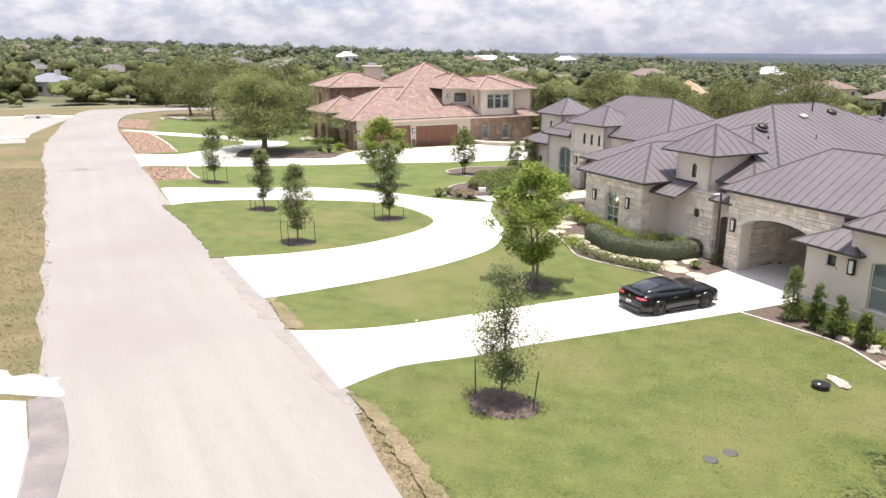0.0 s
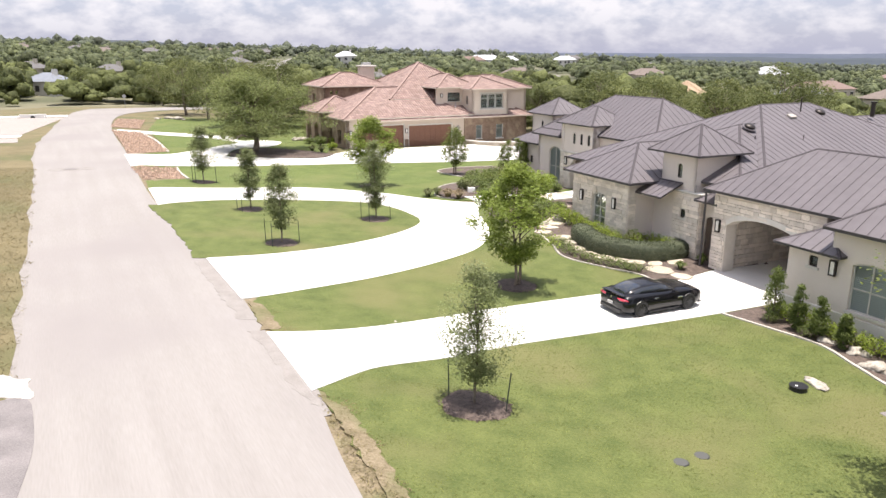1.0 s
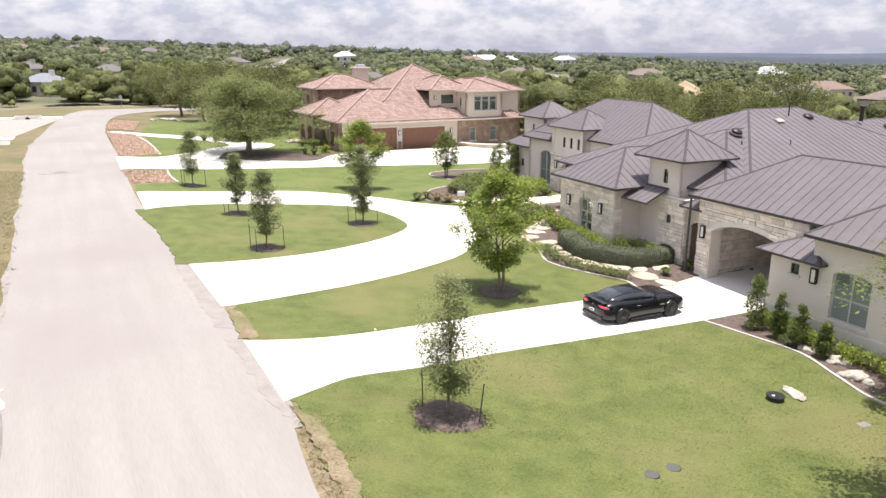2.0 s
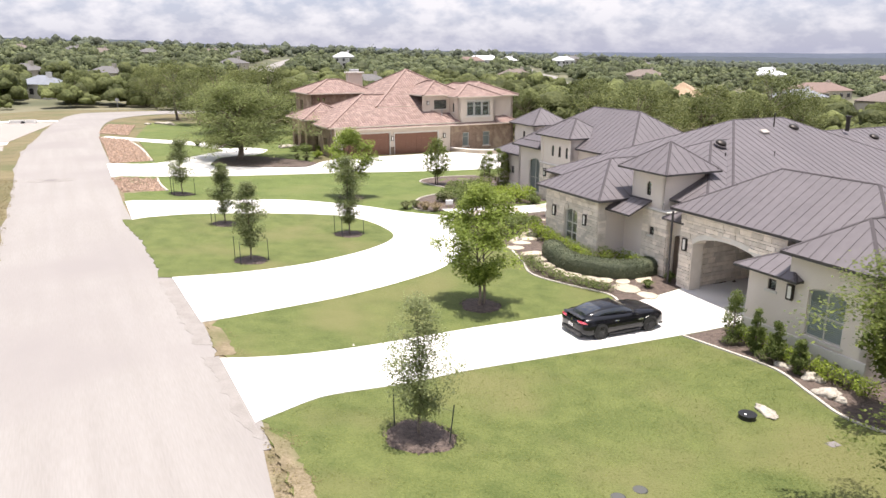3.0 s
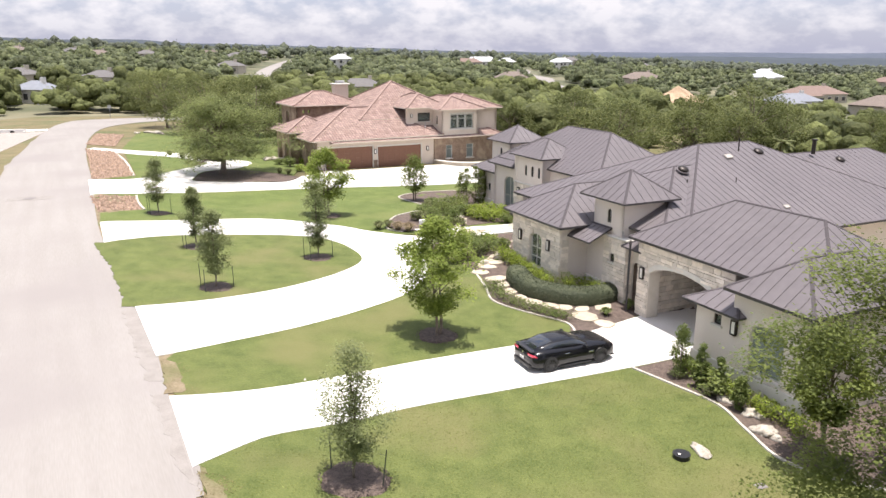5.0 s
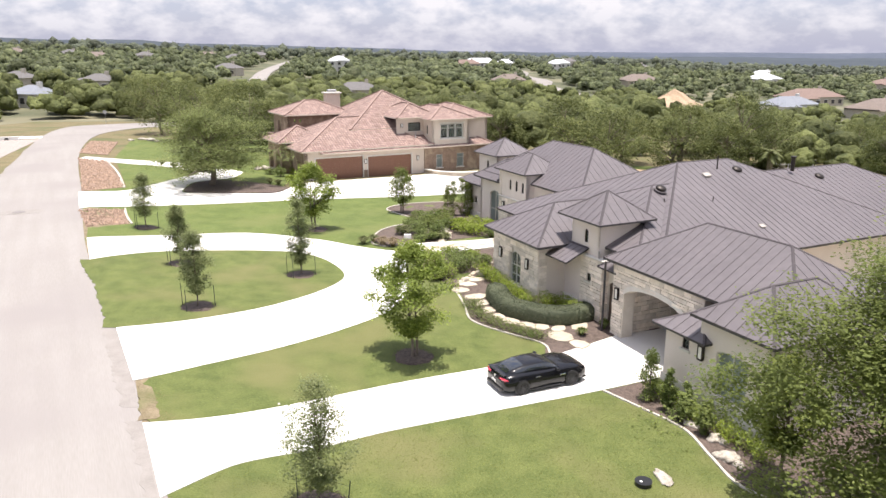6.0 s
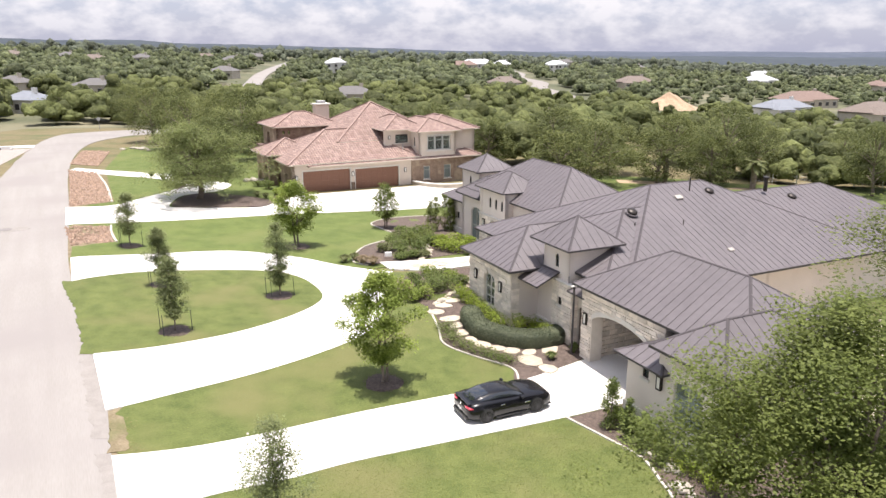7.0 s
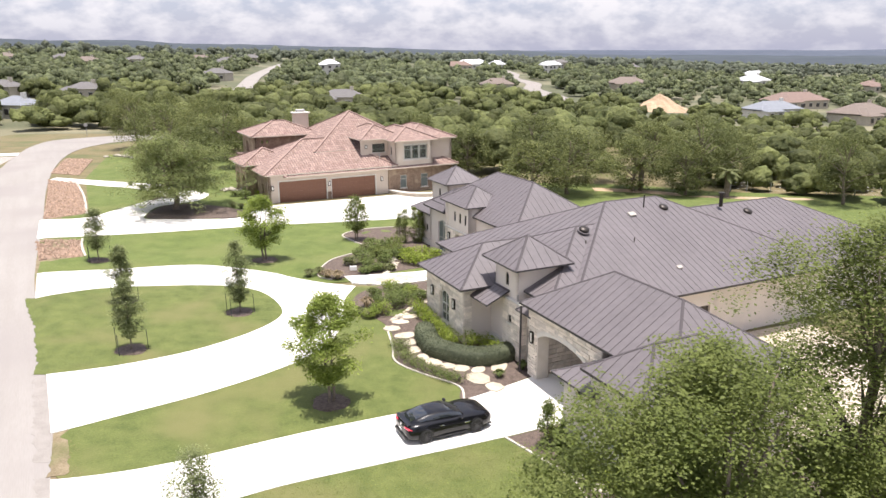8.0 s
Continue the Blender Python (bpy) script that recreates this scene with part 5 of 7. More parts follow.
YOUNG = "slender young grey-green oak with a thin trunk"
TREES = [((1.85, 20.55), 4.45, 1.2, 0.85, 1.1), ((-7.95, 38.4), 4.2, 1.05, 0.9, 0.95), ((-3.45, 45.1), 4.9, 1.0, 0.8, 0.95), ((-11.7, 46.4), 3.9, 0.95, 0.8, 0.85), ((-17.8, 56.0), 4.1, 1.15, 1.0, 0.9)]
for k, (at, h, r, cl, ring) in enumerate(TREES):
    tree("young_oak", at, YOUNG + (" on the front lawn" if k == 0 else " on the lawn"), h, r, cl, 90, 110, 0.082 if k == 0 else 0.105, M["leaf_young"], 0.045, 30 + k, 0.38, clump=0.17, power=0.5, group="young oaks", hollow=0.15, lift=1.6)
    mulch_ring(at, ring, 40 + k)
    for a in ((2.6, -0.35) if k == 0 else (2.9, 0.2, 4.4)):
        p = (at[0] + 0.95 * math.cos(a), at[1] + 0.95 * math.sin(a))
        stake(p, (0.16, 0.05) if a < 0 else (-0.03, 0.02), at)

tree("lawn_tree", (4.35, 33.3), "leafy bright green tree with two slim stems in a mulch ring", 5.8, 2.15, 1.3, 86, 215, 0.135, M["leaf_bright"], 0.07, 64, 0.36, 2, 0.115, 0.55, hollow=0.3, limbs=26, lift=1.3)
mulch_ring((4.35, 33.3), 1.0, 52)
tree("lawn_tree", (-4.9, 58.4), "leafy green tree with two slim stems on the far lawn", 5.3, 2.2, 1.3, 76, 170, 0.16, M["leaf_bright"], 0.08, 53, 0.4, 2, 0.135, 0.6, hollow=0.3, limbs=26, lift=1.3)
mulch_ring((-4.9, 58.4), 1.1, 54)
tree("magnolia", (1.95, 66.6), "small dark-leaved magnolia in a mulch bed on the far lawn", 4.1, 1.15, 0.9, 70, 40, 0.2, M["leaf_oak"], 0.06, 55, 0.35, 2, 0.2)
tree("magnolia", (17.7, 22.6), "glossy-leaved young magnolia in the garage bed", 5.2, 1.3, 1.7, 80, 95, 0.15, M["leaf_mag"], 0.07, 56, 0.4, 1, 0.16)
tree("live_oak", (-19.3, 77.4), "broad spreading live oak over a mulch bed", 8.2, 7.5, 1.9, 640, 66, 0.2, M["leaf_live"], 0.3, 57, 0.27, 1, 0.06, 0.5, limbs=30, spray=75, lift=2.0, hollow=0.35)
tree("large_oak", (16.6, 13.9), "large leafy oak close by on the lawn", 11.6, 4.8, 1.9, 780, 150, 0.106, M["leaf_oak"], 0.24, 58, 0.45, 1, 0.065, 0.5, limbs=40, hollow=0.25, spray=58, lift=2.2)
tree("large_oak", (23.9, 20.4), "large leafy oak beside the garage wing", 12.9, 5.5, 2.4, 720, 130, 0.12, M["leaf_oak"], 0.26, 59, 0.45, 1, 0.065, 0.5, limbs=40, hollow=0.25, spray=66, lift=2.2)

# trees behind the houses: a few built once, then repeated
PROTO = []
for k, (h, r, cl) in enumerate(((7.8, 4.6, 0.9), (6.6, 3.9, 0.7), (9.4, 5.4, 1.6))):
    t = tree("oak_tree", (26 + 9 * k, 90 + 2 * k), "olive-green oak at the woodland's edge behind the houses", h, r, cl, 150, 52, 0.25, M["leaf_wood"], 0.22, 60 + k, 0.4, 1, 0.12, 0.42, "woodland edge oaks", limbs=14, hollow=0.65)
    PROTO.append(t)
rng = np.random.default_rng(70)
SPOTS = [(56.5, 81.5, 2, 0.8), (41, 90, 1, 0.9), (62, 92, 0, 0.75), (72, 84, 1, 0.85), (50, 98, 0, 0.95), (21, 86, 1, 1.1), (30, 98, 2, 0.8), (14, 104, 1, 1.0), (80, 100, 2, 0.65), (66, 106, 0, 0.75), (42, 108, 1, 1.1),
         (-24, 98, 0, 0.95), (-30, 107, 2, 0.95), (-20, 110, 1, 1.1), (-12, 114, 0, 1.0), (-38, 122, 2, 1.0), (-46, 134, 2, 1.05), (-26, 120, 0, 1.1), (-4, 118, 2, 0.8), (6, 117, 0, 1.0), (-34, 136, 0, 1.1), (-66, 176, 2, 0.9), (-56, 178, 0, 1.1), (-46, 172, 1, 1.1), (-72, 186, 0, 1.2), (24, 108, 0, 1.1), (90, 92, 0, 0.8), (54, 112, 2, 0.6), (-112, 196, 1, 0.9), (-92, 190, 0, 1.0)]
for x, y, k, s in SPOTS:
    copy_thing(PROTO[k], Matrix.Translation((x, y, land_z(x, y))) @ Matrix.Rotation(rng.uniform(0, 6.28), 4, "Z") @ Matrix.Diagonal((s, s, s * rng.uniform(0.9, 1.1), 1)))



def palm(at, h, seed):
    """A small palm: a shaggy trunk and a head of arching fronds."""
    rng = np.random.default_rng(seed)
    root = empty("palm", Matrix.Translation((*at, land_z(*at))), "pale shaggy-trunked palm behind the house", "tree", "palms")
    bm = bmesh.new()
    tube(bm, [(0, 0, -0.2), (0.05, 0, h * 0.4), (0, 0.05, h * 0.7)], [0.34, 0.36, 0.3], 9)
    part("trunk", bm, M["bark"], root)
    for k in range(16):
        a, e = 2.4 * k, rng.uniform(-0.1, 1.0)
        c, s = math.cos(a), math.sin(a)
        bm = bmesh.new()
        rows = []
        for f, w in ((0, 0.05), (0.35, 0.3), (0.7, 0.42), (1.0, 0.02)):
            r, z = 1.6 * f, h * 0.7 + 1.5 * e * f - 1.1 * f * f
            rows.append([bm.verts.new((c * r - s * u * w, s * r + c * u * w, z - 0.12 * abs(u))) for u in (-1, 0, 1)])
        for p, q in zip(rows, rows[1:]):
            for i in (0, 1):
                bm.faces.new((p[i], p[i + 1], q[i + 1], q[i]))
        part("frond", bm, M["leaf_grass"], root)


palm((36.0, 92.6), 5.0, 75)
palm((45.5, 88.0), 4.6, 76)


# ---------------------------------------------------------------- shrubs and hedges
def shrub(name, at, rx, ry, h, n, leaf, mat, label, seed, group="", category="shrub", lumps=5, power=2.0):
    """A rounded shrub: a lumpy dome of leaves over a dark twiggy heart."""
    rng = np.random.default_rng(seed)
    cen = [(0, 0, h * 0.5, 1.0)] + [(rng.uniform(-0.45, 0.45) * rx, rng.uniform(-0.45, 0.45) * ry, rng.uniform(0.35, 0.6) * h, rng.uniform(0.5, 0.7)) for _ in range(lumps)]
    pts = []
    for cx, cy, cz, f in cen:
        m = int(n * f / sum(c[3] for c in cen))
        v = rng.normal(size=(m, 3))
        v /= np.linalg.norm(v, axis=1)[:, None]
        v *= rng.uniform(0.7, 1.03, m)[:, None]
        pts.append(np.stack([cx + v[:, 0] * rx * f, cy + v[:, 1] * ry * f, cz + v[:, 2] * h * 0.5 * f], 1))
    pts = np.concatenate(pts)
    pts = pts[pts[:, 2] > 0.02]
    ob = empty(name, Matrix.Translation((at[0], at[1], land_z(*at) + 0.06)), label, category, group)
    f = new("foliage", cloud_mesh("foliage", leaves(rng, pts, leaf, 0.9, 0.6), mat))
    f.parent = ob
    bm = bmesh.new()
    for k in range(5):
        a = 1.26 * k
        tube(bm, [(0, 0, -0.1), (0.3 * rx * math.cos(a), 0.3 * ry * math.sin(a), 0.4 * h), (0.6 * rx * math.cos(a), 0.6 * ry * math.sin(a), 0.75 * h)], [0.03, 0.02, 0.006], 5)
    part("branchwork", bm, M["bark"], ob)
    return ob


def column(at, r, h, seed, mat, label, group):
    """A narrow upright juniper."""
    rng = np.random.default_rng(seed)
    ob = empty("juniper", Matrix.Translation((at[0], at[1], land_z(*at) + 0.06)), label, "shrub", group)
    tips = envelope(rng, 60, r, 0.1, h, 0.3, 0.5, 0.55)
    f = new("foliage", cloud_mesh("foliage", leaves(rng, clumps(rng, tips, 45, r * 0.24), 0.1, 0.4, 0.5), mat))
    f.parent = ob
    part("trunk", cylinder(0.05, -0.1, h * 0.8, 6, 0.015), M["bark"], ob)


def hedge(name, line, width, height, n, leaf, mat, label):
    """A clipped hedge with rounded shoulders along a line, leaves over a dense heart."""
    rng = np.random.default_rng(81)
    line = smooth_line(line, 6)
    ob = empty(name, Matrix.Identity(4), label, "hedge")
    bm = bmesh.new()
    prof = [(-0.46, 0.0), (-0.48, 0.5), (-0.42, 0.82), (-0.25, 0.93), (0, 0.96), (0.25, 0.93), (0.42, 0.82), (0.48, 0.5), (0.46, 0.0)]
    rows, frames_ = [], []
    for i, (x, y) in enumerate(line):
        a, b = line[max(i - 1, 0)], line[min(i + 1, len(line) - 1)]
        d = Vector((b[0] - a[0], b[1] - a[1], 0)).normalized()
        e = min(i, len(line) - 1 - i) / 3
        k = min(1.0, 0.55 + 0.45 * math.sqrt(min(e, 1)))
        frames_.append((Vector((x, y, land_z(x, y) + 0.05)), Vector((-d.y, d.x, 0)), k))
        rows.append([bm.verts.new(frames_[-1][0] + frames_[-1][1] * u * width * k + Vector((0, 0, v * height * (0.8 + 0.2 * k)))) for u, v in prof])
    for a, b in zip(rows, rows[1:]):
        for k in range(len(prof) - 1):
            bm.faces.new((a[k], a[k + 1], b[k + 1], b[k]))
    bm.faces.new(rows[0])
    bm.faces.new(rows[-1][::-1])
    part("hedge_heart", bm, mat, ob, smooth=True)
    pts = []
    for _ in range(n):
        f = rng.uniform(0, len(line) - 1.001)
        i = int(f)
        (pa, na, ka), (pb, nb, kb) = frames_[i], frames_[i + 1]
        g = rng.uniform(0, len(prof) - 1.001)
        j = int(g)
        u = prof[j][0] + (prof[j + 1][0] - prof[j][0]) * (g - j)
        v = prof[j][1] + (prof[j + 1][1] - prof[j][1]) * (g - j)
        t = f - i
        p = pa.lerp(pb, t) + na.lerp(nb, t) * (u * (ka + (kb - ka) * t) * width * rng.uniform(0.96, 1.08))
        pts.append((p.x, p.y, p.z + v * height * (0.8 + 0.2 * ka) * rng.uniform(0.97, 1.06)))
    f = new("foliage", cloud_mesh("foliage", leaves(rng, np.array(pts), leaf, 0.3, 0.6), mat))
    f.parent = ob


def grass_clump(at, r, h, mat, label, seed, n=260, group=""):
    """A fountain of thin arching blades."""
    rng = np.random.default_rng(seed)
    z = land_z(*at) + 0.02
    tri = []
    for _ in range(n):
        a, q = rng.uniform(0, 6.28), rng.uniform(0.1, 1.0)
        b = np.array([0.15 * r * q * math.cos(a), 0.15 * r * q * math.sin(a), 0])
        m = np.array([0.6 * r * q * math.cos(a), 0.6 * r * q * math.sin(a), h * rng.uniform(0.55, 0.8)])
        e = np.array([1.1 * r * q * math.cos(a), 1.1 * r * q * math.sin(a), h * rng.uniform(0.5, 1.0) * (1.1 - 0.5 * q)])
        s = np.array([-math.sin(a), math.cos(a), 0]) * 0.02
        tri += [b - s, b + s, m + s, m - s, m - s, m + s, e + s * 0.2, e - s * 0.2]
    ob = new("ornamental_grass", cloud_mesh("ornamental_grass", np.array(tri), mat))
    ob.matrix_world = Matrix.Translation((at[0], at[1], z))
    tagged(ob, label, "grass", group)


hedge("hedge", [(9.0, 42.2), (9.15, 40.8), (9.6, 39.6), (10.7, 38.8), (12.0, 38.35), (13.2, 38.6), (14.3, 39.4)], 1.35, 0.85, 12000, 0.07, M["leaf_hedge"], "long clipped grey-green hedge curving before the stone wing")
LIME1 = [H_AT @ Vector(q) for q in [(-2.0, 9.9 - 0.7 * k, 0) for k in range(9)] + [(-1.0, 4.0, 0), (-0.3, 3.4, 0), (-0.2, 2.7, 0), (-0.15, 2.0, 0)]]
for k, (x, y, _) in enumerate(LIME1):
    shrub("lime_shrub", (x, y), 0.62, 0.6, 1.0, 620, 0.10, M["leaf_lime"], "small yellow-green shrub between hedge and stone wall", 100 + k, "yellow-green shrubs")
for k, (x, y) in enumerate([(7.6, 39.6), (7.9, 38.6), (8.4, 37.8), (9.0, 37.2), (9.7, 36.7), (10.4, 36.3), (11.0, 36.0), (7.5, 40.3)]):
    shrub("ground_cover", (x, y), 0.75, 0.6, 0.5, 520, 0.085, M["leaf_shrub"], "low trailing ground cover along the bed's edging", 120 + k, "ground cover")
SHRUBS = [(6.1, 45.0, 0.8, 1.0), (6.9, 46.2, 0.9, 1.2), (7.6, 47.2, 0.8, 1.1), (7.9, 48.8, 0.7, 0.9), (6.6, 48.0, 0.8, 1.1), (5.6, 46.8, 0.6, 0.8), (6.3, 50.3, 0.7, 0.8), (7.2, 49.5, 0.7, 0.9), (5.2, 48.6, 0.6, 0.7), (5.4, 44.4, 0.6, 0.7), (8.6, 47.9, 0.6, 0.8)]
for k, (x, y, r, h) in enumerate(SHRUBS):
    shrub("shrub", (x, y), r, r, h, 800, 0.13, M["leaf_shrub"] if k % 3 else M["leaf_bright"], "rounded green shrub in the mulch bed", 140 + k, "bed shrubs")
for k, (x, y, r, h, mt) in enumerate([(3.0, 59.8, 0.8, 0.8, "leaf_shrub"), (4.4, 59.6, 0.9, 1.1, "leaf_oak"), (5.3, 58.8, 0.8, 0.9, "leaf_shrub"), (3.3, 61.8, 0.7, 0.8, "leaf_grass"), (4.5, 61.3, 0.9, 1.2, "leaf_shrub"), (5.9, 63.2, 0.9, 1.2, "leaf_oak"), (3.5, 64.3, 0.7, 0.7, "leaf_shrub"), (2.6, 57.0, 0.8, 0.8, "leaf_grass"), (6.3, 59.2, 0.8, 1.0, "leaf_shrub"), (7.4, 57.6, 1.0, 1.0, "leaf_lime"), (8.5, 57.0, 1.0, 1.1, "leaf_lime"), (9.3, 58.6, 0.9, 1.1, "leaf_lime"), (8.2, 59.0, 1.0, 1.2, "leaf_lime"), (7.0, 59.2, 0.9, 1.0, "leaf_lime"), (3.8, 57.6, 0.9, 1.0, "leaf_shrub"), (4.8, 55.2, 0.7, 0.7, "leaf_shrub"), (5.4, 57.0, 0.8, 0.9, "leaf_shrub"), (4.0, 54.6, 0.7, 0.6, "leaf_shrub"), (6.0, 60.6, 0.9, 1.1, "leaf_oak"), (5.0, 62.2, 0.9, 1.2, "leaf_shrub"), (4.4, 60.2, 0.8, 0.9, "leaf_shrub"), (5.8, 55.4, 0.6, 0.6, "leaf_grass"), (9.6, 56.2, 0.6, 0.8, "leaf_shrub")]):
    shrub("shrub", (x, y), r, r, h, 700, 0.16, M[mt], "rounded yellow-green shrub by the entrance" if mt == "leaf_lime" else "spreading green shrub in the entry bed", 170 + k, "entry shrubs")
for k, (x, y, h) in enumerate([(6.2, 64.8, 2.8), (6.7, 65.1, 3.1), (7.5, 65.3, 3.3), (8.0, 65.0, 3.0), (8.3, 65.6, 2.8)]):
    column((x, y), 0.5, h, 190 + k, M["leaf_oak"], "narrow dark green juniper at the house corner", "corner junipers")
JUN = [H_AT @ Vector(q) for q in ((-2.95, -7.5, 0), (-2.95, -8.7, 0), (-2.95, -9.7, 0), (-2.95, -10.8, 0))]
for k, ((x, y, _), r, h) in enumerate(zip(JUN, (0.42, 0.34, 0.34, 0.32), (2.3, 1.9, 1.7, 1.4))):
    column((x, y), r, h, 200 + k, M["leaf_shrub"], "upright dark juniper in the garage bed", "garage junipers")
for k, (x, y, _) in enumerate([H_AT @ Vector((-2.35, -7.2 - 0.75 * k, 0)) for k in range(9)]):
    shrub("lime_shrub", (x, y), 0.52, 0.52, 0.8, 560, 0.09, M["leaf_lime"], "round yellow-green shrub along the garage wall", 210 + k, "garage bed shrubs")
for k, (x, y, _) in enumerate([H_AT @ Vector((-3.2, q, 0)) for q in (-7.6, -9.3)]):
    shrub("shrub", (x, y), 0.4, 0.4, 0.5, 380, 0.08, M["leaf_shrub"], "low dark shrub at the junipers' feet", 225 + k, "garage bed shrubs")
for k, (x, y, r, h, mt) in enumerate([(-0.3, 53.6, 0.7, 0.7, "leaf_grass"), (0.4, 54.2, 0.6, 0.7, "leaf_grass"), (1.2, 53.2, 0.75, 0.8, "leaf_tan"), (2.0, 53.0, 0.75, 0.8, "leaf_tan"), (4.9, 46.4, 0.6, 0.9, "leaf_tan"), (4.6, 44.8, 0.5, 0.7, "leaf_grass"), (13.3, 36.6, 0.4, 0.5, "leaf_shrub"), (14.7, 37.5, 0.35, 0.7, "leaf_shrub"), (4.0, 56.4, 0.9, 0.9, "leaf_shrub"), (-30.1, 91.9, 0.8, 0.6, "leaf_grass"), (-27.6, 89.3, 0.9, 0.8, "leaf_grass"), (-26.2, 89.6, 0.9, 0.8, "leaf_grass"), (-25.0, 90.6, 0.9, 0.8, "leaf_grass"), (-13.5, 79.6, 0.7, 0.7, "leaf_grass"), (-12.4, 79.0, 0.7, 0.7, "leaf_grass")]):
    grass_clump((x, y), r, h, M[mt], "dry tan ornamental grass clump" if mt == "leaf_tan" else "green ornamental grass clump in a bed", 240 + k, group="ornamental grasses")
for k, (x, y, r, h, mt) in enumerate([(-13.4, 84.6, 0.8, 1.2, "leaf_shrub"), (-11.6, 81.4, 0.7, 0.8, "leaf_lime"), (-14.0, 88.0, 1.0, 0.9, "leaf_shrub"), (-12.8, 91.0, 1.0, 1.4, "leaf_shrub"), (-16.5, 96.0, 1.2, 0.9, "leaf_grass"), (-18.0, 103.0, 1.2, 1.4, "leaf_oak"), (-15.0, 86.2, 0.8, 0.7, "leaf_shrub"), (-12.0, 86.4, 0.8, 1.0, "leaf_lime"), (10.5, 84.0, 0.8, 0.7, "leaf_shrub"), (12.6, 86.0, 0.8, 0.7, "leaf_lime")]):
    shrub("shrub", (x, y), r, r, h, 450, 0.2, M[mt], "low shrub beside the tiled-roof house", 260 + k, "neighbour shrubs")


# ---------------------------------------------------------------- grass blades on the nearer lawns
def blades(name, label, area, n, h, mat, seed, keep):
    rng = np.random.default_rng(seed)
    x, y = rng.uniform(area[0], area[1], n), rng.uniform(area[2], area[3], n)
    ok = np.array([keep(a, b) for a, b in zip(x, y)])
    x, y = x[ok], y[ok]
    z = np.array([land_z(a, b) for a, b in zip(x, y)]) + 0.005
    a = rng.uniform(0, 6.28, len(x))
    w, hh = rng.uniform(0.012, 0.028, len(x)), h * rng.uniform(0.5, 1.3, len(x))
    dx, dy = np.cos(a) * w, np.sin(a) * w
    lx, ly = rng.normal(0, 1.6, len(x)) * hh, rng.normal(0, 1.6, len(x)) * hh
    v = np.stack([np.stack([x - dx, y - dy, z], 1), np.stack([x + dx, y + dy, z], 1), np.stack([x + lx, y + ly, z + hh], 1)], 1)
    ob = new(name, cloud_mesh(name, v, mat, 3))
    tagged(ob, label, "grass", kind="stuff")


def edge_side(line):
    xs, ys = [p[0] for p in line], [p[1] for p in line]
    return lambda y: float(np.interp(y, ys, xs))


RR = edge_side(ROAD_RIGHT)
N1X, N1Y = [p[0] for p in DRIVE1_NEAR], [p[1] for p in DRIVE1_NEAR]
F1X, F1Y = [p[0] for p in DRIVE1_FAR[::-1]], [p[1] for p in DRIVE1_FAR[::-1]]
O2X, O2Y = [p[0] for p in DRIVE2_OUT], [p[1] for p in DRIVE2_OUT]


def on_front(x, y):
    return x > RR(y) + 0.9 and y < float(np.interp(x, N1X, N1Y)) - 0.05 and (x < 12.6 or y < float(np.interp(x, [12.6, 13.2, 14.5, 15.8, 16.7, 22], [30, 30, 28.3, 26.5, 22.5, 20.2])) - 0.1)


def on_strip(x, y):
    return float(np.interp(x, F1X, F1Y)) + 0.05 < y and x > RR(y) + 0.8 and y < float(np.interp(min(x, 3.3), O2X, O2Y)) and x < float(np.interp(y, [33.9, 35.4, 36.8, 38.2, 43], [11.2, 10.9, 8.9, 7.3, 6.4]))


M["blade"] = leaf_material("grass_blades", (0.125, 0.15, 0.034), (0.215, 0.232, 0.075), 1.1, 0.5)
M["blade_dry"] = leaf_material("dry_verge_blades", (0.15, 0.13, 0.06), (0.26, 0.21, 0.11), 1.1, 0.3)
blades("grass_blades", "short mown grass blades of the front lawn", (-3, 24, 12, 31), 90000, 0.02, M["blade"], 301, on_front)
blades("grass_blades", "short mown grass blades between the driveways", (-7, 12, 25, 44), 40000, 0.02, M["blade"], 302, on_strip)
blades("dry_grass_blades", "sparse dry grass along the road's edge", (-9, 3, 10, 36), 60000, 0.04, M["blade_dry"], 303, lambda x, y: RR(y) + 0.1 < x < RR(y) + 0.95 + 0.4 * math.sin(3 * y) and not (19.9 < y < 25.1) and not (28.2 < y < 34.9))
blades("dry_grass_blades", "dry rough grass across the road", (-40, -10, 19, 60), 60000, 0.08, M["blade_dry"], 304, lambda x, y: x < float(np.interp(y, [p[1] for p in ROAD_LEFT], [p[0] for p in ROAD_LEFT])) - 0.2 - 0.3 * math.sin(2 * y) and y > 21)
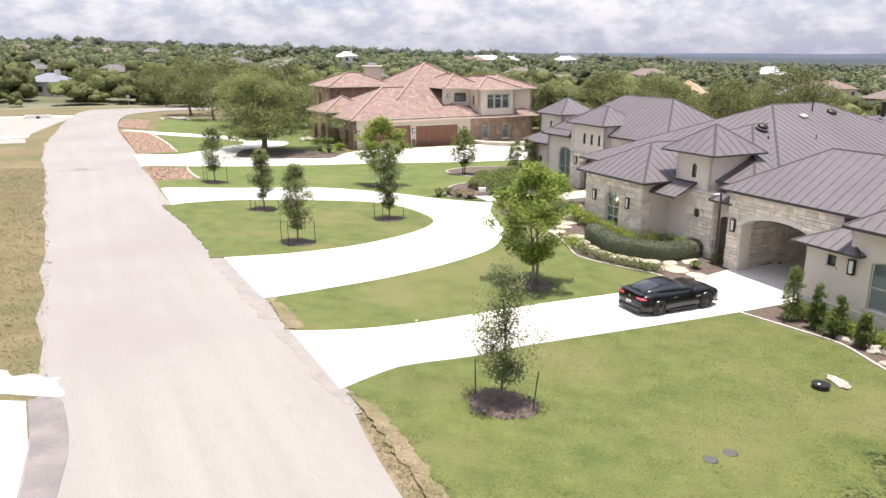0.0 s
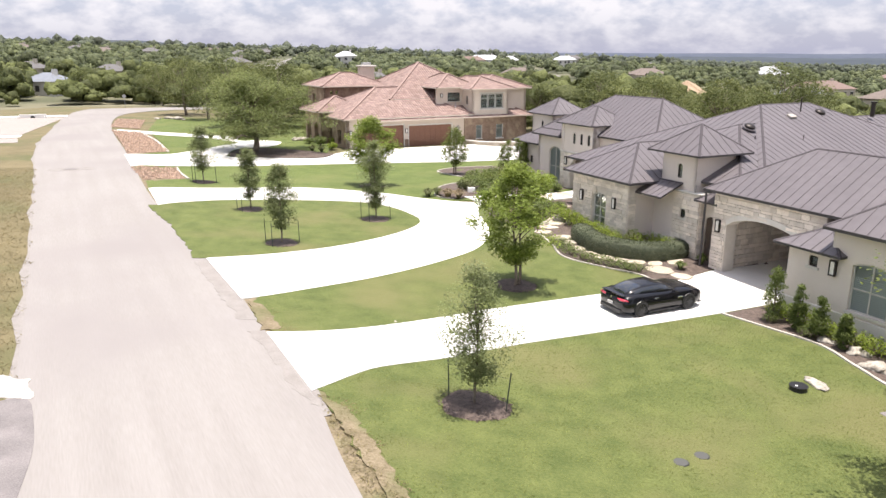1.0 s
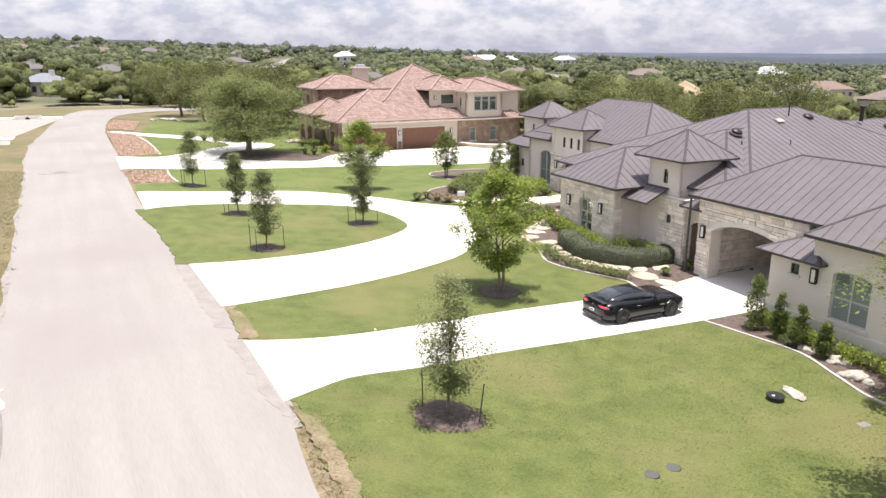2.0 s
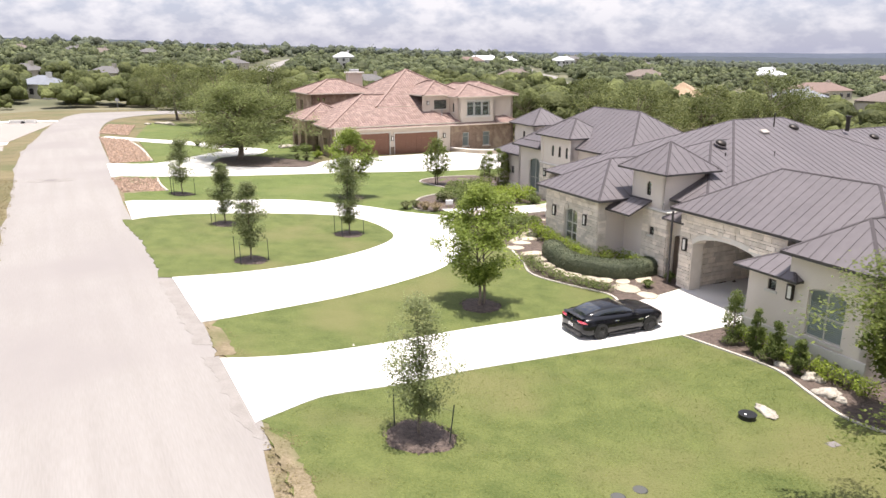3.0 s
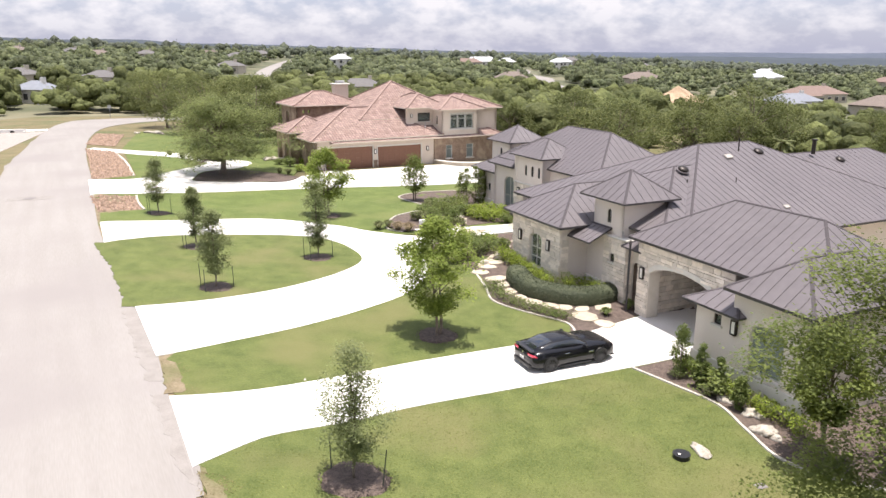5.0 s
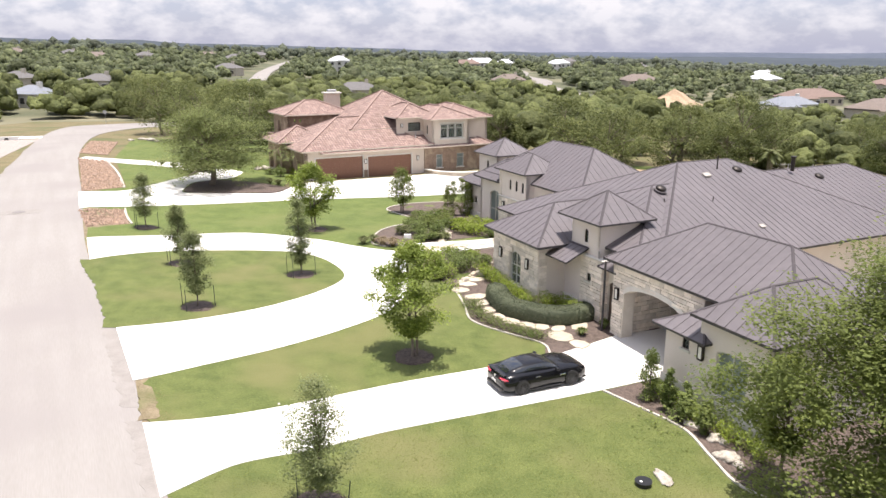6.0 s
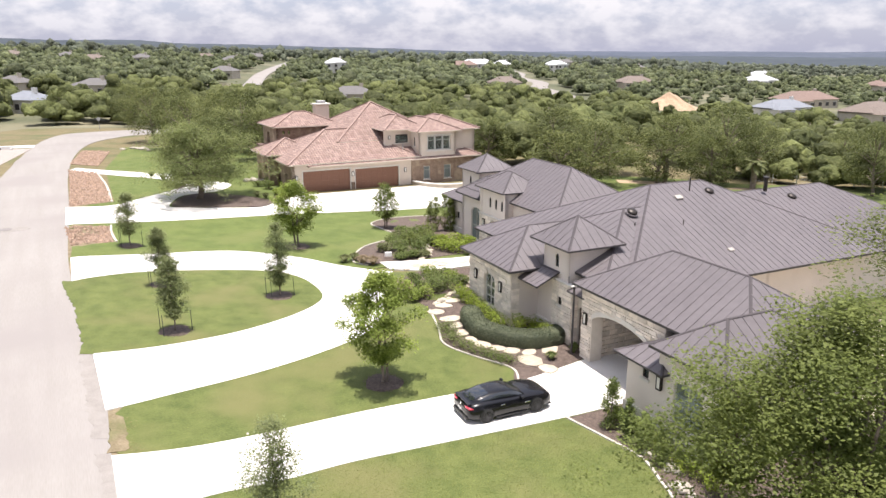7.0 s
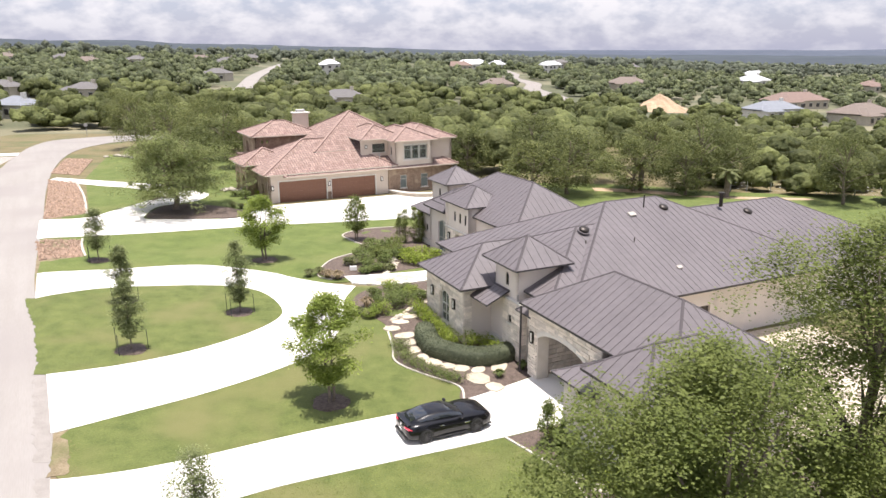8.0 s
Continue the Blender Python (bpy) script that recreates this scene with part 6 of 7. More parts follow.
# ---------------------------------------------------------------- houses in the distance
def far_house(x, y, width, deep, storeys, roof, walls, angle, label, wing=True):
    """A distant house: walls, hip roofs with an eave, windows, a door and a chimney."""
    z = land_z(x, y)
    root = empty("distant_house", Matrix.Translation((x, y, z)) @ pose(0, 0, 0, 0, 0, angle), label, "house", "distant houses")
    top = 3.0 * storeys + 0.6
    part("wall", boxed(-width / 2, width / 2, -deep / 2, deep / 2, -4, top), walls, root)

    def lid(x0, x1, y0, y1, h, slope):
        w = min(x1 - x0, y1 - y0) / 2
        bm = bmesh.new()
        c = [bm.verts.new(p) for p in ((x0, y0, h), (x1, y0, h), (x1, y1, h), (x0, y1, h))]
        if x1 - x0 > y1 - y0:
            a, b = bm.verts.new((x0 + w, (y0 + y1) / 2, h + w * slope)), bm.verts.new((x1 - w, (y0 + y1) / 2, h + w * slope))
            fs = ((c[0], c[1], b, a), (c[1], c[2], b), (c[2], c[3], a, b), (c[3], c[0], a), (c[3], c[2], c[1], c[0]))
        else:
            a, b = bm.verts.new(((x0 + x1) / 2, y0 + w, h + w * slope)), bm.verts.new(((x0 + x1) / 2, y1 - w - 0.01, h + w * slope))
            fs = ((c[0], c[1], a), (c[1], c[2], b, a), (c[2], c[3], b), (c[3], c[0], a, b), (c[3], c[2], c[1], c[0]))
        for f in fs:
            bm.faces.new(f)
        return part("roof", bm, roof, root)

    r = lid(-width / 2 - 0.6, width / 2 + 0.6, -deep / 2 - 0.6, deep / 2 + 0.6, top, 0.5)
    part("chimney", boxed(width * 0.18, width * 0.18 + 1.2, -0.5, 0.5, top, top + deep * 0.25 + 1.2), walls, r)
    if wing:
        part("wall", boxed(-width / 2 - 0.01, -width * 0.12, -deep / 2 - 3.5, -deep / 2, -4, top - 0.4), walls, root)
        lid(-width / 2 - 0.5, -width * 0.12 + 0.5, -deep / 2 - 4.1, deep / 2, top - 0.4, 0.5)
    for s in range(storeys):
        n = max(int(width / 3.5), 3)
        for k in range(n):
            a = -width / 2 + (k + 0.5) * width / n
            front = -deep / 2 - (3.5 if wing and a < -width * 0.12 else 0)
            wn_ = part("window", boxed(a - 0.75, a + 0.75, front - 0.06, front - 0.003, 0.9 + 3 * s, 2.5 + 3 * s), M["fascia"], root)
            part("window_frame", boxed(a - 0.9, a + 0.9, front - 0.1, front - 0.061, 2.5 + 3 * s, 2.65 + 3 * s), M["white"], wn_)


R_GREY = material("grey_shingle_roof", (0.105, 0.10, 0.10), (0.15, 0.143, 0.14), 1.5, 0.9, 0.02, 6)
R_BLUE = material("blue_grey_metal_roof", (0.16, 0.17, 0.195), (0.21, 0.225, 0.25), 0.6, 0.5, 0, 3)
R_BROWN = material("brown_shingle_roof", (0.13, 0.104, 0.09), (0.19, 0.154, 0.132), 1.5, 0.9, 0.02, 6)
R_RED = material("rust_tile_roof", (0.15, 0.105, 0.088), (0.21, 0.15, 0.128), 1.5, 0.9, 0.02, 6)
R_WHITE = material("white_metal_roof", (0.42, 0.43, 0.45), (0.52, 0.53, 0.55), 1.0, 0.6, 0, 4)
W_TAN = material("tan_wall", (0.38, 0.34, 0.28), (0.48, 0.43, 0.36), 1.0, 0.9, 0, 6)
W_PALE = material("pale_wall", (0.55, 0.53, 0.50), (0.66, 0.64, 0.60), 1.0, 0.9, 0, 6)
FAR = [
    (133, 273, 19, 10, 1, R_BLUE, W_PALE, 20, "blue-grey roofed pale house among trees"),
    (161, 315, 25, 12, 1, R_RED, W_TAN, 15, "rust-roofed tan house among trees"),
    (202, 458, 18, 12, 1, R_WHITE, W_PALE, 20, "white-roofed pale house on the slope"),
    (250, 571, 17, 9, 1, R_WHITE, W_PALE, 10, "small white-roofed house far off"),
    (112, 407, 19, 11, 1, R_BROWN, W_TAN, 10, "tan house with a brown hip roof"),
    (159, 260, 21, 12, 1, R_BROWN, W_TAN, 30, "brown-roofed house among trees"),
    (250, 415, 12, 9, 1, R_RED, W_TAN, 25, "small rust-roofed house far off"),
    (181, 678, 17, 10, 1, R_GREY, W_TAN, 0, "grey-roofed house far off"),
    (-61, 474, 13, 10, 2, R_WHITE, W_PALE, 10, "white cottage with a steep pale roof"),
    (-24, 253, 15, 9, 1, R_GREY, W_TAN, 5, "grey-roofed house beyond the woodland"),
    (-108, 205, 11, 8, 1, R_BLUE, W_PALE, -20, "blue-roofed pale house past the road's end"),
    (-142, 258, 11, 8, 1, R_GREY, W_TAN, -15, "grey-roofed two-storey house among trees"),
    (-115, 261, 12, 8, 1, R_GREY, W_TAN, -10, "grey roof showing above the trees"),
    (-210, 465, 17, 10, 1, R_BROWN, W_TAN, -15, "large tan house on the ridge"),
    (-243, 499, 13, 9, 1, R_GREY, W_TAN, -15, "grey-roofed house on the ridge"),
    (-201, 518, 13, 9, 1, R_GREY, W_TAN, -15, "grey-roofed house on the ridge"),
    (-174, 570, 17, 10, 1, R_BROWN, W_TAN, -10, "long brown-roofed house on the ridge"),
    (-105, 382, 13, 9, 1, R_GREY, W_TAN, -10, "grey-roofed house near the far road"),
    (-146, 545, 15, 10, 1, R_GREY, W_TAN, -10, "grey-roofed house near the far road"),
    (-271, 484, 13, 9, 1, R_BROWN, W_TAN, -20, "brown-roofed house on the ridge"),
    (-150, 630, 15, 10, 1, R_GREY, W_TAN, -10, "grey-roofed house on the ridge"),
    (37, 361, 15, 10, 1, R_BROWN, W_TAN, 5, "tan house with a dark roof among trees"),
    (36, 639, 30, 14, 1, R_WHITE, W_PALE, 0, "long white house far off"),
    (58, 650, 16, 12, 1, R_WHITE, W_PALE, 0, "white house far off"),
    (95, 583, 16, 10, 2, R_WHITE, W_PALE, 10, "white two-storey house on the slope"),
    (114, 651, 13, 10, 2, R_GREY, W_TAN, 5, "grey-roofed tall house far off"),
    (23, 599, 23, 11, 1, R_RED, W_TAN, 0, "rust-roofed house far off"),
]
for f in FAR:
    far_house(*f)
FAR_ROAD = smooth_line([(-66, 270), (-74, 310), (-86, 370), (-97, 430), (-110, 530), (-118, 620), (-112, 660)])
ribbon("far_road", FAR_ROAD, 8, 0.3, 0.1, M["road"], "pale road climbing the far ridge", "road")
FAR_ROAD2 = smooth_line([(58, 290), (62, 330), (57, 380), (63, 430), (56, 480), (62, 540), (60, 600)])
ribbon("far_road", FAR_ROAD2, 9, 0.3, 0.1, M["apron"], "pale winding gravel road in the distance", "road")
bm = bmesh.new()
_top = bm.verts.new((0, 0, 6.6))
_rings = []
for _f in (0.12, 0.28, 0.48, 0.7, 1.0):
    _rings.append([])
    for _k in range(30):
        _a = 2 * math.pi * _k / 30
        _q = 13 * _f * (1 + 0.25 * noise.noise(Vector((1.3 * math.cos(_a), 1.3 * math.sin(_a), 2.0))))
        _rings[-1].append(bm.verts.new((_q * math.cos(_a), 0.7 * _q * math.sin(_a), 6.6 * (1 - _f) ** 1.15 + 1.1 * noise.noise(Vector((_q * math.cos(_a), _q * math.sin(_a), 5.0)) * 0.35) - 0.4 * _f)))
for _k in range(30):
    bm.faces.new((_top, _rings[0][_k], _rings[0][(_k + 1) % 30]))
    for _a, _b in zip(_rings, _rings[1:]):
        bm.faces.new((_a[_k], _b[_k], _b[(_k + 1) % 30], _a[(_k + 1) % 30]))
thing("sand_pile", bm, M["sand"], "bare heap of tan excavated earth among trees", "earth heap", at=Matrix.Translation((95, 287, land_z(95, 287))))


def ridge(name, y, x0, x1, base, h, seed, mat, label, fall=0.0):
    bm = bmesh.new()
    n = 120
    rows = []
    for dy, f in ((-500, 0.0), (-250, 0.55), (-60, 0.92), (80, 1.0), (300, 0.0)):
        rows.append([bm.verts.new((x0 + (x1 - x0) * k / n, y + dy, base + f * h * (1 - fall * k / n) * (1 + 0.16 * noise.noise(Vector((k * 0.08 + seed, dy * 0.002, seed))) + 0.03 * noise.noise(Vector((k * 0.5, seed, dy * 0.01)))))) for k in range(n + 1)])
    for a, b in zip(rows, rows[1:]):
        for k in range(n):
            bm.faces.new((a[k], a[k + 1], b[k + 1], b[k]))
    thing(name, bm, mat, label, "hill", kind="structure", smooth=True)


ridge("far_hill", 3900, -4000, 4000, -60, 77, 3.0, M["hill"], "long hill on the horizon with blue haze put into its colour")
ridge("far_hill", 2600, -2900, 700, -40, 146, 5.0, M["hill2"], "dark wooded ridge rising in the west, haze put into its colour", 0.72)
ridge("far_hill", 1900, 100, 3400, -60, 62, 8.0, M["hill2"], "dark green ridge before the horizon, haze put into its colour")
# ---------------------------------------------------------------- stepping stones, rocks, small things
def flagstone(at, r, seed, label="irregular pale flagstone stepping stone in mulch", squash=0.75, turn=0.0):
    rng = np.random.default_rng(seed)
    n = 8
    pts = []
    for k in range(n):
        a = 2 * math.pi * k / n
        q = r * rng.uniform(0.8, 1.12)
        x, y = q * math.cos(a), q * math.sin(a) * squash
        pts.append((x * math.cos(turn) - y * math.sin(turn), x * math.sin(turn) + y * math.cos(turn)))
    bm = prism(pts, -0.1, 0.045)
    bmesh.ops.bevel(bm, geom=[e for e in bm.edges if e.verts[0].co.z > 0 and e.verts[1].co.z > 0], offset=0.02, segments=1, affect="EDGES")
    thing("flagstone", bm, M["flag"], label, "stepping stone", "stepping stones", at=Matrix.Translation((*at, land_z(*at) + 0.045)))


FLAGS = [(6.9, 42.6, 0.65), (7.8, 41.7, 0.7), (8.2, 40.7, 0.6), (8.5, 39.7, 0.55), (9.0, 38.8, 0.5), (9.6, 38.2, 0.6), (10.4, 37.7, 0.5), (11.2, 37.45, 0.6), (12.2, 37.3, 0.55), (13.4, 37.7, 0.7), (12.1, 36.3, 0.85), (12.95, 35.35, 0.6), (7.4, 43.7, 0.6), (8.0, 44.6, 0.6)]
for k, (x, y, r) in enumerate(FLAGS):
    flagstone((x, y), r, 400 + k, turn=0.5 * k)
for k in range(8):
    f = k / 7
    flagstone((4.6 + 5.6 * f, 52.25 + 2.6 * f), 0.5, 420 + k, "pale cut stone slab of the entry walk", 1.6, 0.45)


def boulder(name, at, size, seed, mat, label, group="", sink=0.25):
    rng = np.random.default_rng(seed)
    bm = bmesh.new()
    bmesh.ops.create_icosphere(bm, subdivisions=2 if max(size) < 0.32 else 3, radius=1)
    o = Vector(rng.uniform(-9, 9, 3))
    for v in bm.verts:
        n = v.co.normalized()
        k = 1 + 0.4 * noise.noise(n * 1.3 + o) + 0.3 * noise.noise(n * 2.7 + o) + 0.15 * noise.noise(n * 6 + o)
        v.co = Vector((n.x * size[0] * k, n.y * size[1] * k, max(n.z * size[2] * k, -size[2] * sink)))
    return thing(name, bm, mat, label, "rock", group, smooth=True, at=Matrix.Translation((*at, land_z(*at) + 0.01 + size[2] * sink * 0.7)) @ Matrix.Rotation(rng.uniform(0, 3.14), 4, "Z"))


boulder("lawn_rock", (13.85, 23.3), (0.56, 0.25, 0.11), 431, M["rock"], "flat pale limestone rock on the lawn")
for k, (x, y, r) in enumerate([(16.1, 27.2, 0.28), (16.3, 27.0, 0.2), (16.75, 26.1, 0.36), (16.95, 25.8, 0.25), (16.7, 24.6, 0.4), (16.9, 24.2, 0.28), (16.4, 24.9, 0.22), (8.3, 45.6, 0.4), (8.6, 46.3, 0.35), (7.2, 44.4, 0.3), (8.8, 44.9, 0.3), (9.0, 48.4, 0.3), (8.7, 49.3, 0.3), (5.9, 58.6, 0.4), (6.2, 56.6, 0.3), (5.9, 57.6, 0.35)]):
    boulder("boulder", (x, y), (r, r * 0.8, r * 0.6), 440 + k, M["rock"], "rough pale limestone boulder in a bed", "bed boulders")
for k in range(9):
    boulder("boulder", (-17.2 + 0.62 * k, 89.6 + 0.5 * math.sin(1.3 * k)), (0.5, 0.35, 0.35), 470 + k, M["rock"], "pale limestone boulder edging the neighbour's bed", "neighbour boulders")
for k, (x, y, s) in enumerate([(-44.8, 122.4, 0.9), (-43.0, 121.6, 1.1), (-46.2, 121.0, 0.6), (-41.8, 120.6, 0.5)]):
    boulder("boulder", (x, y), (s, s * 0.6, s * 0.35), 480 + k, M["rock"], "pale limestone boulder at the lawn's end", "lawn boulders")

# black utility lid beside the rock, round covers in the lawn
lid = empty("utility_tub", Matrix.Translation((13.0, 22.85, land_z(13.0, 22.85))), "black round plastic utility tub on the lawn", "utility tub")
part("tub", cylinder(0.30, -0.1, 0.15, 20, 0.27), M["black"], lid)
part("tub_rim", cylinder(0.31, 0.15, 0.18, 20), M["black"], lid)
part("tub_label", cylinder(0.05, 0.18, 0.19, 10), M["white"], lid, at=Matrix.Translation((-0.1, -0.05, 0)))
for x, y, r in ((7.4, 17.9, 0.2), (8.12, 18.32, 0.2)):
    c = thing("irrigation_cover", cylinder(r, -0.05, 0.035, 18), M["cover"], "dark round irrigation cover flush with the lawn", "cover", "irrigation covers", at=Matrix.Translation((x, y, land_z(x, y) - 0.01)))
    part("cover_ring", cylinder(r + 0.03, -0.05, 0.02, 18), M["black"], c)
thing("lawn_box", boxed(-0.2, 0.2, -0.15, 0.15, -0.05, 0.045, 0.015), M["patch"], "grey square valve-box lid in the lawn", "cover", "valve boxes", at=Matrix.Translation((15.1, 21.2, land_z(15.1, 21.2) - 0.02)) @ pose(0, 0, 0, 0, 0, 20))
thing("lawn_box", boxed(-0.22, 0.22, -0.1, 0.1, -0.05, 0.03, 0.01), M["edging"], "pale square valve-box lid in the lawn", "cover", "valve boxes", at=Matrix.Translation((-1.25, 27.75, land_z(-1.25, 27.75) - 0.02)) @ pose(0, 0, 0, 0, 0, 20))
thing("lawn_box", boxed(-0.28, 0.28, -0.18, 0.18, -0.05, 0.12, 0.02), M["white"], "white stone block in the entry bed", "block", at=Matrix.Translation((3.0, 54.9, land_z(3.0, 54.9) + 0.35)) @ pose(0, 0, 0, 90, 0, 10))

# manhole lid in the road
mh = thing("manhole", cylinder(0.5, -0.03, 0.012, 24), M["patch"], "worn dark iron manhole lid in the road", "manhole", at=Matrix.Translation((-29.9, 59.6, land_z(-29.9, 59.6) + 0.02)))
part("manhole_frame", cylinder(0.62, -0.03, 0.008, 24), M["apron"], mh)
drape("road_patch", smooth_line([(-31.6, 59.2), (-30.2, 60.6), (-28.4, 60.5), (-28.2, 59.4), (-29.8, 58.6), (-31.2, 58.4)]), 0.01, M["apron"], "worn repaired patch round the manhole", "asphalt patch", 0.05)

# street sign at the road's end
sx, sy = -69.5, 163.0
sign = empty("stop_sign", Matrix.Translation((sx, sy, land_z(sx, sy))), "street sign seen from behind on a steel post", "street sign")
part("post", cylinder(0.05, -0.2, 2.6, 8), M["steel"], sign)
bm = cylinder(0.42, -0.015, 0.015, 8)
part("sign_plate", bm, M["steel"], sign, at=Matrix.Translation((0, -0.06, 2.4)) @ pose(0, 0, 0, 90, 0, 22.5))

# culvert headwalls across the road
for x, y, a in ((-55.0, 86.0, 22), (-64.5, 117.0, 14)):
    hw = empty("culvert_headwall", Matrix.Translation((x, y, land_z(x, y))) @ pose(0, 0, 0, 0, 0, a), "white concrete culvert headwall with a dark round pipe", "culvert")
    bm = prism([(-1.9, -0.2), (1.9, -0.2), (1.9, 0.3), (-1.9, 0.3)], -0.5, 0.55)
    part("headwall", bm, M["concrete"], hw)
    ring = bmesh.new()
    tube(ring, [(0, -0.23, 0.05), (0, 0.1, 0.05)], [0.34, 0.34], 18)
    part("culvert_pipe", ring, M["black"], hw)
    for s in (-1, 1):
        part("wing_wall", boxed(s * 1.9 - 0.12, s * 1.9 + 0.12, -1.0, -0.2, -0.4, 0.3, 0.02), M["concrete"], hw)


# ---------------------------------------------------------------- the car
def car(at, angle):
    root = empty("sports_car", Matrix.Translation(at) @ pose(0, 0, 0, 0, 0, angle), "gleaming black two-door sports coupe with dark alloy wheels on the driveway", "car")
    # lower body, nose towards +x: stations of half width, belt height, deck height, sill
    st = [(-2.24, 0.62, 0.62, 0.66, 0.42), (-2.18, 0.82, 0.76, 0.86, 0.30), (-2.0, 0.91, 0.84, 0.95, 0.22), (-1.6, 0.96, 0.88, 0.98, 0.19), (-1.1, 0.965, 0.87, 0.97, 0.17), (-0.5, 0.93, 0.84, 0.95, 0.17), (0.1, 0.92, 0.83, 0.92, 0.17), (0.6, 0.93, 0.83, 0.92, 0.17), (1.0, 0.95, 0.84, 0.94, 0.17), (1.4, 0.955, 0.82, 0.92, 0.18), (1.8, 0.93, 0.76, 0.86, 0.2), (2.08, 0.84, 0.66, 0.75, 0.22), (2.26, 0.62, 0.52, 0.58, 0.28)]
    bm = bmesh.new()
    rows = []
    for x, w, belt, deck, sill in st:
        half = [(w * 0.90, sill), (w, sill + 0.1), (w * 1.0, (sill + belt) / 2), (w * 0.975, belt), (w * 0.86, deck - 0.015), (w * 0.5, deck + 0.015), (0, deck + 0.025)]
        rows.append([bm.verts.new((x, -y, z)) for y, z in half] + [bm.verts.new((x, y, z)) for y, z in half[-2::-1]])
    for a, b in zip(rows, rows[1:]):
        for k in range(len(a) - 1):
            bm.faces.new((a[k], a[k + 1], b[k + 1], b[k]))
        bm.faces.new((a[-1], a[0], b[0], b[-1]))
    bm.faces.new(rows[0])
    bm.faces.new(rows[-1][::-1])
    body = part("body", bm, M["paint"], root, smooth=True)
    # glasshouse
    gs = [(-2.0, 0.55, 0.93, 0.95), (-1.55, 0.70, 0.95, 1.13), (-1.05, 0.74, 0.95, 1.245), (-0.5, 0.76, 0.93, 1.285), (-0.05, 0.765, 0.92, 1.27), (0.3, 0.76, 0.92, 1.16), (0.62, 0.74, 0.92, 0.99), (0.8, 0.68, 0.92, 0.93)]
    bm = bmesh.new()
    rows = []
    for x, w, lo, hi in gs:
        half = [(w, lo - 0.03), (w * 0.97, lo + (hi - lo) * 0.25), (w * 0.80, lo + (hi - lo) * 0.82), (w * 0.66, hi - 0.015), (w * 0.35, hi), (0, hi + 0.005)]
        rows.append([bm.verts.new((x, -y, z)) for y, z in half] + [bm.verts.new((x, y, z)) for y, z in half[-2::-1]])
    for i, (a, b) in enumerate(zip(rows, rows[1:])):
        for k in range(len(a) - 1):
            f = bm.faces.new((a[k], a[k + 1], b[k + 1], b[k]))
            side = k in (1, 8) and 1 <= i <= 5
            roof = 3 <= k <= 6
            f.material_index = 1 if side or (roof and (i >= 4 or i <= 1)) else 0
    bm.faces.new(rows[0])
    bm.faces.new(rows[-1][::-1])
    part("cabin", bm, [M["paint"], M["carglass"]], root, "black roof with tinted windows", smooth=True)
    # wheels
    for x in (-1.33, 1.30):
        for s in (-1, 1):
            wm = Matrix.Translation((x, s * 0.85, 0.335)) @ pose(0, 0, 0, 90)
            tyre = bmesh.new()
            prof = [(0.235, -0.13), (0.31, -0.14), (0.335, -0.10), (0.34, 0), (0.335, 0.10), (0.31, 0.14), (0.235, 0.13)]
            n = 28
            rr = [[tyre.verts.new((r * math.cos(6.2832 * k / n), r * math.sin(6.2832 * k / n), z)) for r, z in prof] for k in range(n)]
            for k in range(n):
                for j in range(len(prof)):
                    tyre.faces.new((rr[k][j], rr[k][(j + 1) % 7], rr[(k + 1) % n][(j + 1) % 7], rr[(k + 1) % n][j]))
            wheel = part("wheel", tyre, M["tyre"], root, smooth=True, at=wm)
            rim = bmesh.new()
            tube(rim, [(0, 0, -0.11), (0, 0, 0.11)], [0.236, 0.236], 28)
            part("rim", rim, M["black"], wheel)
            for k in range(10):
                sp = bmesh.new()
                box(sp, 0.04, 0.235, -0.016, 0.016, 0.10, 0.135)
                box(sp, 0.04, 0.235, -0.016, 0.016, -0.135, -0.10)
                part("spoke", sp, M["rim"], wheel, at=Matrix.Rotation(0.6283 * k, 4, "Z"))
            part("hub", cylinder(0.06, -0.14, 0.14, 12), M["rim"], wheel)
            arch = bmesh.new()
            tube(arch, [(x + 0.375 * math.cos(a), s * 0.95, 0.335 + 0.375 * math.sin(a)) for a in (0.0, 0.45, 0.9, 1.35, 1.8, 2.25, 2.7, 3.14)], [0.022] * 8, 6)
            part("wheel_arch", arch, M["paint"], root)
            well = bmesh.new()
            tube(well, [(x, s * 0.72, 0.36), (x, s * 0.962, 0.36)], [0.365, 0.365], 24)
            part("wheel_well", well, M["black"], root)
    # lights, mirrors, handles, trim
    for s in (-1, 1):
        bm = bmesh.new()
        tube(bm, [(-2.19, s * 0.42, 0.80), (-2.20, s * 0.62, 0.81), (-2.14, s * 0.78, 0.80), (-2.0, s * 0.88, 0.78)], [0.05, 0.055, 0.055, 0.03], 8)
        part("tail_light", bm, M["tail"], root, "glossy red tail light", smooth=True)
        bm = bmesh.new()
        tube(bm, [(2.0, s * 0.72, 0.66), (1.8, s * 0.84, 0.70)], [0.07, 0.06], 8)
        part("headlight", bm, M["chrome"], root, smooth=True)
        bm = bmesh.new()
        bmesh.ops.create_uvsphere(bm, u_segments=12, v_segments=8, radius=0.12, matrix=Matrix.Translation((0.45, s * 1.0, 0.97)) @ Matrix.Diagonal((0.7, 1.1, 0.65, 1)))
        mir = part("side_mirror", bm, M["paint"], root, smooth=True)
        bm = bmesh.new()
        tube(bm, [(0.45, s * 0.8, 0.92), (0.45, s * 0.95, 0.95)], [0.03, 0.03], 6)
        part("mirror_arm", bm, M["black"], mir)
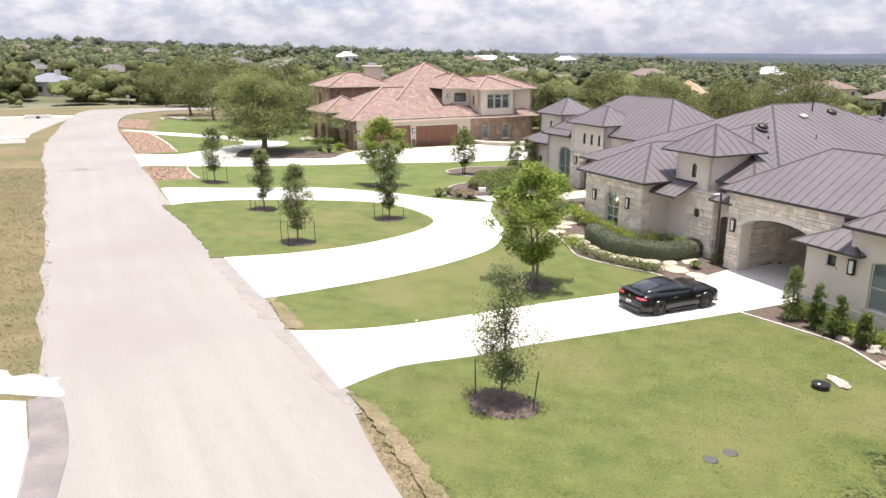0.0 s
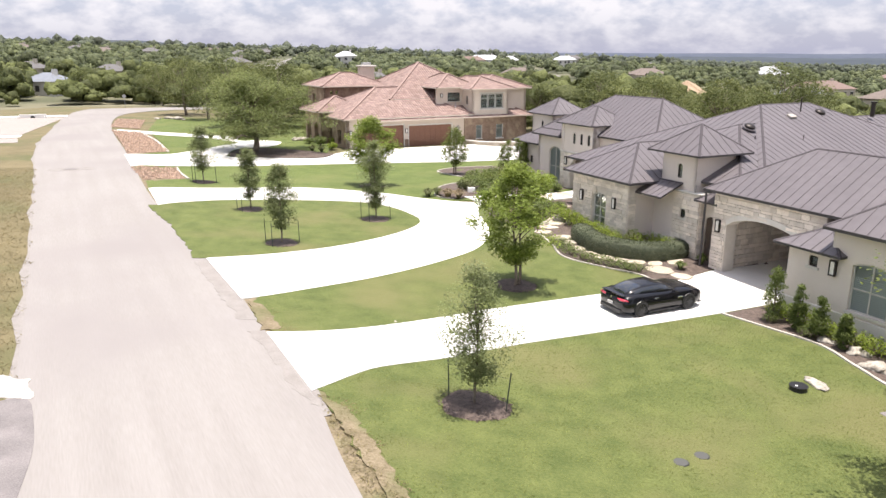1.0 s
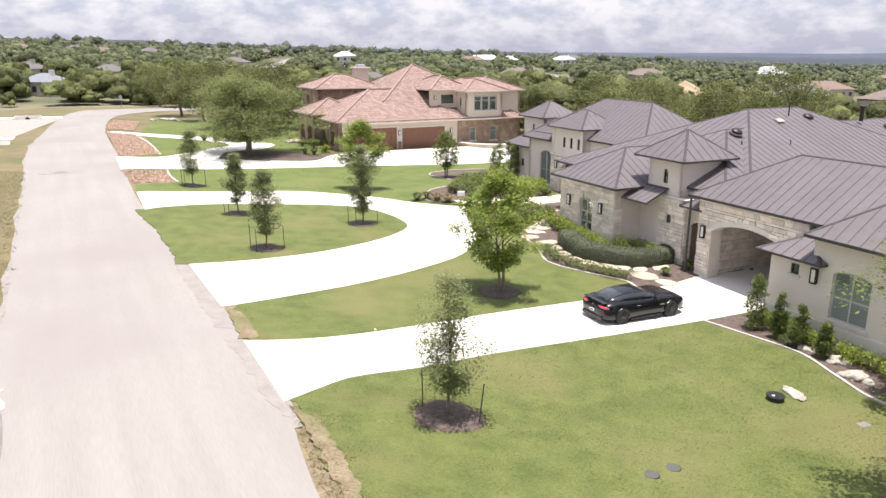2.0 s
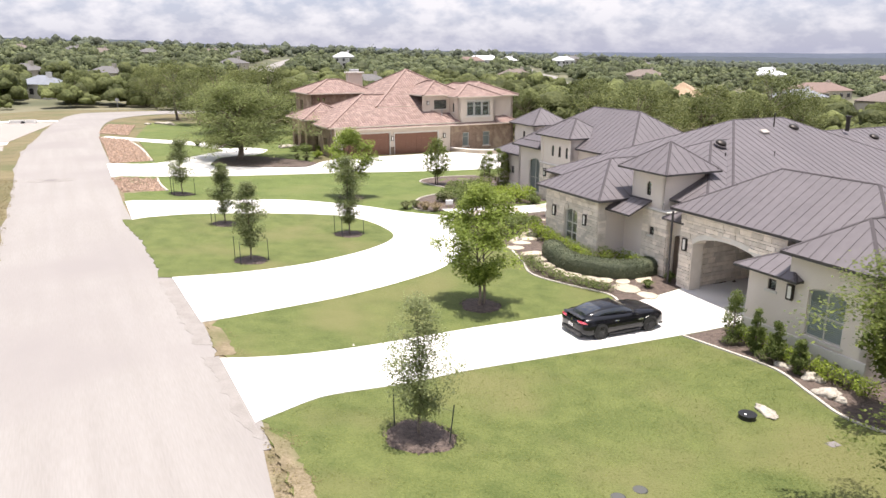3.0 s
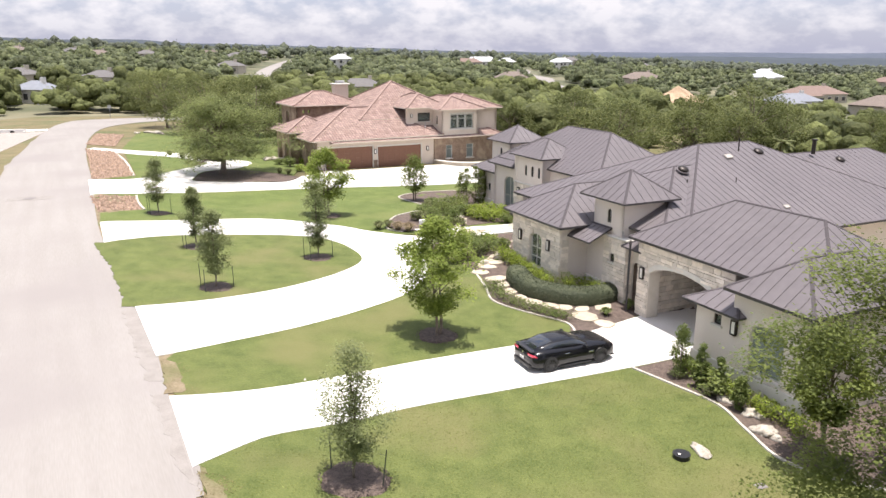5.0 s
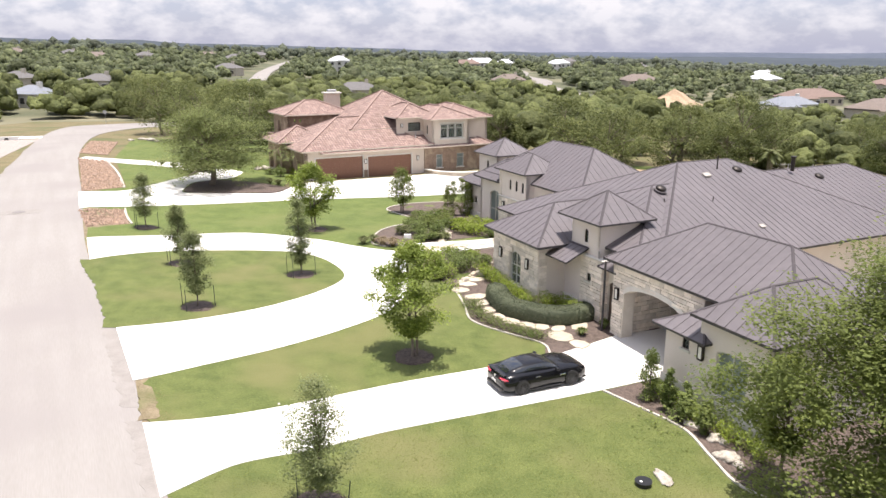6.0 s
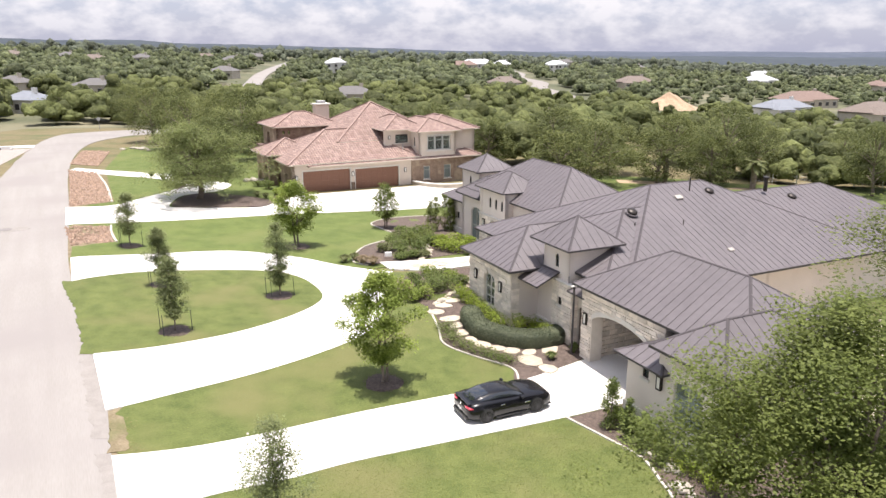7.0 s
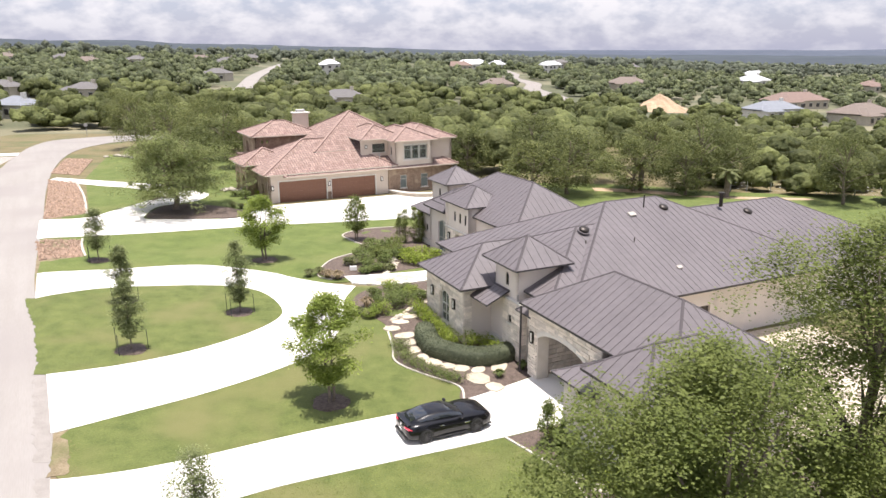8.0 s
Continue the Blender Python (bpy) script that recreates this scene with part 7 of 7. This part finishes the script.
        part("door_handle", boxed(-0.62, -0.40, s * 0.955 - 0.015, s * 0.955 + 0.015, 0.73, 0.76, 0.006), M["chrome"], root, "chrome door handle")
        part("side_skirt", boxed(-0.85, 0.82, s * 0.90 - 0.06, s * 0.90 + 0.06, 0.13, 0.20, 0.02), M["black"], root)
        part("side_vent", boxed(0.66, 0.92, s * 0.945 - 0.02, s * 0.945 + 0.02, 0.60, 0.66, 0.006), M["chrome"], root)
        bm = bmesh.new()
        tube(bm, [(-2.27, s * 0.5, 0.3), (-2.1, s * 0.5, 0.3)], [0.05, 0.05], 12)
        part("exhaust", bm, M["chrome"], root)
        bm = bmesh.new()
        tube(bm, [(0.30, s * 0.33, 0.99), (0.75, s * 0.0 + s * 0.12, 0.965)], [0.008, 0.008], 4)
        part("wiper", bm, M["black"], root)
    part("rear_diffuser", boxed(-2.28, -2.1, -0.7, 0.7, 0.2, 0.38, 0.03), M["black"], root)
    plate = part("number_plate", boxed(-2.275, -2.255, -0.16, 0.16, 0.50, 0.60), M["white"], root, "pale plate with plain dark bars")
    part("plate_bar", boxed(-2.28, -2.274, -0.12, 0.12, 0.535, 0.565), M["black"], plate)
    part("rear_spoiler", boxed(-2.2, -2.02, -0.72, 0.72, 0.955, 0.985, 0.01), M["paint"], root)
    part("badge", cylinder(0.06, 0, 0.012, 16), M["chrome"], root, "round chrome badge", at=Matrix.Translation((-2.215, 0, 0.78)) @ pose(0, 0, 0, 0, -80))
    part("front_splitter", boxed(2.0, 2.25, -0.75, 0.75, 0.14, 0.2, 0.02), M["black"], root)
    return root


CX, CY = 10.53 - math.sin(radians(24.5)) * 0.83, 30.22 + math.cos(radians(24.5)) * 0.83
car((CX, CY, land_z(CX, CY) + 0.03), 24.5)

# wire fence beyond the back lawn
fence = empty("wire_fence", Matrix.Identity(4), "thin wire fence with grey posts behind the back lawn", "fence")
FENCE = smooth_line([(48, 93), (58, 88), (70, 83), (84, 76)], 4)
for (xa, ya), (xb, yb) in zip(FENCE, FENCE[1:]):
    part("post", cylinder(0.05, -0.2, 1.3, 6), M["steel"], fence, at=Matrix.Translation((xa, ya, land_z(xa, ya))))
    for h in (0.3, 0.7, 1.1):
        bm = bmesh.new()
        tube(bm, [(xa, ya, land_z(xa, ya) + h), (xb, yb, land_z(xb, yb) + h)], [0.004, 0.004], 4)
        part("wire", bm, M["steel"], fence)

# dry stream of pale cobbles between shrubs and stone wing
rng = np.random.default_rng(92)
STREAM = smooth_line([(7.0, 44.0), (7.8, 45.4), (8.4, 46.6), (8.8, 48.2), (8.6, 50.2)], 5)
for k in range(46):
    x, y = STREAM[int(rng.integers(len(STREAM)))]
    x, y, r = x + rng.normal(0, 0.3), y + rng.normal(0, 0.25), rng.uniform(0.12, 0.26)
    boulder("cobble", (x, y), (r, r * 0.8, r * 0.4), 500 + k, M["flag"], "pale rounded cobble of the dry stream bed", "stream cobbles")
for k in range(24):
    f = k / 23
    x, y, r = 5.6 + 0.6 * math.sin(5 * f) + rng.normal(0, 0.15), 54.6 + 6 * f, rng.uniform(0.14, 0.3)
    boulder("cobble", (x, y), (r, r * 0.8, r * 0.45), 560 + k, M["flag"], "pale rounded cobble in the entry bed", "stream cobbles")
# ---------------------------------------------------------------- woods
CLEAR = [(-62, 140, 26), (-24, 96, 36), (20, 62, 42), (46, 84, 9), (95, 287, 16), (89, 268, 14), (83, 250, 10), (-95, 128, 38), (-78, 165, 16), (-70, 102, 26), (-58, 86, 20)]
CLEAR += [(f[0] * (1 - q / math.hypot(f[0], f[1])), f[1] * (1 - q / math.hypot(f[0], f[1])), 0.46 * f[2] + 1 - 0.05 * q) for f in FAR for q in (0, 9, 18, 27)]
CLEAR += [(p[0], p[1] - q, 11) for p in FAR_ROAD + FAR_ROAD2 for q in (0, 14)]


def in_clear(x, y):
    return any((x - a) ** 2 + (y - b) ** 2 < r * r for a, b, r in CLEAR)


def ball(sub):
    bm = bmesh.new()
    bmesh.ops.create_icosphere(bm, subdivisions=sub, radius=1)
    v = np.array([q.co[:] for q in bm.verts])
    f = np.array([[q.index for q in t.verts] for t in bm.faces])
    bm.free()
    return v, f


BALLS = {k: ball(k) for k in (1, 2)}


def crown_proto(rng, lumps, sub, cards, leaf, radius=3.6, height=5.6):
    """A woodland crown: uneven leafy masses heaped over one another, with loose sprigs standing out all over."""
    vs, fs, at = [], [], 0
    unit, tri = BALLS[sub]
    sprig = []
    for k in range(lumps):
        a = 2.4 * k + rng.uniform(-0.5, 0.5)
        q = 0 if k == 0 else radius * rng.uniform(0.35, 0.68)
        r = radius * (rng.uniform(0.5, 0.62) if k == 0 else rng.uniform(0.34, 0.52))
        c = np.array([q * math.cos(a), q * math.sin(a), height * (0.66 if k == 0 else rng.uniform(0.26, 0.62))])
        o = Vector(rng.uniform(-9, 9, 3))
        swell = np.array([1 + 0.5 * noise.noise(Vector(u) * 1.6 + o) + 0.3 * noise.noise(Vector(u) * 4 + o) for u in unit])
        p = unit * swell[:, None] * r * np.array([1, 1, 0.82])
        keep = tri[unit[tri].mean(axis=1)[:, 2] > -0.55]
        vs.append(p + c)
        fs.append(keep + at)
        at += len(p)
        n = cards // lumps
        d = rng.normal(size=(n, 3))
        d[:, 2] = np.abs(d[:, 2]) - 0.35
        d /= np.linalg.norm(d, axis=1)[:, None]
        sprig.append(c + d * r * rng.uniform(0.9, 1.22, n)[:, None] * np.array([1, 1, 0.85]))
    quads = leaves(rng, np.concatenate(sprig), leaf, 1.2, 0.7)
    m = len(quads)
    base = at + 4 * np.arange(m)[:, None]
    vs.append(quads.reshape(-1, 3))
    fs += [base + np.array([0, 1, 2]), base + np.array([0, 2, 3])]
    return np.concatenate(vs), np.concatenate(fs)


def woods(name, label, r0, r1, spacing, protos, mat, rng, size=(0.8, 1.35)):
    vs, fs, at = [], [], 0
    area = 0.66 * (r1 * r1 - r0 * r0)
    for _ in range(int(area / spacing ** 2)):
        a = rng.uniform(-0.66, 0.66)
        d = math.sqrt(rng.uniform(r0 * r0, r1 * r1))
        x, y = d * math.sin(a), d * math.cos(a)
        if in_clear(x, y) or noise.noise(Vector((x / 60, y / 60, 3.3))) < -0.32:
            continue
        p, f = protos[int(rng.integers(len(protos)))]
        s, t = rng.uniform(*size) * (0.8 if x > 0.3 * d else 1.0), rng.uniform(0, 6.28)
        c, q = math.cos(t) * s, math.sin(t) * s
        m = np.array([[c, q, 0], [-q, c, 0], [0, 0, s * rng.uniform(0.8, 1.25)]])
        vs.append((p @ m + np.array([x, y, land_z(x, y) - 0.3])).astype(np.float32))
        fs.append((f + at).astype(np.int32))
        at += len(p)
    vs, fs = np.concatenate(vs), np.concatenate(fs)
    me = bpy.data.meshes.new(name)
    me.vertices.add(len(vs))
    me.vertices.foreach_set("co", vs.ravel())
    me.loops.add(fs.size)
    me.loops.foreach_set("vertex_index", fs.ravel())
    me.polygons.add(len(fs))
    me.polygons.foreach_set("loop_start", np.arange(0, fs.size, 3, dtype=np.int32))
    me.polygons.foreach_set("loop_total", np.full(len(fs), 3, dtype=np.int32))
    me.polygons.foreach_set("use_smooth", np.ones(len(fs), dtype=bool))
    me.materials.append(mat)
    me.update()
    me.validate()
    ob = new(name, me)
    tagged(ob, label, "woodland", kind="stuff")


rng = np.random.default_rng(21)
woods("woodland", "dense olive-green oak and juniper woodland behind the houses", 100, 165, 5.6, [crown_proto(rng, 8, 2, 480, 0.3) for _ in range(6)], M["leaf_wood"], rng, (0.6, 1.35))
woods("woodland", "olive-green woodland over falling ground", 165, 300, 6.3, [crown_proto(rng, 7, 2, 210, 0.4) for _ in range(6)], M["leaf_wood"], rng, (0.55, 1.4))
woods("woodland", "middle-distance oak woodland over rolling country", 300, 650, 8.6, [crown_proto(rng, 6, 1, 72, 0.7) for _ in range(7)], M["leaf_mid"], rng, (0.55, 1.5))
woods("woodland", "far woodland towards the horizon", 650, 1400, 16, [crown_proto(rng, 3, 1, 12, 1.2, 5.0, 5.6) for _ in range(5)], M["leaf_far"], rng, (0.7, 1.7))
